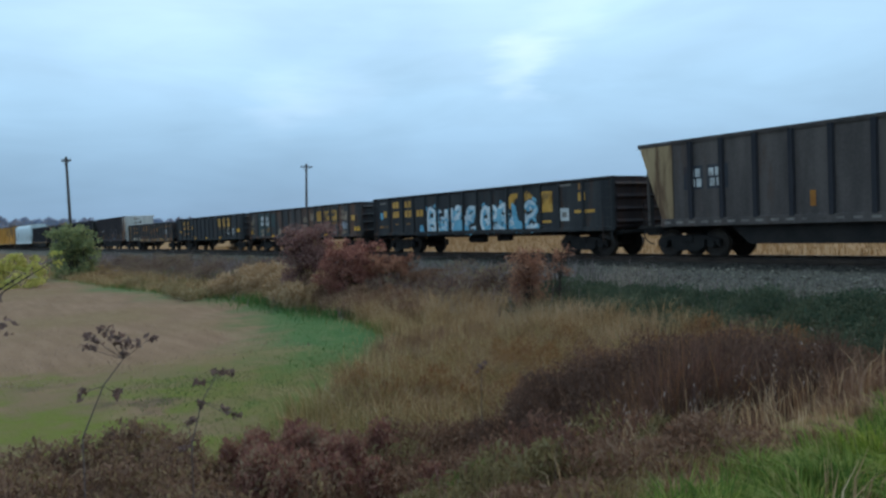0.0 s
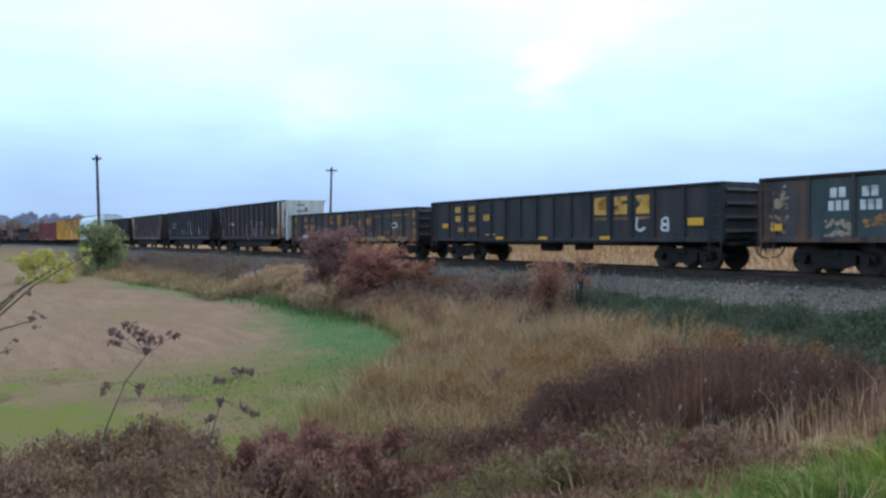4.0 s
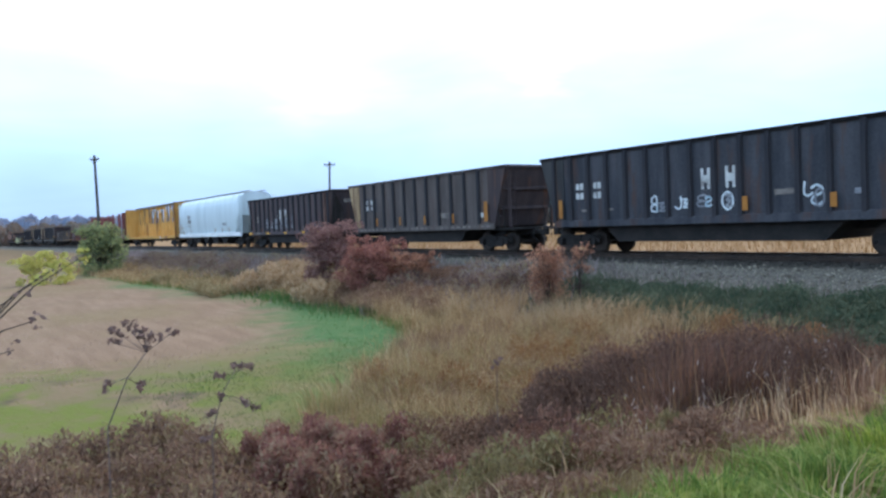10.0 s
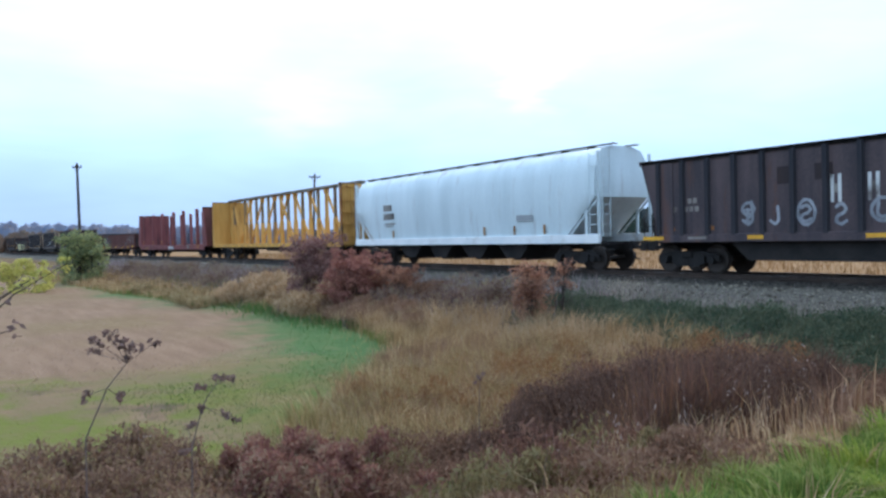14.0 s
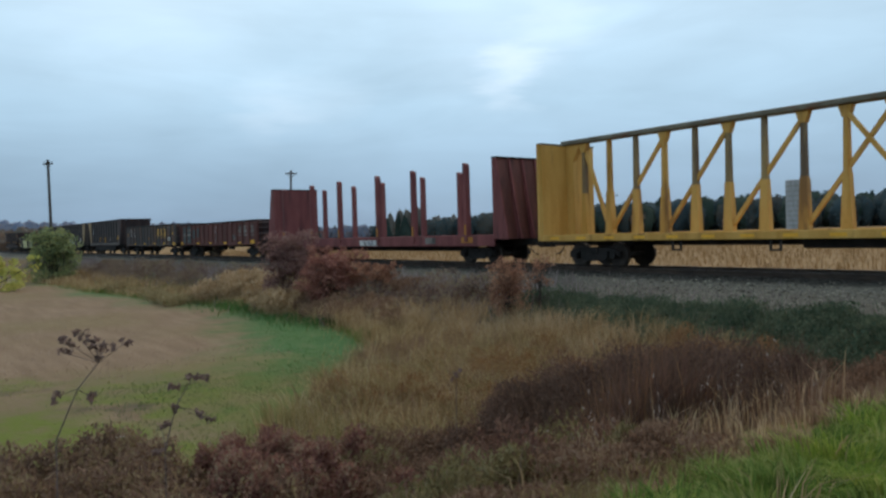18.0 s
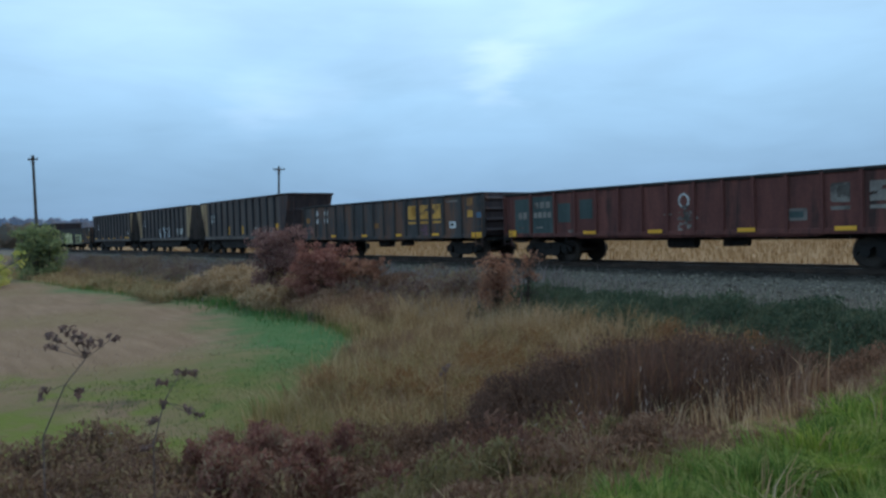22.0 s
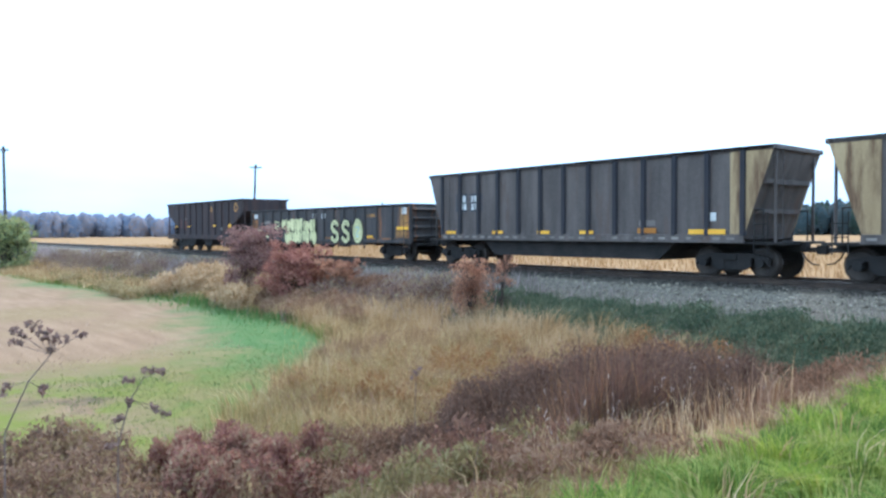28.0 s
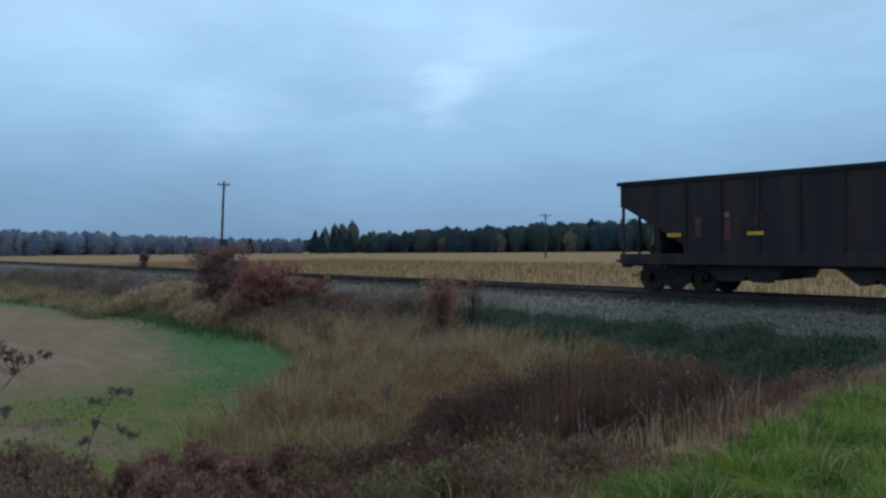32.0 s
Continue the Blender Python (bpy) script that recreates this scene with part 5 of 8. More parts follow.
def far_wood(name, az0, az1, r, n, mat, label, share=1.0, dense=230, conifer=False, depth=40.0, leaf=1.0, seed=1, slim=1.0):
    """A strip of woodland with ragged crowns under the skyline's height, as one object."""
    g = np.random.default_rng(seed)
    az = np.linspace(az0, az1, n) + g.normal(0, (az1 - az0) / n * 0.7, n)
    rr = r + g.uniform(0, depth, n)
    el = np.interp(az, [p[0] for p in SKYLINE], [p[1] for p in SKYLINE])
    top = 1.45 + rr * np.tan(np.radians(el)) * share * g.uniform(0.72, 1.04, n)
    vs, fs, k = [], [], 0
    turn, up = np.meshgrid(np.arange(11) * math.tau / 11, np.linspace(0, 1, 9))
    grid = np.arange(99).reshape(9, 11)
    skin = np.stack([grid[:-1], np.roll(grid, -1, 1)[:-1], np.roll(grid, -1, 1)[1:], grid[1:]], -1).reshape(-1, 4)

    def girth(t, h, i):
        return slim * h * (0.2 * (1 - t) + 0.015 if conifer else fat[i] * np.sqrt(np.clip(1 - (2 * t - 0.85) ** 2 * 0.76, 0.0, 1)))

    def lumps(ang, t, i):
        return 1 + 0.22 * np.sin(3 * ang + i) * np.sin(7 * t + i) + 0.13 * np.sin(7 * ang + 2 * i) * np.sin(17 * t)

    fat = g.uniform(0.26, 0.42, n)
    for i in range(n):
        x, y = rr[i] * math.sin(radians(az[i])), rr[i] * math.cos(radians(az[i]))
        h = top[i] + 0.95
        rad = girth(up, h, i) * lumps(turn, up, i) * 0.93 * g.uniform(0.88, 1.08, turn.shape)
        vs.append(np.stack([x + np.cos(turn) * rad, y + np.sin(turn) * rad, -0.95 + h * up * g.uniform(0.97, 1.0, turn.shape)], -1).reshape(-1, 3))
        fs.append(skin + k)
        k += 99
        m = dense
        t = g.uniform(0.0, 1, m)
        ang = g.uniform(0, math.tau, m)
        wid = girth(t, h, i) * lumps(ang, t, i) * g.uniform(0.9, 1.1, m)
        c = np.stack([x + np.cos(ang) * wid, y + np.sin(ang) * wid, -0.95 + h * t], -1)
        face = np.stack([np.cos(ang) * 0.7, np.sin(ang) * 0.7, np.full(m, 0.6)], -1) + g.normal(0, 0.3, (m, 3))
        u = np.cross(face, g.normal(size=(m, 3)))
        u /= np.linalg.norm(u, axis=1)[:, None]
        v = np.cross(face, u)
        v /= np.linalg.norm(v, axis=1)[:, None]
        s = leaf * g.uniform(0.25, 0.7, m)[:, None]
        vs.append(np.stack([c - u * s, c - v * s * 0.7, c + u * s, c + v * s * 0.7], 1).reshape(-1, 3))
        fs.append(np.arange(4 * m).reshape(m, 4) + k)
        k += 4 * m
    ob = new(name, numpy_mesh(name, np.concatenate(vs), np.concatenate(fs), mat))
    tagged(ob, label, "woods", kind="stuff")


far_wood("far_woods", -44, -4, 320, 190, F["wood_haze"], "autumn woods at the far field edge, blue distance haze put in their colour", seed=2)
far_wood("far_woods", 1, 44, 300, 200, F["wood_far"], "autumn woods behind the crop field", seed=5, share=0.92)
far_wood("far_woods", -15, 14, 430, 150, F["wood_far"], "distant low autumn woods", seed=3, leaf=0.9, share=0.6)
far_wood("far_conifers", -3.1, -0.3, 300, 9, F["wood_dark"], "small dark stand of conifers", conifer=True, seed=6, dense=260, slim=1.3)
far_wood("far_conifers", 13, 44, 310, 46, F["wood_dark"], "dark conifer woods behind the crop field", conifer=True, seed=7, dense=260, share=1.0, slim=1.7)
far_wood("far_woods", 11, 44, 296, 70, F["wood_green"], "dark green broadleaf woods behind the crop field", seed=15, share=0.98, dense=260)
far_wood("orange_woods", 8, 44, 290, 16, F["wood_orange"], "dull orange trees in front of the green woods", seed=16, share=0.6)
far_wood("far_conifers", -12, -5, 330, 8, F["wood_dark"], "scattered conifers in the low woods", conifer=True, seed=12, dense=200, slim=1.2)
far_wood("bare_trees", -1.5, 2.5, 315, 8, F["wood_bare"], "bare grey trees above the woods", seed=8, dense=90, leaf=0.9, share=1.35, slim=0.6)
far_wood("orange_woods", -44, -25, 255, 50, F["wood_orange"], "orange autumn trees beyond the bare field", seed=9, share=0.75)


# ---------------------------------------------------------------- railway track
def build_track():
    root = new("railway_track")
    root.matrix_world = Matrix.Identity(4)
    tagged(root, "single railway track with dark wooden ties on grey ballast", "railway track", kind="structure")
    prof = [(-0.07, -0.17), (0.07, -0.17), (0.07, -0.155), (0.012, -0.13), (0.012, -0.04), (0.037, -0.03), (0.037, 0.0), (-0.037, 0.0), (-0.037, -0.03), (-0.012, -0.04), (-0.012, -0.13), (-0.07, -0.155)]
    stops = [60, 30, 10, -10, -30, -51] + [-51 - 12 * k for k in range(1, 60)]
    for side in (-1, 1):
        bm = bmesh.new()
        rings = []
        for s in stops:
            m = track_pose(s)
            rings.append([bm.verts.new(m @ Vector((0, side * 0.755 + y, z))) for y, z in prof])
        for r0, r1 in zip(rings, rings[1:]):
            for i in range(len(prof)):
                j = (i + 1) % len(prof)
                bm.faces.new((r0[i], r0[j], r1[j], r1[i]))
        part("rail", bm, M["rail"], root, "worn brown steel rail")
    bm = bmesh.new()
    box(bm, -0.115, 0.115, -1.3, 1.3, -0.36, -0.165, 0.012)
    tie = finish("tie", bm, M["tie"])
    rs = random.Random(4)
    for k in range(290):
        m = track_pose(24 - 0.5 * k)
        part("tie", tie, None, root, m=m @ pose(rs.uniform(-0.03, 0.03), rs.uniform(-0.04, 0.04), rs.uniform(-0.012, 0.008), 0, 0, rs.uniform(-1.2, 1.2)))


build_track()


def build_ballast():
    n = 34000
    b = -24 + 90 * rng.uniform(0, 1, n) ** 1.5
    d = rng.uniform(-4.9, 1.9, n)
    a = track_a(b) + d
    z = ground_z(a, b) + rng.uniform(-0.02, 0.03, n)
    base = np.array([(1, 0, 0), (-1, 0, 0), (0, 1, 0), (0, -1, 0), (0, 0, 1), (0, 0, -1)], float)
    tri = np.array([(0, 2, 4), (2, 1, 4), (1, 3, 4), (3, 0, 4), (2, 0, 5), (1, 2, 5), (3, 1, 5), (0, 3, 5)])
    r = rng.uniform(0.025, 0.06, n)
    V = base[None] * rng.uniform(0.55, 1.2, (n, 6, 1)) + rng.normal(0, 0.15, (n, 6, 3))
    ca, sa = np.cos(rng.uniform(0, math.tau, n)), np.sin(rng.uniform(0, math.tau, n))
    x, y = V[..., 0].copy(), V[..., 1].copy()
    V[..., 0], V[..., 1] = x * ca[:, None] - y * sa[:, None], x * sa[:, None] + y * ca[:, None]
    V = V * r[:, None, None] + np.stack([a, b, z], -1)[:, None]
    T = (tri[None] + (np.arange(n) * 6)[:, None, None]).reshape(-1, 3)
    tri_of = np.repeat(d + rng.normal(0, 0.12, n) > -2.05, 8)
    for pick, mat, label in ((~tri_of, "gravel", "loose grey limestone ballast on the track shoulder"), (tri_of, "dark_gravel", "dark ballast round the ties")):
        ob = new("ballast", numpy_mesh("ballast", V.reshape(-1, 3), T[pick], M[mat]))
        ob.matrix_world = PLAN
        tagged(ob, label, "gravel", kind="stuff")


build_ballast()


# ---------------------------------------------------------------- freight cars: shared pieces
# a car's own space: x forward, y to its left (away from the road), z up from the rail top; HALF is half its side's length
MESH = {}


def shared(name, build, mat, smooth=False):
    if name not in MESH:
        bm = bmesh.new()
        build(bm)
        MESH[name] = finish(name, bm, mat, smooth)
    return MESH[name]


def wheelset_shape(bm):
    for s in (-1, 1):
        tube(bm, (0, s * 0.70, 0), (0, s * 0.80, 0), 0.457, 0.45, 28)
        tube(bm, (0, s * 0.665, 0), (0, s * 0.70, 0), 0.49, 0.49, 28)
        tube(bm, (0, s * 0.80, 0), (0, s * 0.83, 0), 0.43, 0.38, 28)
        tube(bm, (0, s * 0.78, 0), (0, s * 0.86, 0), 0.16, 0.13, 14)
    tube(bm, (0, -1.08, 0), (0, 1.08, 0), 0.085, 0.085, 10)
    for k in range(3):
        g = k * math.tau / 3
        for s in (-1, 1):
            tube(bm, (0.28 * math.cos(g), s * 0.825, 0.28 * math.sin(g)), (0.28 * math.cos(g), s * 0.838, 0.28 * math.sin(g)), 0.05, 0.05, 8)


def side_frame_shape(bm):
    prism(bm, [(-1.16, 0.36), (-1.16, 0.60), (-0.62, 0.74), (0.62, 0.74), (1.16, 0.60), (1.16, 0.36), (0.98, 0.56), (0.62, 0.60), (0.62, 0.36), (0.42, 0.24), (-0.42, 0.24), (-0.62, 0.36), (-0.62, 0.60), (-0.98, 0.56)], "y", -0.07, 0.07)
    for x in (-0.89, 0.89):
        tube(bm, (x, -0.14, 0.457), (x, 0.1, 0.457), 0.13, 0.13, 12)
        box(bm, x - 0.16, x + 0.16, -0.09, 0.09, 0.55, 0.66)


def spring_shape(bm):
    for x in (-0.2, 0.0, 0.2):
        for k in range(6):
            tube(bm, (x, 0, 0.3 + 0.042 * k), (x, 0, 0.325 + 0.042 * k), 0.085, 0.085, 10)


def bolster_shape(bm):
    box(bm, -0.2, 0.2, -1.12, 1.12, 0.52, 0.74, 0.02)
    tube(bm, (0, 0, 0.7), (0, 0, 0.86), 0.2, 0.2, 12)
    for x in (-0.42, 0.42):
        box(bm, x - 0.05, x + 0.05, -0.9, 0.9, 0.36, 0.46)


WHEELS = []


def truck(car, x):
    t = part("truck", shared("bolster", bolster_shape, M["under"]), None, car, m=pose(x, 0, 0))
    for s in (-1, 1):
        part("side_frame", shared("side_frame", side_frame_shape, M["under"]), None, t, m=pose(0, s * 1.0, 0))
        part("spring", shared("spring", spring_shape, M["under"], True), None, t, m=pose(0, s * 1.0, 0))
    for k, dx in enumerate((-0.89, 0.89)):
        w = part("wheelset", shared("wheelset", wheelset_shape, M["wheel"]), None, t, m=pose(dx, 0, 0.457))
        WHEELS.append((k, w))


def coupler_shape(bm):
    box(bm, 0, 0.42, -0.09, 0.09, 0.78, 0.92, 0.02)
    prism(bm, [(0.36, -0.14), (0.62, -0.16), (0.66, -0.02), (0.55, 0.02), (0.6, 0.15), (0.36, 0.14)], "z", 0.72, 0.98)


def hose_shape(bm):
    pts = [(0.0, 0.85), (0.12, 0.6), (0.3, 0.45), (0.5, 0.42)]
    for (x0, z0), (x1, z1) in zip(pts, pts[1:]):
        tube(bm, (x0, -0.3, z0), (x1, -0.3, z1), 0.022, 0.022, 6)


def running_gear(car, half, inset=1.65, reach=0.28, sill=True):
    """Trucks, couplers, hoses and centre sill."""
    for s in (-1, 1):
        truck(car, s * (half - inset))
        m = pose(s * (half + reach - 0.05), 0, 0, 0, 0, 0 if s > 0 else 180)
        part("coupler", shared("coupler", coupler_shape, M["under"]), None, car, m=m)
        part("brake_hose", shared("hose", hose_shape, M["under"]), None, car, m=m)
    if sill:
        bm = bmesh.new()
        box(bm, -half - reach, half + reach, -0.2, 0.2, 0.78, 1.08)
        part("centre_sill", bm, M["under"], car)


def ladder(car, x, y, z0, z1, mat, along="x", w=0.42, step=0.36):
    bm = bmesh.new()
    d = (w / 2, 0) if along == "x" else (0, w / 2)
    for s in (-1, 1):
        tube(bm, (x + s * d[0], y + s * d[1], z0), (x + s * d[0], y + s * d[1], z1), 0.018, 0.018, 5)
    z = z0 + 0.12
    while z < z1:
        tube(bm, (x - d[0], y - d[1], z), (x + d[0], y + d[1], z), 0.013, 0.013, 5)
        z += step
    part("ladder", bm, mat, car)


def brake_wheel(car, x, y, z, mat):
    bm = bmesh.new()
    n = 14
    for k in range(n):
        g0, g1 = k * math.tau / n, (k + 1) * math.tau / n
        tube(bm, (x, y + 0.27 * math.cos(g0), z + 0.27 * math.sin(g0)), (x, y + 0.27 * math.cos(g1), z + 0.27 * math.sin(g1)), 0.016, 0.016, 5)
    for k in range(4):
        g = k * math.tau / 4
        tube(bm, (x, y, z), (x, y + 0.27 * math.cos(g), z + 0.27 * math.sin(g)), 0.012, 0.012, 4)
    tube(bm, (x - 0.12, y, z), (x + 0.02, y, z), 0.04, 0.04, 8)
    part("brake_wheel", bm, mat, car)


def marks(car, y, rows, name="marking"):
    """Flat painted bars on the road side: x0, x1, z0, z1, material."""
    for x0, x1, z0, z1, mat in rows:
        bm = bmesh.new()
        box(bm, x0, x1, -y - 0.006, -y + 0.002, z0, z1)
        part(name, bm, M[mat], car)


def letters(car, y, x, z, h, n, mat, pitch=0.62, fat=0.74, seed=1, gap_after=0):
    """Unreadable lettering as upright bars of its size."""
    rs = random.Random(seed)
    for k in range(n):
        x0 = x + k * h * pitch + (h * 0.5 if gap_after and k >= gap_after else 0)
        bm = bmesh.new()
        box(bm, x0, x0 + h * pitch * fat, -y - 0.006, -y + 0.002, z, z + h * rs.uniform(0.94, 1.0))
        part("marking", bm, M[mat], car)


def scrawl(car, y, x0, x1, z0, z1, n, mat, seed, fat=0.16, name="graffiti", close=False, lift=0.008):
    """Sprayed scribble: n fat bent strokes side by side, flat on the car's side."""
    rs = random.Random(seed)
    cell = (x1 - x0) / n
    for k in range(n):
        cx, hz = x0 + (k + 0.5) * cell, z1 - z0
        if close:
            pts = [(cx + 0.34 * cell * math.cos(g), (z0 + z1) / 2 + 0.42 * hz * math.sin(g)) for g in [j * math.tau / 9 for j in range(10)]]
        else:
            pts = [(cx + rs.uniform(-0.5, 0.5) * cell, z0 + hz * f) for f in (0.05, rs.uniform(0.2, 0.4), rs.uniform(0.45, 0.6), rs.uniform(0.7, 0.85), rs.uniform(0.88, 0.98))]
            if rs.random() < 0.5:
                pts.append((cx + rs.uniform(0.1, 0.5) * cell, z0 + hz * rs.uniform(0.3, 0.7)))
        bm = bmesh.new()
        L, R_ = [], []
        for i, (px, pz) in enumerate(pts):
            qx, qz = pts[min(i + 1, len(pts) - 1)]
            ox, oz = pts[max(i - 1, 0)]
            d = Vector((qx - ox, qz - oz)).normalized()
            w = fat * rs.uniform(0.7, 1.25) * (0.6 if close else 1)
            L.append(bm.verts.new((px - d.y * w, -y - lift, pz + d.x * w)))
            R_.append(bm.verts.new((px + d.y * w, -y - lift, pz - d.x * w)))
        for i in range(len(pts) - 1):
            bm.faces.new((L[i], L[i + 1], R_[i + 1], R_[i]))
        part(name, bm, M[mat], car)


def ribbon(car, y, pts, w, mat, lift=0.008, name="graffiti", ring=False):
    """One smooth painted stroke with round ends through pts (x, z), flat on the car's side."""
    P = [Vector(p) for p in pts]
    if ring:
        P = P[-1:] + P + P[:2]
    else:
        P = [P[0] * 2 - P[1]] + P + [P[-1] * 2 - P[-2]]
    C = []
    for i in range(1, len(P) - 2):
        for j in range(6):
            u = j / 6
            C.append(0.5 * (2 * P[i] + (P[i + 1] - P[i - 1]) * u + (2 * P[i - 1] - 5 * P[i] + 4 * P[i + 1] - P[i + 2]) * u * u + (3 * P[i] - P[i - 1] - 3 * P[i + 1] + P[i + 2]) * u ** 3))
    C.append(P[-2])
    bm = bmesh.new()
    rows = []
    for i, c in enumerate(C):
        d = (C[min(i + 1, len(C) - 1)] - C[max(i - 1, 0)]).normalized()
        ww = w * (1 + 0.12 * math.sin(i * 1.1 + len(C)))
        rows.append((bm.verts.new((c.x - d.y * ww, -y - lift, c.y + d.x * ww)), bm.verts.new((c.x + d.y * ww, -y - lift, c.y - d.x * ww))))
    for (l0, r0), (l1, r1) in zip(rows, rows[1:]):
        bm.faces.new((l0, l1, r1, r0))
    if not ring:
        for c, d in ((C[0], C[0] - C[1]), (C[-1], C[-1] - C[-2])):
            g = math.atan2(d.y, d.x)
            bm.faces.new([bm.verts.new((c.x + w * math.cos(g + k * math.pi / 6), -y - lift, c.y + w * math.sin(g + k * math.pi / 6))) for k in range(-3, 4)])
    part(name, bm, M[mat], car)


# skeletons of sprayed shapes in a unit square
SHAPES = {
    "coil": [(0.15, 0.86), (0.5, 1.0), (0.86, 0.8), (0.7, 0.55), (0.28, 0.42), (0.14, 0.16), (0.5, 0.0), (0.9, 0.14)],
    "knot": [(0.85, 0.0), (0.8, 1.0), (0.25, 0.9), (0.3, 0.58), (0.75, 0.5), (0.2, 0.38), (0.25, 0.05), (0.85, 0.0)],
    "crook": [(0.8, 1.0), (0.85, 0.25), (0.55, 0.02), (0.15, 0.2)],
    "curl": [(0.85, 0.86), (0.5, 1.0), (0.14, 0.8), (0.3, 0.55), (0.72, 0.42), (0.86, 0.16), (0.5, 0.0), (0.1, 0.14)],
    "loop": [(0.5, 0.0), (0.12, 0.25), (0.1, 0.7), (0.45, 1.0), (0.85, 0.75), (0.88, 0.28)],
    "bow": [(0.15, 0.0), (0.2, 1.0), (0.75, 0.9), (0.7, 0.58), (0.25, 0.5), (0.8, 0.38), (0.75, 0.05), (0.15, 0.0)],
    "hook": [(0.2, 1.0), (0.15, 0.25), (0.45, 0.02), (0.85, 0.2)],
    "cup": [(0.1, 1.0), (0.2, 0.2), (0.5, 0.05), (0.75, 0.25), (0.85, 1.0), (0.9, 0.0)],
    "flag": [(0.15, 0.0), (0.3, 0.95), (0.9, 1.0), (0.7, 0.72), (0.3, 0.6), (0.65, 0.5)],
    "zig": [(0.1, 0.9), (0.75, 0.95), (0.3, 0.55), (0.8, 0.5), (0.25, 0.1), (0.9, 0.05)],
    "fork": [(0.1, 0.0), (0.2, 0.9), (0.5, 0.45), (0.8, 0.95), (0.85, 0.0)],
    "ring": [(0.5, 0.0), (0.1, 0.22), (0.02, 0.6), (0.3, 0.97), (0.7, 0.97), (0.98, 0.6), (0.9, 0.22)],
}


def spray(car, y, x, z, w, h, shape, fat, mat, lift=0.008, slant=0.0):
    ribbon(car, y, [(x + w * u + slant * v, z + h * v) for u, v in SHAPES[shape]], fat, mat, lift, ring=shape in ("ring", "loop"))


def patch_shape(car, y, pts, mat, lift=0.006, name="marking", smooth=0):
    """One flat painted patch with the outline pts (x, z); smooth > 0 rounds it."""
    P = [Vector(q) for q in pts]
    if smooth:
        n, C = len(P), []
        for i in range(n):
            a, b, c, d = P[i - 1], P[i], P[(i + 1) % n], P[(i + 2) % n]
            for k in range(smooth):
                u = k / smooth
                C.append(0.5 * (2 * b + (c - a) * u + (2 * a - 5 * b + 4 * c - d) * u * u + (3 * b - a - 3 * c + d) * u ** 3))
        P = C
    bm = bmesh.new()
    bm.faces.new([bm.verts.new((q.x, -y - lift, q.y)) for q in P])
    bmesh.ops.triangulate(bm, faces=bm.faces[:])
    part(name, bm, M[mat], car)


def emblem(car, y, xs, z0, z1, w, mat, under=None):
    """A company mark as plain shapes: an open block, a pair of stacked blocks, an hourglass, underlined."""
    hz = z1 - z0
    for k, x in enumerate(xs):
        u, v = w * 0.34, hz * 0.26
        if k == 0:
            patch_shape(car, y, [(x, z0 + v * 0.4), (x + u * 0.4, z0), (x + w, z0), (x + w, z0 + v), (x + u, z0 + v), (x + u, z1 - v), (x + w, z1 - v), (x + w, z1), (x + u * 0.4, z1), (x, z1 - v * 0.4)], mat)
        elif k == 1:
            patch_shape(car, y, [(x, z0), (x + w, z0), (x + w, z0 + hz * 0.56), (x + u, z0 + hz * 0.56), (x + u, z0 + v), (x, z0 + v)], mat)
            patch_shape(car, y, [(x, z0 + hz * 0.42), (x + w * 0.6, z0 + hz * 0.6), (x + w * 0.6, z1 - v), (x + w, z1 - v), (x + w, z1), (x, z1)], mat, 0.0068)
        else:
            patch_shape(car, y, [(x, z0), (x + w, z0), (x + w, z0 + v), (x + w * 0.68, z0 + hz * 0.5), (x + w, z1 - v * 0.7), (x + w, z1), (x, z1), (x, z1 - v * 0.7), (x + w * 0.32, z0 + hz * 0.5), (x, z0 + v)], mat)
        if under:
            marks(car, y, [(x, x + w, z0 - 0.2, z0 - 0.1, under)])


def flecks(car, y, x0, x1, z0, z1, n, mat, seed, size=0.06, lift=0.004, name="worn_paint"):
    """Flakes of old paint or rust left on a panel, thicker towards the middle: one part."""
    rs = random.Random(seed)
    bm = bmesh.new()
    for k in range(n):
        cx, cz = x0 + (x1 - x0) * rs.betavariate(1.6, 1.6), z0 + (z1 - z0) * rs.betavariate(1.3, 1.5)
        r, g0, m = size * rs.uniform(0.35, 1.5), rs.uniform(0, math.tau), rs.choice((4, 5, 6))
        bm.faces.new([bm.verts.new((cx + r * 1.3 * rs.uniform(0.6, 1.2) * math.cos(g0 + j * math.tau / m), -y - lift - 0.00002 * k, cz + r * rs.uniform(0.6, 1.2) * math.sin(g0 + j * math.tau / m))) for j in range(m)])
    part(name, bm, M[mat], car)


def end_marks(car, x, rows):
    """Painted bars on the front end: y0, y1, z0, z1, material."""
    for y0, y1, z0, z1, mat in rows:
        bm = bmesh.new()
        box(bm, x - 0.002, x + 0.008, y0, y1, z0, z1)
        part("marking", bm, M[mat], car)


def ribs(car, half, n, y, z0, z1, mat, w=0.11, depth=0.09, skip=(), both=True, label="", at=None):
    """Upright side stakes, each a part, evenly along the side or at the places given."""
    bm = bmesh.new()
    prism(bm, [(-w / 2, 0), (w / 2, 0), (w * 0.36, -depth), (-w * 0.36, -depth)], "z", z0, z1)
    me = finish("side_stake", bm, mat)
    spots = [-half + 2 * half * k / n for k in range(n + 1)] if at is None else at
    for k, x in enumerate(spots):
        if k in skip:
            continue
        part("side_stake", me, None, car, label, m=pose(x, -y, 0))
        if both:
            part("side_stake", me, None, car, label, m=pose(x, y, 0, 0, 0, 180))


def car_root(name, label, group="train"):
    return tagged(new(name), label, "freight car", group)


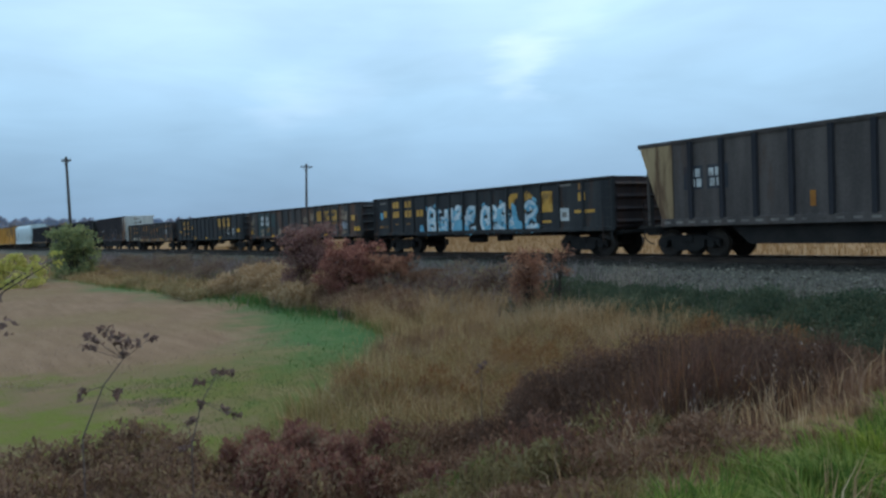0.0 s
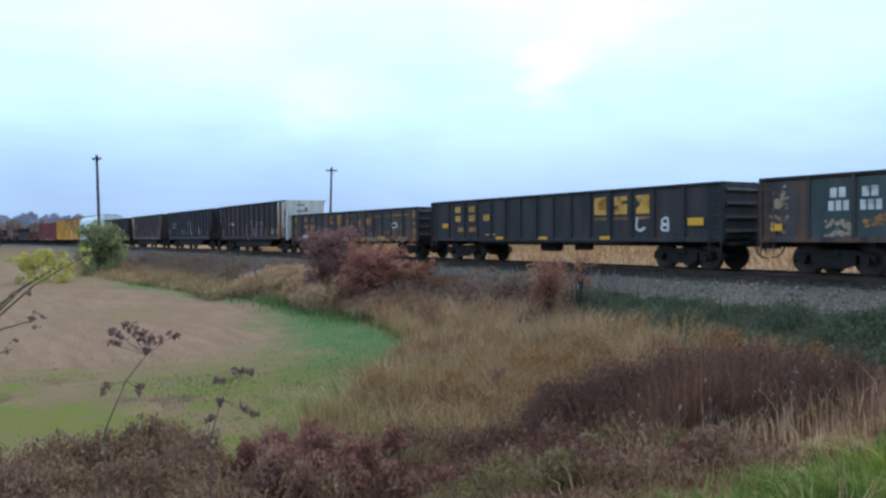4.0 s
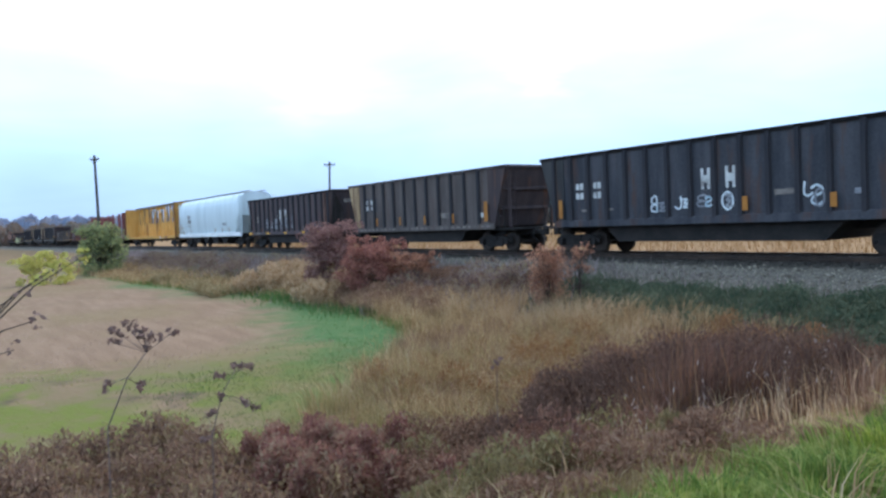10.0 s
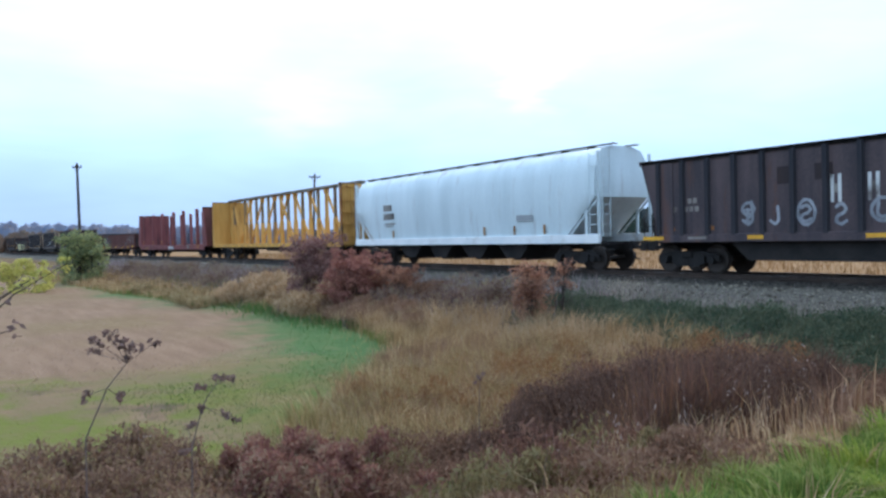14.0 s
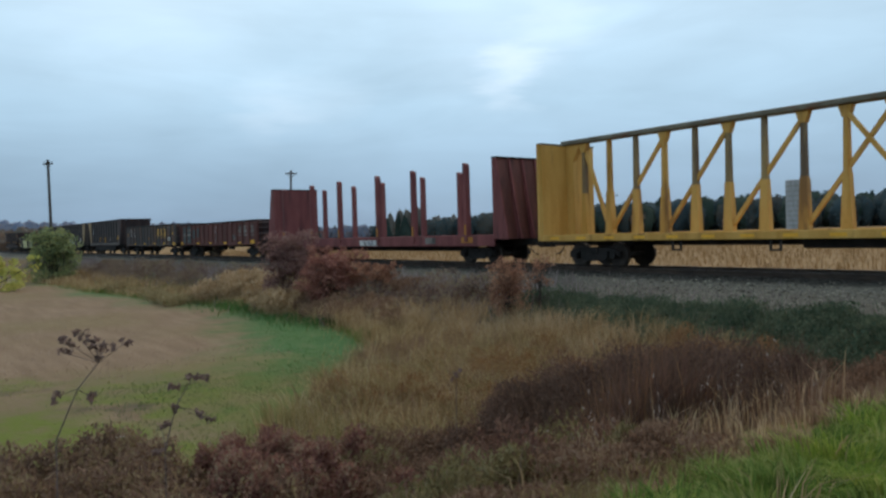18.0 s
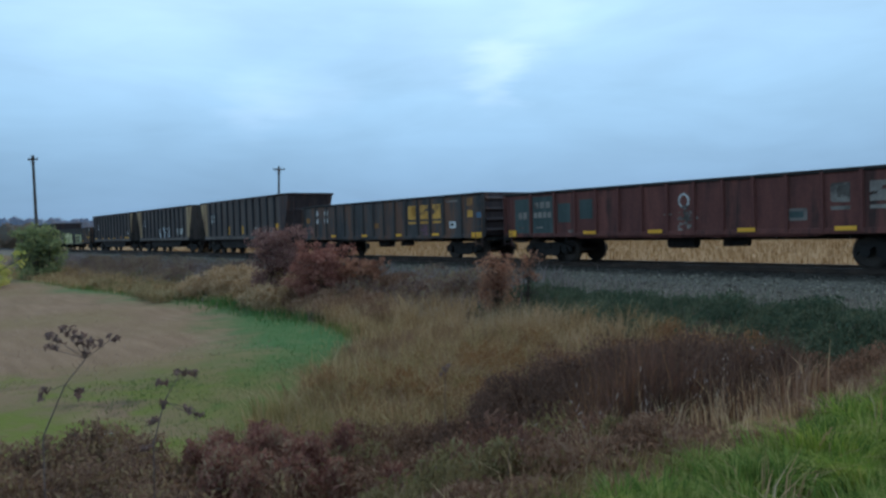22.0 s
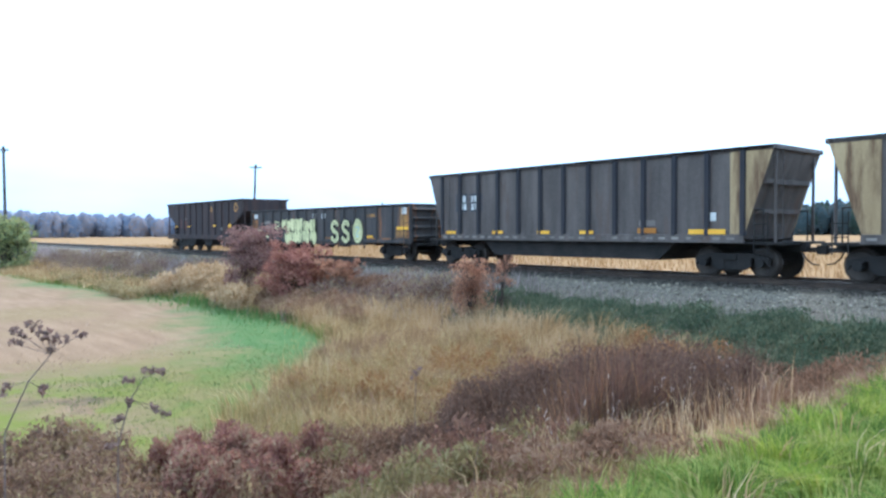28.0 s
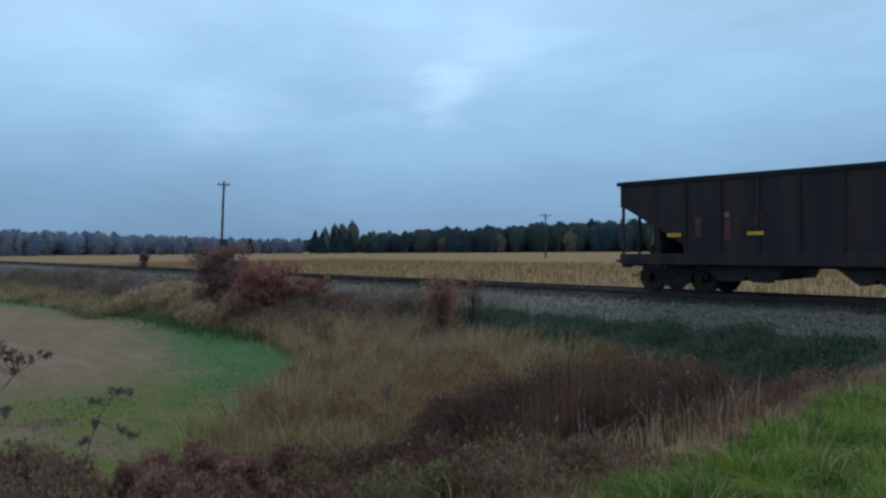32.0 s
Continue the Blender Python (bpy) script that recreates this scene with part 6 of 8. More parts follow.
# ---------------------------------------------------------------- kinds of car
def coal_gondola(half, top, paint, end_paint, label, panels=13, front_paint=None, slope=0.95, dashes=False, tapered=False, stakes="stake_shade"):
    """A bathtub coal gondola: long sides that lean in at the ends, a tub hung between the trucks."""
    car = car_root("coal_gondola", label)
    Y, low = 1.48, 1.16
    front_paint = front_paint or end_paint
    body = M[paint]
    lo = half - slope
    for s in (-1, 1):
        bm = bmesh.new()
        prism(bm, [(-half + 0.02, top), (half - 0.02, top), (lo, low), (-lo, low)], "y", s * Y, s * (Y - 0.05))
        part("side_sheet", bm, body, car)
        bm = bmesh.new()
        box(bm, -half, half, s * Y - 0.04, s * Y + 0.08 * s + 0.04, top - 0.13, top + 0.0, 0.02)
        part("top_chord", bm, M["under"] if paint != "greybrown" else body, car)
        bm = bmesh.new()
        box(bm, -lo - 0.05, lo + 0.05, s * Y - 0.02, s * (Y + 0.1), low - 0.12, low + 0.14, 0.015)
        part("side_sill", bm, body, car)
    n = panels
    # the ribs' shade is put into their darker paint
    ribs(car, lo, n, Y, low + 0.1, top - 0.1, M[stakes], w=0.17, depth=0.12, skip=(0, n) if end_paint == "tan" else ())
    for s, plate_paint in ((1, front_paint), (-1, end_paint)):
        ep = "greybrown" if plate_paint == "tan" else plate_paint
        if tapered:
            # the end narrows downwards to a chute; wing sheets run back from it to the sides
            mid, yb = low + 0.52 * (top - low), 0.8
            bm = bmesh.new()
            prism(bm, [(-Y + 0.02, top), (Y - 0.02, top), (yb, mid), (yb, low), (-yb, low), (-yb, mid)], "x", s * (half - 0.1), s * (half - 0.03))
            part("end_sheet", bm, M[ep], car)
            for y in (-1, 1):
                bm = bmesh.new()
                a0, a1, a2, a3 = (bm.verts.new(p) for p in ((s * (half - 0.06), y * (Y - 0.03), top), (s * (half - 0.06), y * yb, mid), (s * (half - 0.06), y * yb, low), (s * (lo - 0.03), y * (Y - 0.03), low)))
                bm.faces.new((a0, a1, a3))
                bm.faces.new((a1, a2, a3))
                part("wing_sheet", bm, M["under"], car)
                bm = bmesh.new()
                tube(bm, (s * (half - 0.02), y * yb, low - 0.12), (s * (half - 0.02), y * yb, mid), 0.06, 0.05, 6)
                part("end_post", bm, M[ep], car)
        else:
            bm = bmesh.new()
            prism(bm, [(s * half, top), (s * (half - 0.07), top), (s * (lo - 0.07), low), (s * lo, low)], "y", -Y + 0.02, Y - 0.02)
            part("end_sheet", bm, M[ep], car)
            for f in (0.3, 0.62):
                z = low + (top - low) * f
                x = lo + slope * f
                bm = bmesh.new()
                box(bm, s * x - 0.05, s * x + 0.08, -Y + 0.1, Y - 0.1, z - 0.07, z + 0.07, 0.01)
                part("end_rib", bm, M[ep], car)
        bm = bmesh.new()
        box(bm, s * half - 0.06, s * half + 0.06, -Y - 0.05, Y + 0.05, top - 0.14, top + 0.004, 0.02)
        part("end_chord", bm, M[ep], car)
        for y in (-1, 1):
            bm = bmesh.new()
            prism(bm, [(s * (half - 0.01), top - 0.08), (s * (half - 1.3), top - 0.08), (s * (half - 1.3), low), (s * (lo + 0.0), low)], "y", y * (Y + 0.004), y * (Y + 0.03))
            part("corner_plate", bm, M[plate_paint], car)
            if not tapered:
                bm = bmesh.new()
                tube(bm, (s * (half - 0.1), y * 1.2, low - 0.1), (s * (half - 0.1), y * 1.2, top - 0.2), 0.045, 0.045, 6)
                part("end_post", bm, M[ep], car)
        for y in (-1.4, 1.4):
            bm = bmesh.new()
            tube(bm, (s * (half - 0.9), y, low), (s * (half - 0.9), y, 2.0), 0.022, 0.022, 5)
            tube(bm, (s * (half - 0.9), y, 2.0), (s * (half - 0.35), y, 2.0), 0.022, 0.022, 5)
            tube(bm, (s * (half - 0.35), y, 2.0), (s * (half - 0.35), y, low - 0.1), 0.022, 0.022, 5)
            part("hand_rail", bm, M["under"], car)
        bm = bmesh.new()
        box(bm, s * (lo - 0.2), s * (half + 0.2), -1.35, 1.35, low - 0.16, low - 0.08)
        part("end_platform", bm, M["under"], car)
        ladder(car, s * (half + 0.02), -1.2 * s, low - 0.1, top - 0.1, M[ep], "y")
        ladder(car, s * (half - 0.35), -1.55, 0.75, 1.9, M["under"], "x", 0.4)
    brake_wheel(car, -half - 0.12, 0.55, 2.5, M["under"])
    xa = half - 3.1
    bm = bmesh.new()
    prism(bm, [(-xa, low), (xa, low), (xa - 0.75, 0.47), (-xa + 0.75, 0.47)], "y", -1.3, 1.3)
    part("tub", bm, M["under"], car, "sooty tub hung between the trucks")
    bm = bmesh.new()
    box(bm, -lo, lo, -Y + 0.05, Y - 0.05, low, low + 0.1)
    part("floor", bm, M["under"], car)
    running_gear(car, half, 1.5)
    if dashes:
        k = 0
        while -lo + 0.1 + k * 0.46 < lo - 0.3:
            x = -lo + 0.1 + k * 0.46
            marks(car, Y + 0.1, [(x, x + 0.24, low - 0.02, low + 0.05, "letter_dim")], "reflector")
            k += 1
    return car


def gondola(half, top, paint, end_paint, label, stake_paint=None, rods=False, low=1.02, belly=0.12):
    """A mill gondola: straight sides with stakes, ribbed ends."""
    car = car_root("gondola", label)
    Y = 1.47
    for s in (-1, 1):
        bm = bmesh.new()
        prism(bm, [(-half, top), (half, top), (half, low), (half - 3.4, low), (half - 3.9, low - belly), (-half + 3.9, low - belly), (-half + 3.4, low), (-half, low)], "y", s * Y, s * (Y - 0.05))
        part("side_sheet", bm, M[paint], car)
        bm = bmesh.new()
        box(bm, -half - 0.03, half + 0.03, s * Y - 0.05, s * Y + 0.05 + 0.06 * s, top - 0.1, top + 0.01, 0.02)
        part("top_chord", bm, M["under"], car)
        bm = bmesh.new()
        box(bm, -half, half, s * Y - 0.03, s * (Y + 0.07), low - 0.06, low + 0.1, 0.012)
        part("side_sill", bm, M[stake_paint or paint], car)
    # wide panels at the ends, narrow ones between
    inner = half - 3.75
    spots = [-half + 0.05, -half + 1.5, -half + 2.75] + [-inner + 2 * inner * k / 9 for k in range(10)] + [half - 2.75, half - 1.5, half - 0.05]
    ribs(car, half, 0, Y, low, top - 0.06, M[stake_paint or paint], w=0.12, depth=0.09, at=spots)
    for s in (-1, 1):
        bm = bmesh.new()
        box(bm, s * (half - 0.06), s * half, -Y, Y, low, top)
        part("end_sheet", bm, M[end_paint], car)
        for k in range(4):
            z = low + 0.25 + k * (top - low - 0.35) / 3.4
            bm = bmesh.new()
            prism(bm, [(s * half, z - 0.1), (s * (half + 0.11), z), (s * half, z + 0.1)], "y", -Y + 0.03, Y - 0.03)
            part("end_rib", bm, M[end_paint], car)
        ladder(car, s * (half - 0.28), -1.585, 0.6, top - 0.15, M[stake_paint or paint], "x")
        ladder(car, s * (half + 0.13), 1.2 * s, 0.6, top - 0.15, M[end_paint], "y")
        bm = bmesh.new()
        box(bm, s * (half - 0.2), s * (half + 0.22), -1.3, 1.3, low - 0.16, low - 0.06)
        part("end_platform", bm, M["under"], car)
    brake_wheel(car, -half - 0.2, 0.6, 2.0, M["under"])
    bm = bmesh.new()
    box(bm, -half, half, -Y + 0.04, Y - 0.04, low, low + 0.08)
    part("floor", bm, M["under"], car)
    running_gear(car, half, 1.95, 0.3)
    # brake gear between the trucks
    bm = bmesh.new()
    tube(bm, (-0.9, -0.75, 0.72), (0.1, -0.75, 0.72), 0.19, 0.19, 10)
    part("air_tank", bm, M["under"], car)
    bm = bmesh.new()
    tube(bm, (1.4, -0.8, 0.74), (1.9, -0.8, 0.74), 0.14, 0.14, 10)
    box(bm, 1.1, 1.35, -0.9, -0.65, 0.6, 0.9)
    part("brake_cylinder", bm, M["under"], car)
    for x in range(-5, 6, 2):
        bm = bmesh.new()
        box(bm, x - 0.05, x + 0.05, -1.35, 1.35, low - 0.2, low)
        part("cross_bearer", bm, M["under"], car)
    if rods:
        bm = bmesh.new()
        tube(bm, (-half + 3.2, -1.3, 0.78), (half - 3.2, -1.3, 0.78), 0.02, 0.02, 5)
        for x in (-3.6, -1.0, 1.6, 4.0):
            box(bm, x - 0.03, x + 0.03, -1.33, -1.27, 0.55 if x > 1 else 0.78, low)
        part("brake_rod", bm, M["under"], car)
    return car


def covered_hopper(half, top, label):
    car = car_root("covered_hopper", label)
    Y = 1.5
    low = 1.25
    prof = [(-1.42, low), (-1.5, 2.0), (-1.53, 2.8), (-1.5, 3.5), (-1.38, 3.95), (-1.1, 4.28), (-0.55, 4.42), (0.55, 4.42), (1.1, 4.28), (1.38, 3.95), (1.5, 3.5), (1.53, 2.8), (1.5, 2.0), (1.42, low)]
    prof = [(y, low + (z - low) * (top - 0.1 - low) / (4.42 - low)) for y, z in prof]
    xs = [-half + 0.25, half - 0.25]
    # side shell, cut back below by the end slopes
    bm = bmesh.new()
    stations = np.linspace(xs[0], xs[1], 34)
    rings = []
    for x in stations:
        ring = []
        for y, z in prof:
            cut = max(0.0, abs(x) - (half - 1.9)) / 1.65
            zz = max(z, low + (2.75 - low) * max(0.0, cut))
            ring.append(bm.verts.new((x, y, zz)))
        rings.append(ring)
    caps = [[v.co.copy() for v in r] for r in (rings[0], rings[-1])]
    for r0, r1 in zip(rings, rings[1:]):
        for i in range(len(prof) - 1):
            bm.faces.new((r0[i], r0[i + 1], r1[i + 1], r1[i]))
    part("hopper_shell", bm, M["pale"], car, smooth=True)
    for k in (0, -1):
        bm = bmesh.new()
        bm.faces.new([bm.verts.new(p) for p in caps[k]])
        part("end_sheet", bm, M["pale"], car)
    for s in (-1, 1):
        bm = bmesh.new()
        prism(bm, [(s * (half - 0.25), 2.75), (s * (half - 0.3), 2.85), (s * (half - 2.0), low + 0.1), (s * (half - 1.9), low)], "y", -1.4, 1.4)
        part("slope_sheet", bm, M["pale"], car)
        bm = bmesh.new()
        box(bm, -half + 0.05, half - 0.05, s * 1.42, s * 1.56, low - 0.22, low + 0.12, 0.015)
        part("side_sill", bm, M["white_sill"], car, "clean white side sill")
        for x in (-half + 0.12, -half + 0.75, half - 0.75, half - 0.12):
            bm = bmesh.new()
            box(bm, x - 0.05, x + 0.05, s * 1.4, s * 1.48, low, 3.1 if abs(x) < half - 0.5 else top - 0.35)
            part("end_post", bm, M["pale"], car)
        for e in (-1, 1):
            bm = bmesh.new()
            tube(bm, (e * (half - 1.6), s * 1.44, low + 0.1), (e * (half - 0.15), s * 1.44, 2.7), 0.04, 0.04, 6)
            part("end_brace", bm, M["pale"], car)
    for s in (-1, 1):
        ladder(car, s * (half + 0.02), -1.2, low, top - 0.25, M["pale"], "y")
        ladder(car, s * (half - 0.3), -1.52, low, top - 0.4, M["pale"], "x")
        bm = bmesh.new()
        box(bm, s * (half - 0.3), s * (half + 0.2), -1.4, 1.4, low - 0.25, low - 0.17)
        part("end_platform", bm, M["under"], car)
    # roof walk, hatches
    bm = bmesh.new()
    for y in (-0.62, 0.62):
        box(bm, -half, half, y - 0.15, y + 0.15, top - 0.055, top - 0.03)
    for x in np.arange(-half + 0.4, half, 1.4):
        box(bm, x - 0.03, x + 0.03, -0.8, 0.8, top - 0.14, top - 0.05)
    part("roof_walk", bm, M["beam_top"], car, "grey grated roof walk")
    for k in range(8):
        bm = bmesh.new()
        x = -half + 2.0 + k * (2 * half - 4.0) / 7
        box(bm, x - 0.75, x + 0.75, -0.42, 0.42, top - 0.2, top - 0.02, 0.04)
        part("hatch_cover", bm, M["pale"], car)
    for x in (-4.0, -1.35, 1.35, 4.0):
        bm = bmesh.new()
        prism(bm, [(x - 1.25, low), (x + 1.25, low), (x + 0.42, 0.42), (x - 0.42, 0.42)], "y", -1.2, 1.2)
        part("discharge_hopper", bm, M["under"], car)
        bm = bmesh.new()
        box(bm, x - 0.45, x + 0.45, -0.8, 0.8, 0.33, 0.43)
        part("outlet_gate", bm, M["under"], car)
    brake_wheel(car, -half - 0.15, 0.6, 2.4, M["pale"])
    running_gear(car, half, 1.7, 0.35)
    letters(car, 1.54, -half + 3.2, 2.82, 0.34, 4, "letter_dim", seed=3)
    letters(car, 1.54, -half + 3.2, 2.38, 0.34, 5, "letter_dim", seed=4)
    marks(car, 1.535, [(-half + 3.3, -half + 4.3, 2.12, 2.18, "letter_dim"), (-half + 3.3, -half + 4.1, 2.0, 2.05, "letter_dim"), (half - 4.6, half - 3.6, 1.98, 2.22, "silo")])
    for x in (-5.2, 2.4, 4.4, 6.2):
        marks(car, 1.515, [(x, x + 0.12, 1.42, 1.8, "letter_rust")])
    return car


def centerbeam(half, top, label):
    car = car_root("centerbeam_flatcar", label)
    Y = M["beam_yellow"]
    for s in (-1, 1):
        bm = bmesh.new()
        box(bm, -half, half, s * 1.42, s * 1.5, 0.98, 1.22, 0.012)
        part("side_sill", bm, Y, car)
        bm = bmesh.new()
        box(bm, s * (half - 0.2), s * half, -1.5, 1.5, 1.1, top - 0.12, 0.02)
        part("bulkhead", bm, Y, car)
        for y in (-1.5, -0.5, 0.5, 1.5):
            bm = bmesh.new()
            box(bm, s * half - 0.02, s * half + 0.12, y - 0.05, y + 0.05, 1.0, top - 0.1, 0.01)
            part("bulkhead_post", bm, M["orange_rust"] if s > 0 else Y, car)
        for z in (1.6, 2.3, 3.0, 3.7, top - 0.3):
            bm = bmesh.new()
            box(bm, s * half - 0.02, s * half + 0.1, -1.5, 1.5, z - 0.05, z + 0.05, 0.01)
            part("bulkhead_rib", bm, Y, car)
        ladder(car, s * (half + 0.14), -1.1 * s, 0.9, top - 0.2, Y, "y")
        bm = bmesh.new()
        box(bm, s * (half - 0.22), s * (half + 0.04), -1.52, 1.52, top - 0.12, top - 0.06, 0.01)
        part("bulkhead_cap", bm, M["beam_top"], car, "grimy grey cap of the bulkhead")
        bm = bmesh.new()
        prism(bm, [(s * (half - 0.2), 1.14), (s * (half - 0.62), 1.14), (s * (half - 0.55), top - 0.75), (s * (half - 0.95), top - 0.1), (s * (half - 0.2), top - 0.1)], "y", -0.12, 0.12)
        part("end_web", bm, Y, car)
    for k in range(14):
        bm = bmesh.new()
        x = -half + (k + 0.5) * 2 * half / 14
        box(bm, x - 0.75, x + 0.75, -1.42, 1.42, 1.08, 1.15)
        part("deck_plate", bm, Y, car)
    bm = bmesh.new()
    box(bm, -half, half, -0.22, 0.22, top - 0.1, top + 0.08, 0.03)
    part("top_beam", bm, M["beam_top"], car, "grimy grey top beam")
    xs = [-10.4 + 1.22 * k for k in range(18)]
    for k, x in enumerate(xs):
        bm = bmesh.new()
        prism(bm, [(x - 0.17, 1.14), (x + 0.17, 1.14), (x + 0.11, 2.4), (x + 0.09, 2.8), (x - 0.09, 2.8), (x - 0.11, 2.4)], "y", -0.13, 0.13)
        up = part("upright", bm, Y, car)
        bm = bmesh.new()
        prism(bm, [(x - 0.09, 2.8), (x + 0.09, 2.8), (x + 0.065, top - 0.1), (x - 0.065, top - 0.1)], "y", -0.09, 0.09)
        part("upper_part", bm, Y if k in (1, 3, 8, 10, 12, 14, 16) else M["beam_grey"], up, "" if k in (1, 3, 8, 10, 12, 14, 16) else "grey-brown upper part")
        if k in (1, 3, 8, 10, 12, 14, 16):
            bm = bmesh.new()
            box(bm, x + 0.03, x + 0.065, -0.145, -0.085, 1.3, top - 0.12)
            part("flange", bm, Y, up)
    # braces over two bays each, crossing in the middle
    for k0, z0, k1, z1 in ((1, 0, 0, 1), (1, 0, 3, 1), (3, 0, 5, 1), (5, 0, 7, 1), (7, 0, 9, 1), (8, 1, 10, 0), (10, 1, 12, 0), (12, 1, 14, 0), (14, 1, 16, 0), (16, 0, 17, 1)):
        p, q = (xs[k0], top - 0.26 if z0 else 1.25), (xs[k1], top - 0.26 if z1 else 1.25)
        bm = bmesh.new()
        d = Vector((q[0] - p[0], q[1] - p[1])).normalized() * 0.06
        side = 0.07 if (k0, k1) == (8, 10) else 0.0
        prism(bm, [(p[0] - d.y, p[1] + d.x), (q[0] - d.y, q[1] + d.x), (q[0] + d.y, q[1] - d.x), (p[0] + d.y, p[1] - d.x)], "y", -0.06 - side, 0.06 - side)
        part("brace", bm, Y, car)
        bm = bmesh.new()
        w = p if z0 else q
        prism(bm, [(w[0] - 0.2, top - 0.11), (w[0] + 0.2, top - 0.11), (w[0] + 0.09, top - 0.45), (w[0] - 0.09, top - 0.45)], "y", -0.12, 0.12)
        part("gusset", bm, Y, car)
    for x in (-half + 6, -half + 9.3, half - 9.3, half - 6, half - 3.9):
        bm = bmesh.new()
        box(bm, x - 0.03, x + 0.03, -1.45, -1.39, 0.66, 1.0)
        box(bm, x + 0.27, x + 0.33, -1.45, -1.39, 0.66, 1.0)
        box(bm, x - 0.03, x + 0.33, -1.45, -1.39, 0.64, 0.69)
        part("step", bm, M["under"], car)
    bm = bmesh.new()
    box(bm, -1.5, 1.3, -0.9, 0.9, 0.7, 1.0, 0.03)
    tube(bm, (1.5, -0.8, 0.85), (2.6, -0.8, 0.85), 0.17, 0.17, 10)
    part("brake_gear", bm, M["under"], car)
    running_gear(car, half, 2.35, 0.4)
    for x in np.arange(-half + 0.6, half - 0.5, 1.3):
        marks(car, 1.5, [(float(x), float(x) + 0.45, 1.04, 1.14, "yellow")], "reflector")
    marks(car, 1.5, [(half - 4.2, half - 3.4, 1.02, 1.2, "oxide"), (half - 6.6, half - 6.1, 0.95, 1.24, "dirty_white")])
    return car


def bulkhead_flat(half, top, label):
    car = car_root("bulkhead_flatcar", label)
    red = M["oxide"]
    for s in (-1, 1):
        bm = bmesh.new()
        box(bm, -half + 0.1, half - 0.1, s * 1.4, s * 1.5, 0.8, 1.27, 0.015)
        part("side_sill", bm, red, car)
        # bulkheads: inner face upright, buttress leaning outwards at the foot
        def f(k):
            return half - 0.03 + k if s > 0 else -half + 0.42 - k
        foot, head = (0.85, 0.16) if s > 0 else (1.05, 0.42)
        for y in (-1.5, -0.75, 0.0, 0.75, 1.5):
            bm = bmesh.new()
            prism(bm, [(f(0.0), 1.1), (f(foot), 1.1), (f(head), top), (f(0.0), top)], "y", y - 0.05, y + 0.05)
            part("buttress", bm, red, car)
        bm = bmesh.new()
        box(bm, min(f(-0.06), f(0.02)), max(f(-0.06), f(0.02)), -1.55, 1.55, 1.1, top, 0.01)
        part("bulkhead", bm, red, car)
        # maroon instead of oxide red paints in the shadow between the buttresses
        bm = bmesh.new()
        prism(bm, [(f(foot - 0.24), 1.1), (f(foot - 0.3), 1.1), (f(0.04), top - 0.05), (f(0.1), top - 0.05)], "y", -1.5, 1.5)
        part("outer_sheet", bm, M["maroon"], car, "recessed sheet between the buttresses, their shadow put in its darker paint")
        bm = bmesh.new()
        box(bm, min(f(-0.08), f(head + 0.03)), max(f(-0.08), f(head + 0.03)), -1.56, 1.56, top - 0.05, top + 0.01, 0.01)
        part("bulkhead_cap", bm, M["under"], car)
    bm = bmesh.new()
    box(bm, -half, half, -1.4, 1.4, 1.1, 1.2)
    part("deck", bm, M["maroon"], car)
    for x in (-9.2, -5.42, -2.15, 1.84, 5.03, 9.04):
        for s in (-1, 1):
            bm = bmesh.new()
            h = top - 0.1
            prism(bm, [(x - 0.1, 1.0), (x + 0.1, 1.0), (x + 0.09, h - 0.14), (x + 0.04, h - 0.03), (x - 0.06, h + 0.02), (x - 0.09, h - 0.02)], "y", s * 1.3, s * 1.56)
            st = part("stake", bm, red, car)
            bm = bmesh.new()
            if s < 0:
                box(bm, x - 0.07, x + 0.07, -1.568, -1.555, 1.3, 1.74)
                part("reflector", bm, M["amber"], st, "amber band at the foot of the stake")
    bm = bmesh.new()
    box(bm, -half + 3.4, half - 3.4, -0.5, 0.5, 0.55, 1.0, 0.03)
    part("deep_sill", bm, M["under"], car)
    running_gear(car, half, 1.75, 0.85)
    marks(car, 1.5, [(0.0, 1.65, 0.84, 1.12, "letter_white"), (half - 5.0, half - 4.2, 0.9, 1.2, "letter_dim"), (half - 2.3, half - 1.5, 0.95, 1.2, "amber"), (-half + 0.2, -half + 0.55, 0.95, 1.2, "amber"), (-half + 2.0, -half + 3.3, 0.86, 1.0, "letter_rust")])
    letters(car, 1.504, 0.85, 0.87, 0.22, 2, "spray_grey", pitch=1.3, seed=2)
    return car


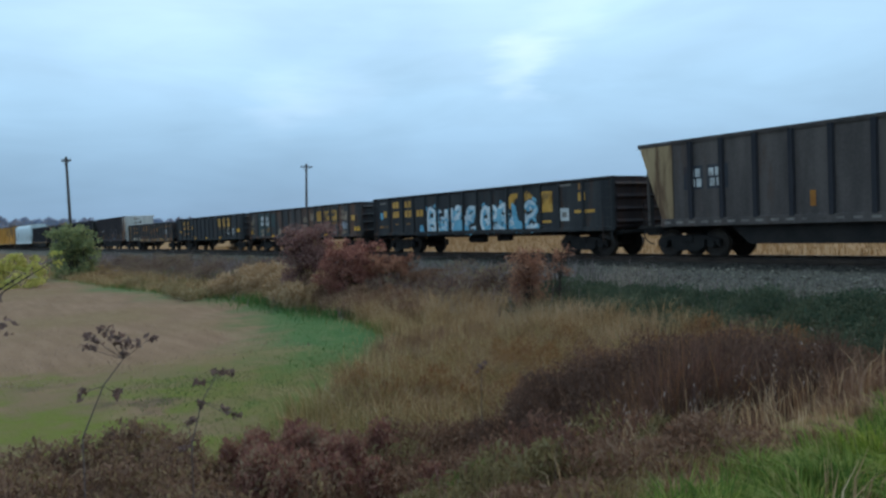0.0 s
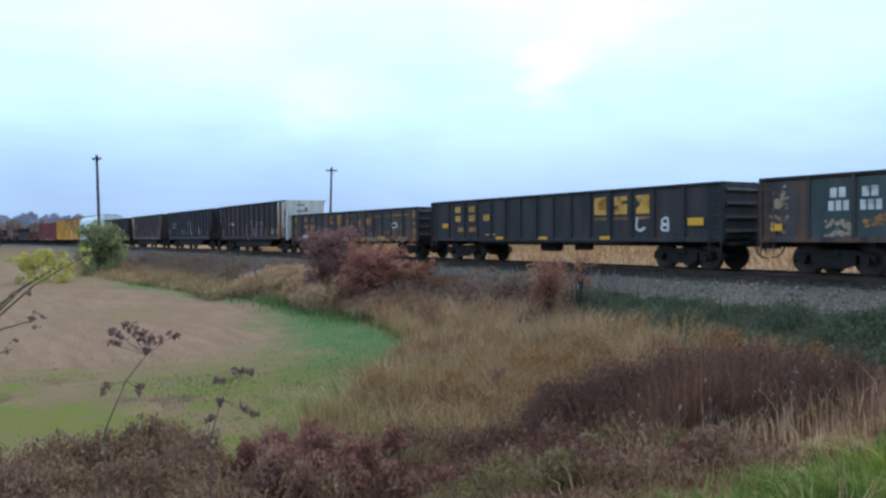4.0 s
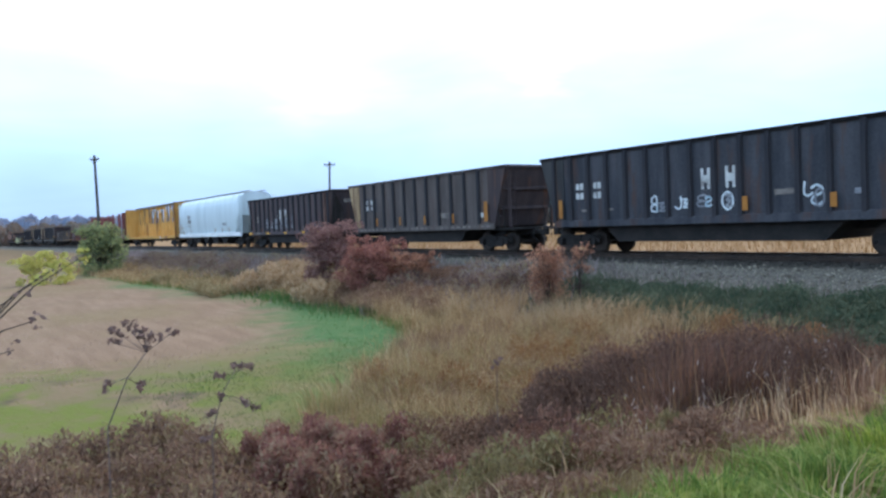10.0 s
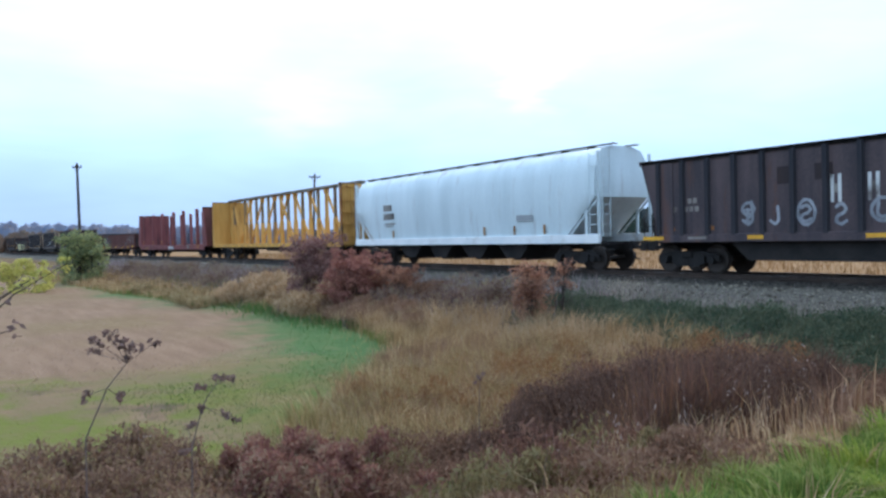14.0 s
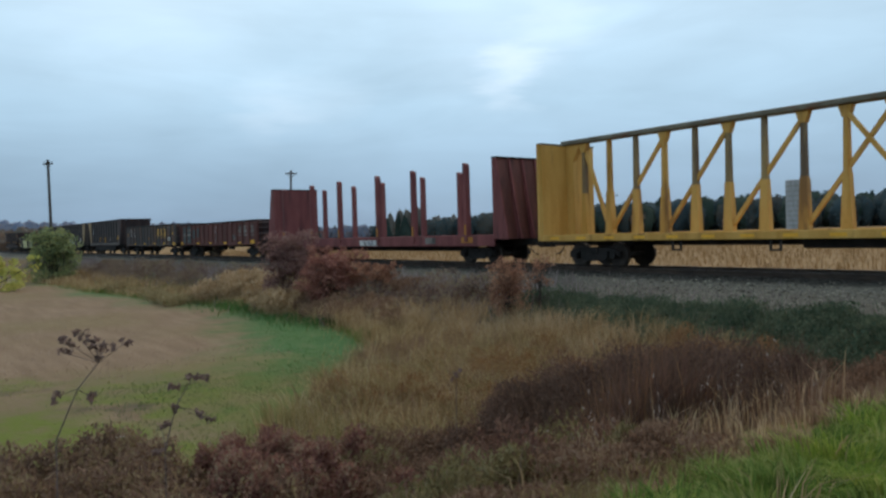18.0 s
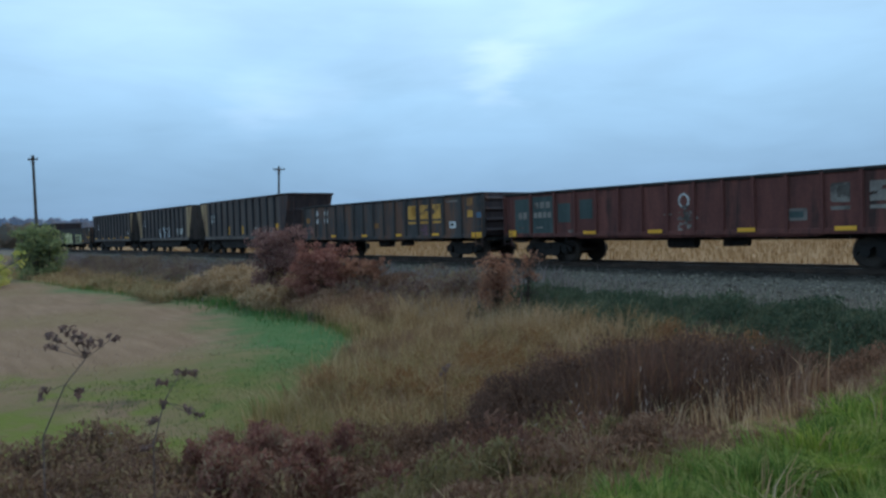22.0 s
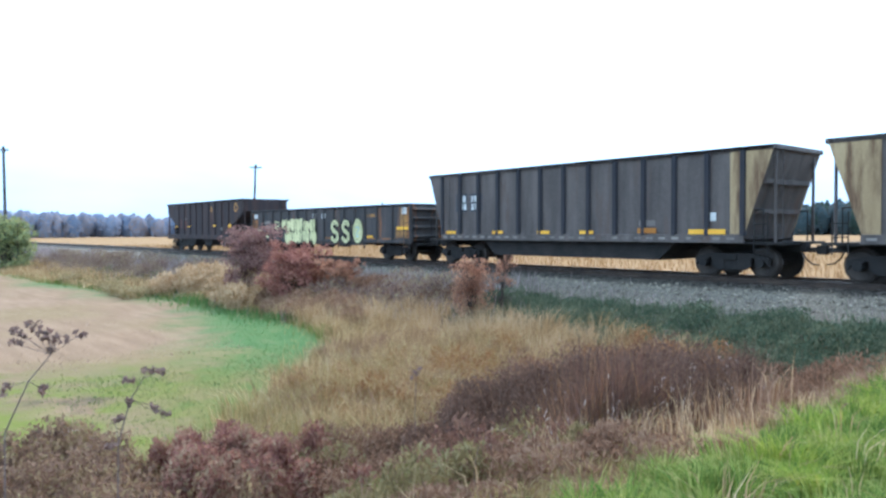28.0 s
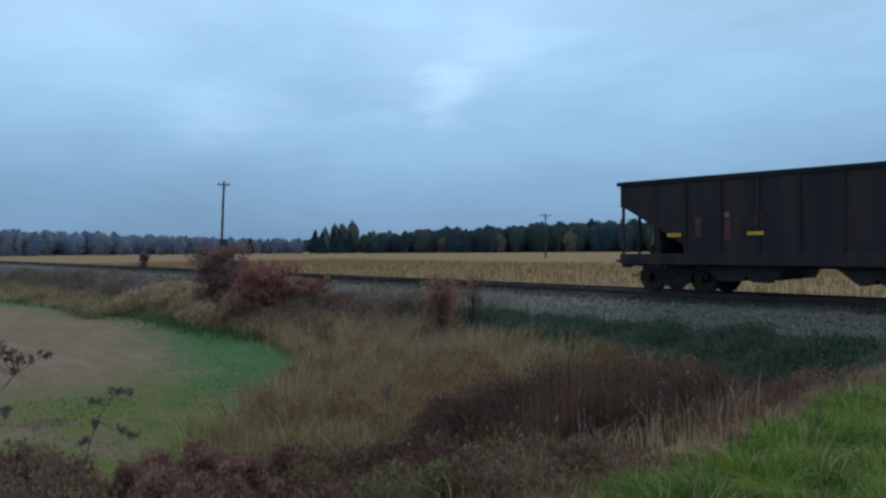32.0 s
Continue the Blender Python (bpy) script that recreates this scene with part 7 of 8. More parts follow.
def open_hopper(half, top, label):
    """A five pocket hopper with open ends under its slope sheets."""
    car = car_root("open_hopper", label)
    Y, low = 1.5, 1.05
    p = M["rustybrown"]
    for s in (-1, 1):
        bm = bmesh.new()
        prism(bm, [(-half, top), (half, top), (half, top - 0.75), (half - 2.3, low + 0.5), (half - 2.3, low), (-half + 2.3, low), (-half + 2.3, low + 0.5), (-half, top - 0.75)], "y", s * Y, s * (Y - 0.05))
        part("side_sheet", bm, p, car)
        bm = bmesh.new()
        box(bm, -half - 0.12, half + 0.12, s * Y - 0.04, s * Y + 0.04 + 0.07 * s, top - 0.12, top + 0.01, 0.02)
        part("top_chord", bm, M["under"], car)
        bm = bmesh.new()
        box(bm, -half, half, s * (Y - 0.05), s * (Y + 0.06), low - 0.17, low + 0.16, 0.015)
        part("side_sill", bm, p, car)
    ribs(car, half - 2.3, 8, Y, low, top - 0.1, p, w=0.1, depth=0.07)
    for s in (-1, 1):
        bm = bmesh.new()
        prism(bm, [(s * half, top - 0.75), (s * (half - 0.1), top - 0.7), (s * (half - 3.0), low + 0.1), (s * (half - 2.9), low)], "y", -Y + 0.06, Y - 0.06)
        part("slope_sheet", bm, p, car)
        bm = bmesh.new()
        box(bm, s * (half - 0.06), s * half, -Y, Y, top - 0.8, top)
        part("end_sheet", bm, p, car)
        for y in (-1.42, -0.5, 0.5, 1.42):
            bm = bmesh.new()
            tube(bm, (s * (half - 0.06), y, low - 0.05), (s * (half - 0.06), y, top - 0.7), 0.05, 0.05, 6)
            part("end_post", bm, p, car)
        for y in (-1.46, 1.46):
            bm = bmesh.new()
            box(bm, s * (half - 1.35) - 0.05, s * (half - 1.35) + 0.05, y - 0.03, y + 0.03, low, top - 1.3)
            part("end_stay", bm, p, car)
        bm = bmesh.new()
        box(bm, s * (half - 0.5), s * (half + 0.25), -1.4, 1.4, low - 0.12, low - 0.04)
        part("end_platform", bm, M["under"], car)
        bm = bmesh.new()
        box(bm, s * (half - 1.42), s * (half - 1.36), -1.4, 1.4, low - 0.1, top - 1.5)
        part("bolster_web", bm, M["under"], car)
        if s > 0:
            ladder(car, half - 0.05, -1.56, 0.6, top - 0.2, p, "x")
            ladder(car, half + 0.03, 1.2, 0.8, top - 0.1, p, "y")
    bm = bmesh.new()
    tube(bm, (-half + 0.75, -0.7, low + 0.25), (-half + 0.75, 0.7, low + 0.25), 0.2, 0.2, 10)
    part("air_tank", bm, M["under"], car)
    # pockets: sloped sides, doors meeting over a small notch
    for x0, x1, u0, u1 in ((-4.3, -1.45, -3.5, -1.78), (-0.53, 1.45, 0.22, 1.2), (2.4, 4.4, 3.1, 4.15)):
        bm = bmesh.new()
        m = (u0 + u1) / 2
        prism(bm, [(x0, low), (x1, low), (u1, 0.47), (m + 0.12, 0.43), (m, 0.58), (m - 0.12, 0.43), (u0, 0.45)], "y", -1.35, 1.35)
        pocket = part("hopper_pocket", bm, M["under"], car)
        for q0, q1 in ((u0, m - 0.12), (m + 0.12, u1)):
            bm = bmesh.new()
            box(bm, q0 + 0.05, q1 - 0.05, -1.38, -1.34, 0.4, 0.5, 0.01)
            part("door_lip", bm, M["under"], pocket)
    brake_wheel(car, -half - 0.15, 0.6, 2.3, M["under"])
    running_gear(car, half, 1.6, 0.3)
    marks(car, Y + 0.075, [(-half + 1.72, -half + 2.18, 1.72, 1.83, "yellow"), (-half + 4.22, -half + 4.68, 1.74, 1.84, "yellow"), (2.0, 2.42, 1.75, 1.87, "yellow"), (half - 2.22, half - 1.8, 1.66, 1.9, "yellow"), (half - 3.4, half - 3.2, 1.5, 1.7, "letter_dim"), (half - 2.05, half - 1.85, 1.28, 1.34, "letter_dim")], "reflector")
    marks(car, Y, [(1.5, 1.72, 2.75, 3.1, "letter_rust"), (1.5, 1.72, 2.2, 2.65, "maroon"), (-half + 2.6, -half + 2.78, 1.7, 2.3, "maroon"), (-half + 3.5, -half + 3.68, 1.6, 2.2, "maroon"), (-half + 3.52, -half + 3.66, 2.26, 2.42, "letter_dim"), (-half + 4.4, -half + 4.6, 1.95, 2.35, "maroon"), (half - 3.0, half - 2.88, 1.25, 1.6, "maroon")])
    spray(car, Y, half - 1.44, top - 0.76, 0.46, 0.46, "ring", 0.075, "letter_rust")
    return car


# ---------------------------------------------------------------- the train, from its front
CARS = []


def put(car, front, length):
    CARS.append((car, front - length / 2))


def build_train():
    def grey_coal(front, L, label, rear="tan", **kw):
        c = coal_gondola(L / 2, 3.83, "greybrown", rear, label, dashes=True, panels=12, slope=0.9, **kw)
        h = L / 2
        marks(c, 1.482, [(-h + 1.72, -h + 2.42, 2.2, 2.95, "navy"), (-h + 2.56, -h + 3.3, 2.2, 2.95, "navy")], "patch")
        letters(c, 1.486, -h + 1.92, 2.6, 0.26, 2, "letter_white", pitch=0.9)
        letters(c, 1.486, -h + 2.63, 2.6, 0.26, 2, "letter_white", pitch=0.9)
        letters(c, 1.486, -h + 1.96, 2.28, 0.26, 2, "letter_white", pitch=0.9)
        letters(c, 1.486, -h + 2.67, 2.28, 0.26, 2, "letter_white", pitch=0.9)
        put(c, front, L)
        return c, h

    c, h = grey_coal(0.0, 15.03, "dusty grey-brown coal gondola with ochre ends")
    marks(c, 1.49, [(-h + 5.8, -h + 5.96, 1.52, 1.96, "amber"), (-h + 8.6, -h + 9.0, 1.6, 1.75, "letter_dim")])

    # gondola with a long white and blue scrawl
    L = 16.5
    h = L / 2
    c = gondola(h, 2.9, "black", "rustybrown", "black gondola with white and blue graffiti and yellow lettering")
    put(c, -16.20, L)
    for x, z in ((1.82, 2.34), (2.95, 2.34), (1.82, 1.86), (2.95, 1.86), (3.98, 1.86)):
        letters(c, 1.476, -h + x, z, 0.33, 2, "letter_yellow", pitch=0.92, fat=0.8)
    marks(c, 1.476, [(-h + 0.9, -h + 1.2, 1.9, 2.22, "letter_yellow"), (-h + 0.6, -h + 0.86, 1.8, 2.15, "spray_blue"), (-h + 0.5, -h + 1.5, 1.36, 1.46, "letter_rust"), (-h + 2.62, -h + 2.72, 1.42, 1.82, "letter_yellow"), (-h + 2.0, -h + 2.3, 1.5, 1.55, "letter_rust"), (-h + 3.05, -h + 3.4, 1.5, 1.56, "letter_rust"), (-h + 0.6, -h + 1.2, 2.6, 2.66, "letter_dim"), (h - 2.7, h - 2.25, 1.37, 1.85, "letter_white"), (h - 2.8, h - 2.1, 2.68, 2.76, "letter_dim"), (h - 1.75, h - 1.4, 2.1, 2.4, "letter_yellow"), (h - 1.72, h - 1.45, 2.5, 2.75, "letter_rust"), (h - 1.95, h - 0.95, 1.64, 1.76, "letter_yellow")])
    marks(c, 1.483, [(h - 2.6, h - 2.35, 1.5, 1.7, "letter_dim")])
    patch_shape(c, 1.476, [(h - 3.75, 2.55), (h - 3.1, 2.55), (h - 3.15, 2.42), (h - 3.32, 2.24), (h - 3.32, 2.12), (h - 3.1, 1.95), (h - 3.1, 1.74), (h - 3.75, 1.74), (h - 3.75, 1.95), (h - 3.55, 2.12), (h - 3.55, 2.24), (h - 3.7, 2.42)], "letter_yellow")
    marks(c, 1.476, [(h - 3.7, h - 3.2, 1.32, 1.42, "letter_yellow")])
    patch_shape(c, 1.474, [(h - 5.65, 1.95), (h - 5.65, 2.4), (h - 5.52, 2.56), (h - 5.1, 2.58), (h - 5.1, 2.36), (h - 5.34, 2.36), (h - 5.42, 2.2), (h - 5.42, 1.95)], "letter_yellow")
    flecks(c, 1.474, h - 4.75, h - 4.2, 1.85, 2.62, 60, "letter_yellow", 3, 0.07)
    # fat white forms over light blue, black edged
    rs = random.Random(14)
    forms = ((4.85, 0.8, "bow"), (5.62, 0.7, "hook"), (6.3, 0.75, "fork"), (6.95, 0.6, "flag"), (7.75, 0.85, "flag"), (8.95, 0.6, "loop"), (9.4, 0.75, "coil"), (10.05, 0.7, "knot"), (10.65, 0.65, "cup"), (11.75, 0.8, "coil"))
    for k, (x, w, form) in enumerate(forms):
        z, hh, sl = 1.06 + rs.uniform(0, 0.06), rs.uniform(0.95, 1.1), rs.uniform(-0.12, 0.12)
        spray(c, 1.478, -h + x, z, w, hh, form, 0.15, "spray_black", 0.004 + 0.0003 * k, slant=sl)
        spray(c, 1.478, -h + x + 0.04, z - 0.02, w, hh, form, 0.12, "spray_blue", 0.009 + 0.0003 * k, slant=sl)
        spray(c, 1.478, -h + x, z + 0.02, w, hh, form, 0.088, "spray_white", 0.014 + 0.0003 * k, slant=sl)
        flecks(c, 1.478, -h + x, -h + x + w, z - 0.1, z + hh, 9, "spray_white", 40 + k, 0.1, 0.0085, "graffiti")
        flecks(c, 1.478, -h + x, -h + x + w, z - 0.1, z + hh, 8, "spray_blue", 60 + k, 0.09, 0.0195, "graffiti")
    for k, pts in enumerate((((6.9, 1.0), (7.1, 1.5), (7.45, 1.62), (7.8, 1.45), (8.2, 1.05), (7.5, 0.98)), ((11.02, 2.1), (11.2, 2.1), (11.42, 1.5), (11.62, 1.4), (11.7, 1.0), (11.4, 0.96), (11.15, 1.3)), ((4.28, 1.06), (4.3, 1.4), (4.52, 1.4), (4.6, 1.05)))):
        patch_shape(c, 1.478, [(-h + x, z) for x, z in pts], "spray_blue", 0.019 + 0.0005 * k, "graffiti", 4)
    for k, (x, z) in enumerate(((4.75, 2.2), (5.6, 2.3), (9.2, 2.15), (10.35, 2.22), (12.35, 2.25), (12.7, 1.2))):
        patch_shape(c, 1.478, [(-h + x + 0.15 * math.cos(g) * rs.uniform(0.6, 1.2), z + 0.15 * math.sin(g) * rs.uniform(0.6, 1.2)) for g in (0, 1, 2, 3, 4.2, 5.2)], "spray_blue", 0.005 + 0.0002 * k, "graffiti", 3)

    # worn gondola, patched lettering
    L = 16.34
    h = L / 2
    c = gondola(h, 2.86, "worn_black", "black", "worn black gondola with patched rust and faded yellow lettering")
    put(c, -34.06, L)
    emblem(c, 1.474, (-h + 10.83, -h + 11.8, -h + 12.78), 1.92, 2.52, 0.6, "letter_yellow", "letter_rust")
    flecks(c, 1.482, -h + 11.75, -h + 12.45, 1.85, 2.55, 30, "worn_black", 21, 0.05, 0.003)
    flecks(c, 1.482, -h + 12.75, -h + 13.4, 1.85, 2.55, 20, "worn_black", 22, 0.05, 0.003)
    for k, (x0, x1, z0, z1, n, mat) in enumerate(((6.75, 7.5, 1.0, 1.95, 40, "letter_dim"), (7.8, 8.6, 1.1, 1.7, 26, "letter_dim"), (8.85, 9.5, 1.0, 1.75, 50, "letter_tan"), (8.9, 9.5, 1.9, 2.3, 36, "letter_tan"), (9.9, 10.4, 2.0, 2.5, 40, "letter_tan"), (9.9, 10.6, 1.3, 1.6, 26, "letter_dim"), (11.0, 11.6, 1.3, 1.6, 22, "letter_dim"), (11.9, 12.7, 1.45, 1.75, 30, "letter_tan"), (12.9, 13.6, 1.2, 1.65, 30, "letter_dim"), (13.95, 14.75, 0.95, 1.3, 40, "letter_tan"), (14.0, 14.6, 1.4, 1.8, 50, "spray_grey"), (13.9, 14.8, 1.9, 2.5, 50, "letter_tan"), (5.0, 5.6, 1.2, 1.6, 24, "letter_tan"), (5.6, 6.2, 1.3, 1.6, 14, "letter_rust"), (1.9, 2.7, 1.1, 1.6, 36, "letter_tan"), (3.0, 3.7, 1.4, 1.7, 24, "letter_rust"))):
        flecks(c, 1.474, -h + x0, -h + x1, z0, z1, n, mat, 200 + k, 0.055, 0.005)
    spray(c, 1.48, h - 3.45, 1.15, 0.75, 0.5, "ring", 0.02, "spray_grey", 0.008)
    spray(c, 1.48, -h + 6.65, 1.0, 0.8, 1.0, "ring", 0.018, "letter_dim", 0.008)
    marks(c, 1.4725, [(-h + 1.5, -h + 3.75, 1.0, 2.72, "green_black"), (-h + 3.85, -h + 4.5, 1.75, 2.6, "green_black")], "patch")
    letters(c, 1.48, -h + 2.1, 2.2, 0.28, 2, "letter_white", pitch=0.85)
    letters(c, 1.48, -h + 2.95, 2.2, 0.28, 2, "letter_white", pitch=0.85)
    letters(c, 1.48, -h + 2.05, 1.84, 0.28, 3, "letter_white", pitch=0.72)
    letters(c, 1.48, -h + 2.9, 1.84, 0.28, 3, "letter_white", pitch=0.72)
    marks(c, 1.58, [(x, x + 0.5, 1.04, 1.17, "yellow") for x in (-h + 4.1, -h + 7.75, h - 4.45)] + [(h - 0.75, h - 0.1, 1.28, 1.5, "yellow"), (h - 1.05, h - 0.65, 1.86, 2.15, "letter_yellow"), (-h + 0.4, -h + 0.75, 1.3, 1.5, "yellow"), (-h + 0.5, -h + 0.75, 1.95, 2.2, "letter_tan")], "reflector")
    flecks(c, 1.474, -h + 0.3, -h + 0.95, 1.2, 2.6, 46, "letter_tan", 230, 0.05, 0.005)

    # dark gondola, small yellow lettering
    L = 16.58
    h = L / 2
    c = gondola(h, 2.87, "black", "black", "black gondola with small yellow lettering")
    put(c, -51.62, L)
    for x in (-h + 2.0, -h + 3.1):
        letters(c, 1.476, x, 2.3, 0.28, 2, "letter_yellow", pitch=0.8)
        letters(c, 1.476, x, 1.88, 0.28, 2, "letter_yellow", pitch=0.8)
    letters(c, 1.476, -h + 4.2, 1.88, 0.28, 2, "letter_yellow", pitch=0.8)
    marks(c, 1.476, [(-h + 0.9, -h + 1.35, 1.6, 1.8, "yellow"), (-h + 2.2, -h + 2.7, 1.4, 1.6, "letter_rust"), (-h + 3.1, -h + 3.6, 1.4, 1.6, "letter_rust"), (-h + 4.3, -h + 5.0, 1.22, 1.28, "letter_yellow")])
    emblem(c, 1.474, (-h + 11.02, -h + 12.02, -h + 13.03), 1.95, 2.6, 0.6, "letter_yellow", "letter_rust")
    spray(c, 1.48, h - 3.6, 1.35, 0.5, 0.45, "hook", 0.045, "letter_white")
    spray(c, 1.48, h - 2.5, 1.35, 0.4, 0.4, "knot", 0.04, "letter_white", 0.01)
    marks(c, 1.58, [(x, x + 0.5, 1.04, 1.16, "yellow") for x in (-h + 5.2, -h + 8.0, h - 5.2)] + [(h - 1.3, h - 0.7, 1.5, 1.75, "yellow")], "reflector")

    # low rusty gondola with rods
    L = 16.23
    h = L / 2
    c = gondola(h, 2.72, "rusty_black", "black", "rust-streaked black gondola with ochre end stripes", rods=True)
    put(c, -69.51, L)
    for s in (-1, 1):
        bm = bmesh.new()
        box(bm, s * (h - 0.55), s * (h - 0.05), -1.484, -1.47, 1.0, 2.55)
        part("marking", bm, M["ochre"], c, "flaking ochre end stripe")
    letters(c, 1.476, -h + 1.9, 2.2, 0.28, 2, "letter_rust", pitch=0.8)
    letters(c, 1.476, -h + 2.9, 2.2, 0.28, 2, "letter_rust", pitch=0.8)
    letters(c, 1.476, -h + 1.9, 1.75, 0.28, 6, "letter_rust", pitch=1.0)
    for x in (-h + 5.6, -h + 6.9, -h + 8.1):
        marks(c, 1.476, [(x, x + 0.7, 2.02, 2.14, "letter_rust"), (x, x + 0.22, 1.9, 2.5, "letter_rust"), (x, x + 0.7, 2.4, 2.5, "letter_rust")])
    marks(c, 1.476, [(-h + 8.3, -h + 8.8, 1.7, 2.0, "orange_rust"), (-h + 9.4, -h + 9.9, 1.9, 2.1, "orange_rust"), (-h + 10.4, -h + 11.0, 2.0, 2.2, "letter_rust"), (h - 2.75, h - 2.15, 1.65, 1.95, "letter_white"), (h - 2.65, h - 2.25, 1.7, 1.9, "spray_black"), (h - 5.0, h - 1.0, 2.3, 2.38, "letter_rust"), (-h + 1.5, -h + 3.1, 1.06, 1.34, "cream_patch"), (-h + 3.35, -h + 4.6, 1.06, 1.34, "cream_patch")])
    for k in range(11):
        x = -h + 4.4 + 1.07 * k
        flecks(c, 1.576, x, x + 1.1, 0.94, 1.18, 46, ("letter_tan", "orange_rust", "letter_rust")[k % 3], 300 + k, 0.06, 0.004, "rust_patch")
        flecks(c, 1.474, x, x + 1.0, 1.1, 1.6 + 0.3 * (k % 2), 18, "orange_rust", 330 + k, 0.05, 0.005, "rust_patch")
    for k, (x, z) in enumerate(((5.6, 2.3), (6.8, 2.3), (7.9, 2.2), (8.1, 1.85), (9.4, 1.95), (10.6, 2.05))):
        flecks(c, 1.474, -h + x, -h + x + 0.7, z - 0.2, z + 0.25, 30, "orange_rust", 350 + k, 0.06, 0.006, "rust_patch")
    flecks(c, 1.49, -h + 0.05, -h + 0.6, 0.95, 2.6, 60, "black", 360, 0.06, 0.004)
    flecks(c, 1.49, h - 0.6, h - 0.05, 0.95, 2.6, 60, "black", 361, 0.06, 0.004)
    marks(c, 1.576, [(x, x + 0.7, 1.0, 1.2, "ochre") for x in (-h + 5.2, -h + 7.0, -h + 9.4, h - 4.0, h - 1.6)], "reflector")

    # dark brown coal gondola with a pale front end
    L = 15.04
    h = L / 2
    c = coal_gondola(h, 3.84, "darkbrown", "darkbrown", "dark brown coal gondola with a rust-stained white end and graffiti outline", front_paint="dirty_white", panels=12)
    put(c, -86.98, L)
    for x0, x1, z0, z1 in ((7.55, 8.1, 1.3, 2.42), (9.1, 10.12, 1.25, 2.32)):
        ribbon(c, 1.485, [(-h + x0, z0), (-h + x0, z0 + 0.01), (-h + x0, z1), (-h + x0 + 0.02, z1), (-h + x1, z1), (-h + x1, z1 - 0.02), (-h + x1, z0)], 0.035, "spray_grey", 0.01)
    spray(c, 1.485, -h + 6.75, 1.15, 0.7, 0.95, "loop", 0.035, "spray_grey", 0.012)
    spray(c, 1.485, -h + 8.25, 1.2, 0.7, 0.9, "bow", 0.03, "spray_grey", 0.012)
    spray(c, 1.485, -h + 9.25, 1.25, 0.8, 0.6, "curl", 0.03, "spray_grey", 0.012)
    spray(c, 1.485, -h + 8.3, 1.05, 0.9, 0.35, "zig", 0.03, "spray_blue", 0.014)
    spray(c, 1.485, -h + 6.8, 1.0, 0.6, 0.3, "zig", 0.03, "spray_grey", 0.014)
    spray(c, 1.485, -h + 10.3, 1.85, 0.6, 0.3, "zig", 0.025, "letter_dim", 0.012)
    marks(c, 1.485, [(-h + 12.0, -h + 12.65, 1.42, 1.82, "letter_dim"), (-h + 13.1, -h + 13.6, 1.45, 1.85, "letter_dim")])
    marks(c, 1.485, [(-h + 1.75, -h + 2.2, 2.2, 2.34, "letter_rust"), (-h + 2.35, -h + 2.75, 2.2, 2.34, "letter_rust")])
    letters(c, 1.485, -h + 3.0, 2.18, 0.24, 4, "letter_white", pitch=0.8)
    marks(c, 1.585, [(x - 0.08, x + 0.08, 1.32, 1.86, "amber") for x in (-h + 1.3, -h + 3.8, -h + 6.3, -h + 8.8, -h + 11.25)] + [(-h + 13.62, -h + 13.84, 1.12, 2.07, "amber")], "reflector")
    bm = bmesh.new()
    prism(bm, [(h - 1.5, 1.12), (h - 1.5, 3.74), (h - 0.3, 3.74), (h - 0.85, 1.12)], "y", -1.532, -1.517)
    part("corner_patch", bm, M["rust_white"], c, "rust-stained white corner")
    bm = bmesh.new()
    prism(bm, [(h - 0.62, 1.3), (h - 0.5, 3.7), (h - 0.28, 3.7), (h - 0.5, 1.3)], "y", -1.545, -1.534)
    part("corner_edge", bm, M["dirty_white"], c)
    bm = bmesh.new()
    box(bm, h - 0.08, h + 0.06, -1.5, -1.36, 1.0, 3.8, 0.015)
    part("corner_post", bm, M["dirty_white"], c, "white corner post")
    bm = bmesh.new()
    box(bm, h - 0.05, h + 0.04, -1.4, 1.4, 2.75, 3.75)
    part("end_panel", bm, M["dirty_white"], c)
    end_marks(c, h + 0.045, [(-0.7, -0.1, 3.42, 3.54, "letter_dim"), (-0.7, 0.2, 3.0, 3.1, "letter_dim"), (-0.1, 0.15, 3.15, 3.28, "spray_black")])

    # blue-black coal car with two large white letters
    L = 15.31
    h = L / 2
    c = coal_gondola(h, 3.83, "navy", "black", "blue-black coal gondola with white lettering and pale graffiti", panels=15, slope=0.8, tapered=True)
    put(c, -104.15, L)
    for x in (-h + 7.58, -h + 8.48):
        marks(c, 1.485, [(x, x + 0.1, 2.15, 2.82, "letter_white"), (x + 0.24, x + 0.34, 2.15, 2.82, "letter_white"), (x + 0.1, x + 0.24, 2.35, 2.6, "letter_white")])
    for x in (-h + 1.95, -h + 2.85):
        letters(c, 1.485, x, 2.46, 0.24, 2, "letter_white", pitch=0.9)
        letters(c, 1.485, x, 2.1, 0.24, 2, "letter_white", pitch=0.9)
    for k, (x, z, w, hh, shape) in enumerate(((5.5, 1.5, 0.35, 0.5, "knot"), (5.8, 1.5, 0.4, 0.3, "zig"), (6.5, 1.55, 0.35, 0.4, "crook"), (6.8, 1.58, 0.35, 0.3, "zig"), (7.35, 1.6, 0.5, 0.35, "knot"), (7.7, 1.6, 0.3, 0.3, "coil"), (8.32, 1.47, 0.45, 0.55, "loop"), (8.4, 1.55, 0.35, 0.4, "zig"), (10.95, 1.75, 0.35, 0.4, "hook"), (11.15, 1.5, 0.45, 0.55, "coil"), (11.3, 1.45, 0.3, 0.5, "loop"))):
        spray(c, 1.485, -h + x, z, w, hh, shape, 0.032, "spray_grey" if k % 3 == 1 else "spray_white", 0.008 + 0.0006 * k)
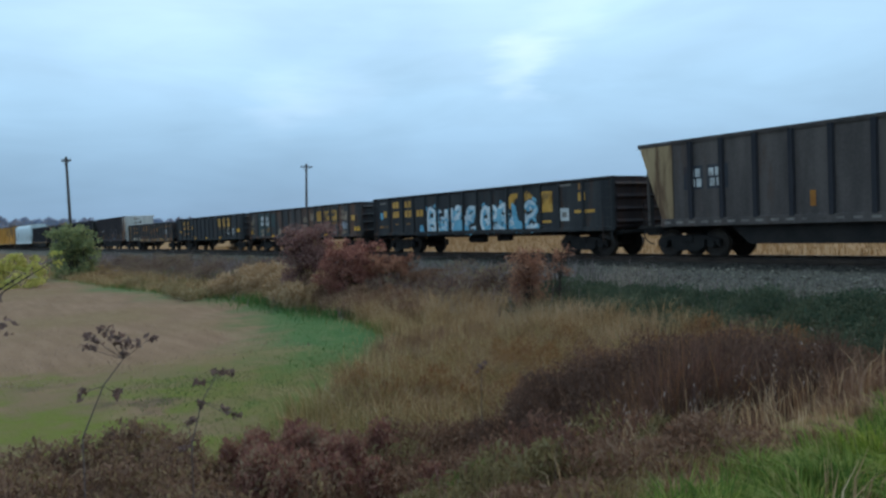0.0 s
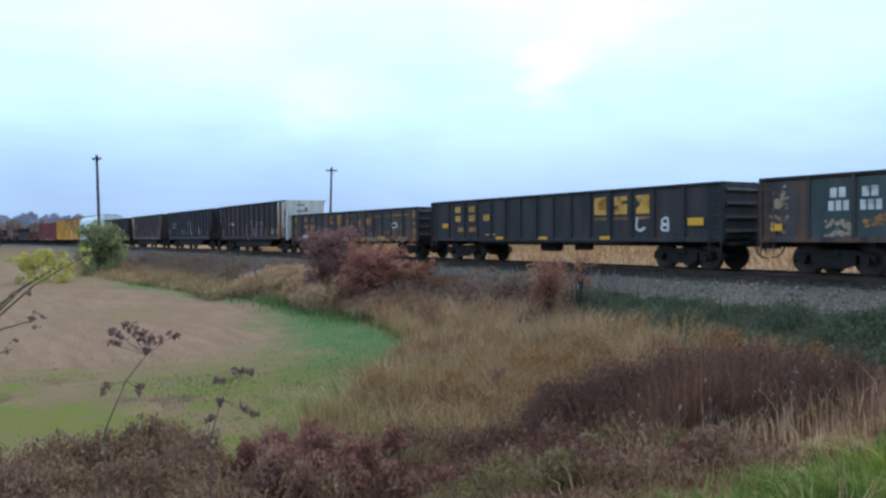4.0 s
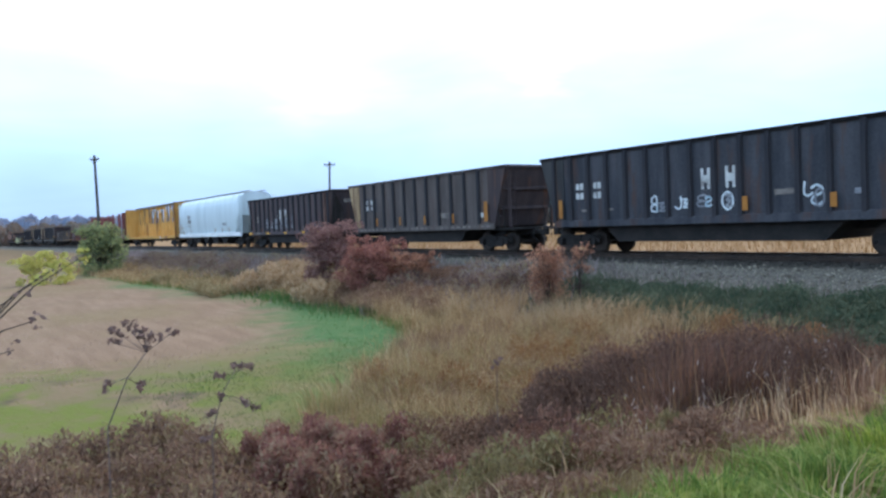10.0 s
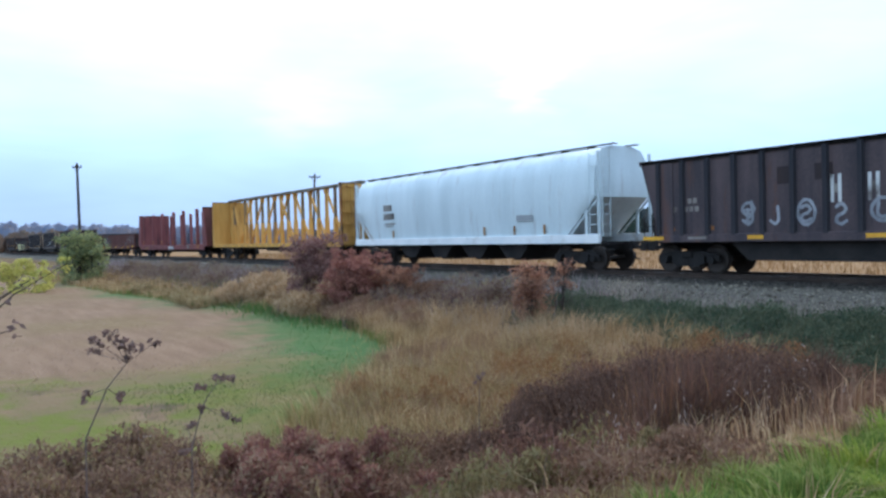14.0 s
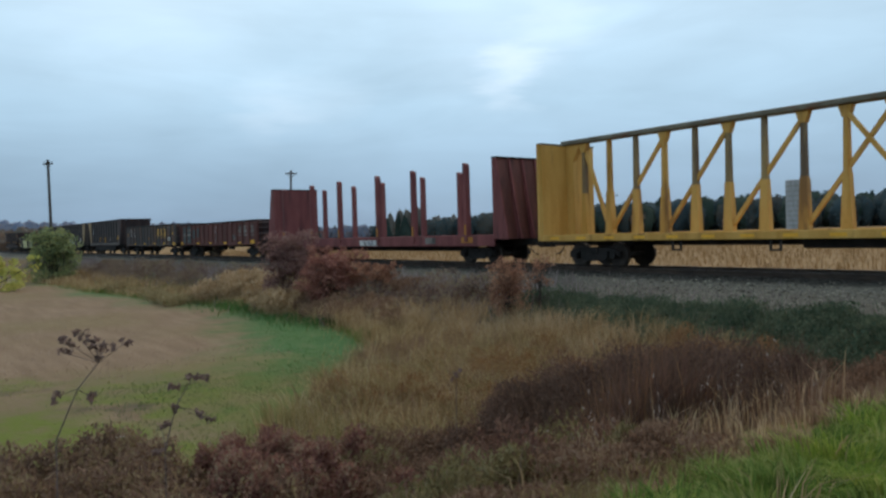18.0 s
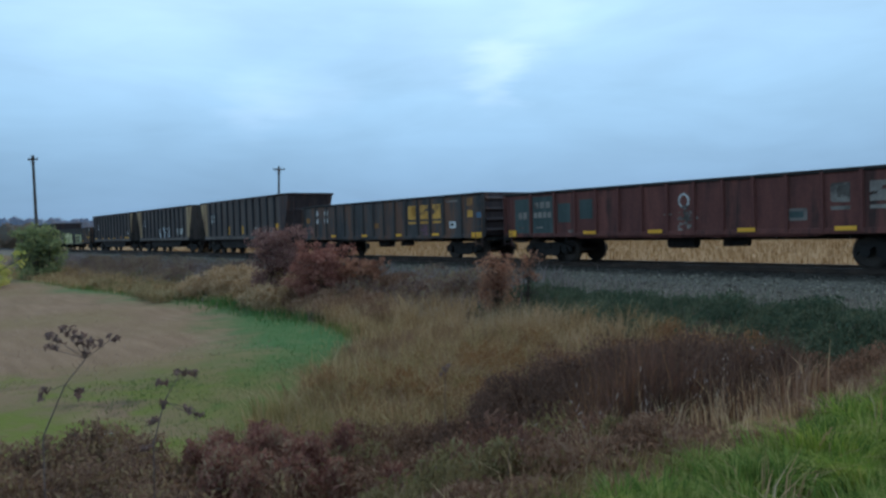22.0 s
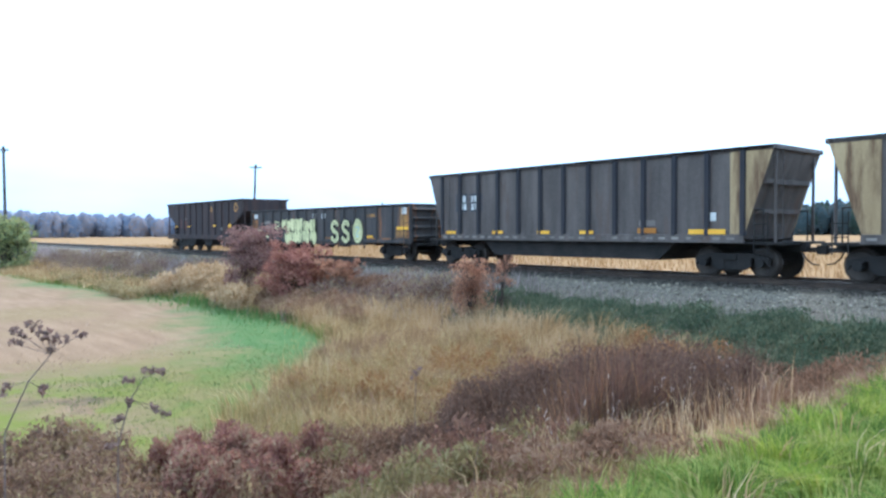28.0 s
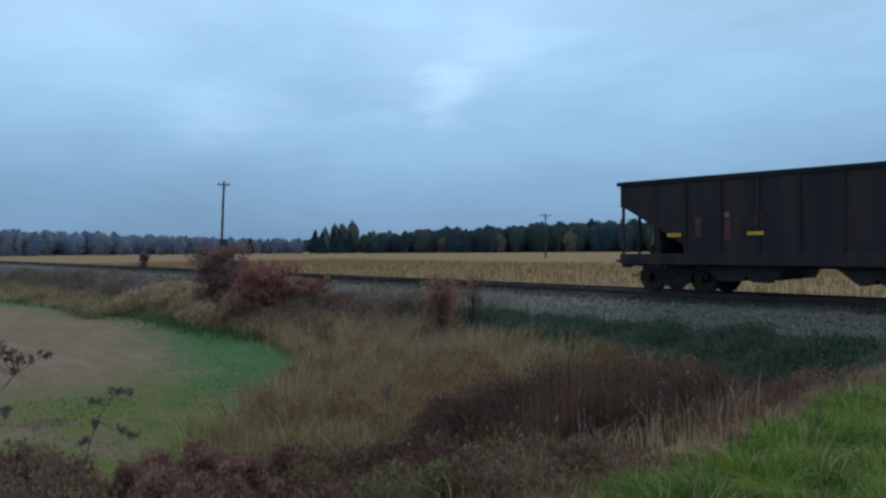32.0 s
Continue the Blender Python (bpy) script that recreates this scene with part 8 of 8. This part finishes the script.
    marks(c, 1.485, [(-h + 10.1, -h + 10.7, 1.84, 2.0, "letter_dim"), (-h + 12.4, -h + 12.6, 1.75, 1.9, "spray_grey"), (-h + 13.85, -h + 14.4, 1.6, 1.68, "letter_white"), (-h + 3.4, -h + 3.8, 1.62, 1.7, "letter_dim"), (-h + 2.2, -h + 2.5, 1.62, 1.7, "letter_dim")])
    marks(c, 1.61, [(-h + 9.12, -h + 9.3, 1.42, 1.85, "amber"), (-h + 11.8, -h + 11.98, 1.42, 1.82, "amber"), (-h + 1.1, -h + 1.28, 1.4, 2.1, "amber")], "reflector")
    end_marks(c, h - 0.02, [(-0.75 + 0.3 * k, -0.55 + 0.3 * k, 3.25, 3.47, "letter_white") for k in range(4)] + [(-0.75 + 0.24 * k, -0.58 + 0.24 * k, 2.62, 2.84, "letter_dim") for k in range(6)])

    c, h = grey_coal(-121.72, 14.80, "dusty grey-brown coal gondola with a tan rear end", front_paint="darkbrown")
    marks(c, 1.61, [(x, x + 0.15, 1.4, 1.82, "amber") for x in (-h + 3.4, -h + 5.9, -h + 8.3, -h + 10.8)] + [(h - 1.5, h - 1.25, 1.4, 2.3, "amber")], "reflector")
    marks(c, 1.49, [(-h + 9.6, -h + 10.4, 1.65, 1.9, "letter_dim"), (h - 1.9, h - 1.7, 1.6, 1.8, "letter_white")])

    # faded brown coal car with ghosted letters
    L = 15.41
    h = L / 2
    c = coal_gondola(h, 3.80, "plum", "plum", "faded brown coal gondola with ghosted white lettering and yellow reflectors", panels=15, slope=0.75, front_paint="rustybrown", tapered=True)
    put(c, -138.67, L)
    for x, hi in ((-h + 6.43, 2.86), (-h + 7.4, 2.84)):
        marks(c, 1.485, [(x, x + 0.09, 2.1, hi, "letter_white"), (x + 0.2, x + 0.29, 2.1, hi, "letter_white"), (x + 0.09, x + 0.2, 2.35, 2.6, "letter_dim")])
    for k, (x, z, w, hh, shape, mat) in enumerate(((4.15, 1.55, 0.45, 0.68, "crook", "spray_grey"), (4.2, 1.85, 0.4, 0.35, "ring", "spray_grey"), (5.05, 1.55, 0.35, 0.5, "crook", "spray_grey"), (5.92, 1.5, 0.5, 0.7, "ring", "spray_grey"), (5.98, 1.6, 0.35, 0.45, "coil", "spray_grey"), (4.26, 1.62, 0.25, 0.4, "zig", "spray_grey"), (8.0, 1.65, 0.4, 0.4, "hook", "spray_grey"), (6.95, 1.5, 0.35, 0.55, "coil", "spray_grey"), (7.9, 1.55, 0.55, 0.6, "ring", "spray_grey"), (8.95, 1.5, 0.3, 0.9, "crook", "spray_grey"), (10.95, 1.5, 0.2, 0.3, "crook", "letter_dim"))):
        spray(c, 1.485, -h + x - 0.42, z, w, hh, shape, 0.045, mat, 0.008 + 0.0006 * k)
    for x, z, n in ((-h + 0.95, 2.29, 2), (-h + 1.85, 2.29, 2), (-h + 0.9, 2.03, 3), (-h + 1.72, 2.03, 3)):
        letters(c, 1.485, x, z, 0.17, n, "letter_dim", pitch=1.15)
    marks(c, 1.485, [(-h + 6.0, -h + 6.5, 2.75, 3.2, "rustybrown"), (-h + 2.5, -h + 2.8, 1.42, 1.55, "orange_rust"), (-h + 1.0, -h + 1.35, 1.42, 1.52, "orange_rust"), (h - 2.95, h - 2.6, 1.45, 1.65, "letter_white"), (-h + 4.9, -h + 5.4, 2.7, 3.2, "rustybrown")])
    marks(c, 1.585, [(x, x + w, 1.12, 1.24, "yellow") for x, w in ((-h + 0.1, 0.85), (-h + 4.0, 0.5), (-h + 7.38, 0.5), (-h + 10.55, 0.45))] + [(-h + 1.9, -h + 2.6, 1.13, 1.22, "letter_dim"), (h - 2.5, h - 1.2, 1.08, 1.22, "yellow")], "reflector")
    bm = bmesh.new()
    prism(bm, [(h - 1.3, 0.0), (h - 1.08, 0.0), (h - 1.1, -0.11), (h - 1.28, -0.11)], "z", 1.2, 3.62)
    for v in bm.verts:
        v.co.y -= 1.51
    part("corner_stake", bm, M["stake_rust"], c, "rust-coloured corner stake")
    end_marks(c, h - 0.02, [(-0.75, 0.55, 2.98, 3.2, "letter_dim"), (1.05, 1.3, 3.35, 3.6, "letter_white")])

    c = covered_hopper(18.44 / 2, 4.78, "pale blue-grey covered hopper with smooth curved sides and a white sill")
    put(c, -155.95, 18.44)
    c = centerbeam(22.94 / 2, 4.83, "empty yellow centerbeam flatcar with an open truss")
    put(c, -176.13, 22.94)
    c = bulkhead_flat(21.92 / 2, 4.52, "empty oxide red bulkhead flatcar with upright side stakes")
    put(c, -201.64, 21.92)

    # maroon gondola
    L = 16.26
    h = L / 2
    c = gondola(h, 2.69, "maroon", "darkbrown", "maroon brown gondola with white lettering and yellow reflectors")
    put(c, -225.93, L)
    emblem(c, 1.474, (-h + 12.72, -h + 13.7, -h + 14.95), 1.8, 2.32, 0.5, "letter_dim", "letter_dim")
    marks(c, 1.4725, [(-h + 0.6, -h + 1.42, 1.05, 2.45, "green_black"), (-h + 1.58, -h + 2.68, 1.05, 2.5, "green_black"), (-h + 2.9, -h + 3.5, 1.5, 2.2, "green_black"), (-h + 3.95, -h + 4.55, 1.6, 2.3, "green_black")], "patch")
    letters(c, 1.48, -h + 1.68, 2.06, 0.24, 3, "letter_dim", pitch=1.25)
    letters(c, 1.48, -h + 0.8, 1.66, 0.28, 2, "letter_dim", pitch=0.95)
    letters(c, 1.48, -h + 1.64, 1.7, 0.22, 4, "letter_dim", pitch=1.1)
    marks(c, 1.48, [(-h + 1.75, -h + 2.1, 1.3, 1.36, "letter_dim"), (-h + 0.8, -h + 1.1, 1.3, 1.36, "letter_dim"), (-h + 3.4, -h + 3.75, 1.0, 1.22, "letter_dim"), (-h + 11.5, -h + 12.1, 1.34, 1.68, "letter_dim"), (-h + 7.5, -h + 7.8, 1.62, 1.66, "letter_dim")])
    marks(c, 1.486, [(-h + 11.6, -h + 12.0, 1.42, 1.6, "green_black")])
    spray(c, 1.478, -h + 8.05, 1.85, 0.4, 0.42, "loop", 0.035, "letter_white")
    spray(c, 1.478, -h + 8.15, 1.45, 0.3, 0.45, "zig", 0.03, "letter_dim", 0.01)
    flecks(c, 1.474, -h + 8.0, -h + 8.7, 1.15, 1.7, 36, "letter_dim", 95, 0.06)
    marks(c, 1.58, [(x, x + 0.55, 1.05, 1.17, "yellow") for x in (-h + 4.2, -h + 6.95, -h + 10.1, h - 3.4)] + [(-h + 0.35, -h + 0.75, 1.0, 1.24, "yellow"), (h - 1.2, h - 0.5, 1.05, 1.3, "yellow")], "reflector")

    # dark gondola, large yellow letters
    L = 16.07
    h = L / 2
    c = gondola(h, 2.87, "worn_black", "darkbrown", "sooty black gondola with large yellow lettering")
    put(c, -243.41, L)
    emblem(c, 1.474, (-h + 10.6, -h + 11.55, -h + 12.5), 1.85, 2.5, 0.6, "letter_yellow", "letter_yellow")
    flecks(c, 1.474, -h + 11.6, -h + 12.1, 1.0, 1.6, 30, "wine_spray", 91, 0.08, 0.004, "graffiti")
    for x in (-h + 1.4, -h + 2.5):
        letters(c, 1.476, x, 2.3, 0.28, 2, "letter_white", pitch=0.8)
        letters(c, 1.476, x, 1.88, 0.28, 2, "letter_white", pitch=0.8)
    marks(c, 1.476, [(-h + 0.4, -h + 0.8, 1.9, 2.2, "letter_rust"), (-h + 13.7, -h + 14.15, 1.4, 1.7, "letter_white"), (-h + 14.95, -h + 15.3, 1.85, 2.15, "letter_yellow"), (-h + 15.55, -h + 15.9, 1.8, 2.05, "spray_dull_blue"), (-h + 7.65, -h + 8.1, 1.5, 1.75, "letter_rust"), (-h + 13.5, -h + 14.3, 2.55, 2.62, "letter_dim"), (-h + 14.95, -h + 15.3, 2.35, 2.65, "letter_rust")])
    marks(c, 1.482, [(-h + 13.8, -h + 14.0, 1.5, 1.62, "spray_black")])
    marks(c, 1.58, [(x, x + 0.5, 1.08, 1.2, "yellow") for x in (-h + 3.4, -h + 6.55, -h + 9.65, -h + 12.55)] + [(h - 0.75, h - 0.1, 0.98, 1.2, "yellow")], "reflector")

    c, h = grey_coal(-261.23, 14.88, "dusty grey-brown coal gondola with a tan rear end and yellow marks", front_paint="darkbrown")
    marks(c, 1.49, [(-h + 5.3, -h + 5.5, 1.4, 1.95, "yellow"), (-h + 7.7, -h + 7.9, 1.4, 1.95, "yellow"), (h - 2.1, h - 1.6, 1.65, 2.0, "yellow"), (-h + 9.6, -h + 10.3, 1.6, 1.85, "letter_dim"), (-h + 6.2, -h + 6.4, 1.6, 1.7, "letter_white")])
    c, h = grey_coal(-278.02, 14.66, "dusty grey-brown coal gondola with ochre ends and white graffiti")
    scrawl(c, 1.49, -h + 6.0, -h + 9.4, 1.25, 2.3, 5, "spray_white", 71, 0.09)
    scrawl(c, 1.49, -h + 6.4, -h + 9.2, 1.25, 2.2, 3, "spray_grey", 72, 0.06, close=True)
    scrawl(c, 1.49, -h + 10.9, -h + 12.4, 1.5, 2.0, 3, "letter_white", 73, 0.12)
    c, h = grey_coal(-294.10, 15.24, "dusty grey-brown coal gondola with an ochre front end and yellow reflectors", rear="greybrown", front_paint="tan")
    marks(c, 1.585, [(x, x + 0.6, 1.3, 1.42, "yellow") for x in (-h + 1.2, -h + 4.0, -h + 6.4, -h + 8.4)] + [(-h + 10.8, -h + 11.5, 1.33, 1.5, "amber"), (h - 2.6, h - 1.4, 1.3, 1.45, "yellow")], "reflector")
    marks(c, 1.49, [(-h + 10.8, -h + 11.4, 1.55, 1.75, "letter_dim"), (h - 2.0, h - 1.75, 1.7, 1.95, "letter_white")])

    # rusty gondola with cream graffiti
    L = 16.23
    h = L / 2
    c = gondola(h, 2.67, "rusty_black", "rusty_black", "black gondola with cream graffiti and orange rust along its sill", rods=True, low=0.92, belly=0.2)
    put(c, -310.67, L)
    rs = random.Random(17)
    kinds = ("fork", "coil", "hook", "knot", "cup", "loop", "zig", "flag")
    for k in range(22):
        row, col_ = k % 2, k // 2
        x, z = 4.25 + 0.345 * col_ + rs.uniform(-0.06, 0.06), (1.12, 1.76)[row] + rs.uniform(-0.06, 0.06)
        w, hh = rs.uniform(0.2, 0.3), rs.uniform(0.3, 0.42)
        if k == 0:
            continue
        ring_ = [(-h + x + w * math.cos(g) * rs.uniform(0.75, 1.1), z + hh * math.sin(g) * rs.uniform(0.75, 1.1)) for g in (0.3, 0.9, 1.6, 2.3, 3.1, 3.9, 4.7, 5.6)]
        patch_shape(c, 1.58, ring_, "spray_cream", 0.003 + 0.0003 * k, "graffiti", 3)
        if k % 3 == 0:
            spray(c, 1.58, -h + x - 0.15, z - 0.25, 0.32, 0.5, kinds[k % 8], 0.016, "spray_black", 0.011)
        elif k % 3 == 1:
            ribbon(c, 1.58, [(-h + x + w, z - hh), (-h + x + w * 0.8, z), (-h + x + w * 1.05, z + hh)], 0.02, "spray_black", 0.0115)
    for x, w, shape in ((9.45, 0.72, "curl"), (10.5, 0.7, "curl"), (11.62, 0.66, "ring")):
        spray(c, 1.58, -h + x, 0.92, w, 0.98, shape, 0.15, "spray_black", 0.002)
        spray(c, 1.58, -h + x, 0.92, w, 0.98, shape, 0.105, "spray_cream", 0.005)
        spray(c, 1.58, -h + x + 0.03, 0.96, w - 0.06, 0.92, shape, 0.012, "spray_black", 0.009)
    patch_shape(c, 1.58, [(-h + 11.95 + 0.26 * math.cos(g), 1.42 + 0.4 * math.sin(g)) for g in (0, 0.8, 1.6, 2.4, 3.2, 4.0, 4.8, 5.6)], "spray_cream", 0.007, "graffiti", 3)
    spray(c, 1.58, -h + 11.8, 1.15, 0.3, 0.5, "coil", 0.022, "spray_blue", 0.011)
    letters(c, 1.476, -h + 1.45, 1.86, 0.2, 4, "letter_dim", pitch=1.25)
    letters(c, 1.476, -h + 1.45, 1.56, 0.18, 6, "letter_dim", pitch=1.0)
    for k, (x, z, w, hh, shape, fat) in enumerate(((2.95, 1.55, 0.35, 0.45, "zig", 0.024), (3.2, 1.5, 0.4, 0.45, "coil", 0.026), (3.45, 1.6, 0.3, 0.4, "fork", 0.022), (0.5, 1.05, 0.5, 0.5, "ring", 0.04), (0.8, 1.08, 0.45, 0.45, "coil", 0.04), (1.6, 1.05, 0.6, 0.25, "zig", 0.045))):
        spray(c, 1.48, -h + x, z, w, hh, shape, fat, "spray_cream", 0.006 + 0.0006 * k)
    marks(c, 1.476, [(-h + 0.05, -h + 0.25, 1.1, 2.55, "orange_rust"), (-h + 0.28, -h + 0.78, 1.3, 2.12, "orange_rust"), (h - 0.35, h - 0.02, 1.1, 2.5, "orange_rust"), (h - 0.9, h - 0.35, 1.6, 2.45, "letter_rust"), (-h + 8.45, -h + 9.2, 0.84, 1.1, "orange_rust"), (-h + 12.6, -h + 13.6, 0.84, 1.1, "orange_rust"), (-h + 13.85, -h + 14.9, 0.86, 1.08, "orange_rust"), (h - 1.25, h - 0.4, 1.1, 1.45, "letter_rust"), (-h + 12.6, -h + 13.3, 2.1, 2.25, "letter_rust")], "rust_patch")
    marks(c, 1.48, [(-h + 0.3, -h + 0.75, 2.2, 2.44, "letter_white"), (-h + 7.4, -h + 7.78, 2.1, 2.36, "letter_white"), (-h + 8.34, -h + 8.74, 2.1, 2.36, "letter_white"), (h - 0.75, h - 0.4, 2.2, 2.5, "letter_white")])
    marks(c, 1.582, [(-h + 0.15, -h + 1.1, 1.2, 1.31, "yellow"), (-h + 12.75, -h + 13.25, 1.1, 1.2, "yellow"), (h - 1.05, h - 0.15, 1.48, 1.62, "yellow")], "reflector")

    c = open_hopper(13.45 / 2, 3.5, "rust-brown open hopper car at the end of the train")
    put(c, -328.01, 13.45)


build_train()


# ---------------------------------------------------------------- movement
def train_s(t):
    """Where the train's front stands along the track at t seconds."""
    tau = (t - 16) / 16
    return 158.014 + 10.2887 * (t - 16) + 5.2125 * tau ** 2 - 0.0186 * tau ** 3


def motions():
    for car, centre in CARS:
        walk(car, [(t, track_pose(train_s(t) + centre)) for t in range(33)])
    # every wheel turns with the way rolled; wheels in like places share their keys
    first = {}
    s0 = train_s(0)
    for k, w in WHEELS:
        if k not in first:
            x = -0.89 if k == 0 else 0.89
            walk(w, [(f / 30, pose(x, 0, 0.457, 0, math.degrees((train_s(f / 30) - s0) / 0.457), 0)) for f in range(961)])
            first[k] = w.animation_data
        else:
            w.rotation_mode = "QUATERNION"
            keys = w.animation_data_create()
            keys.action = first[k].action
            keys.action_slot = first[k].action_slot


motions()
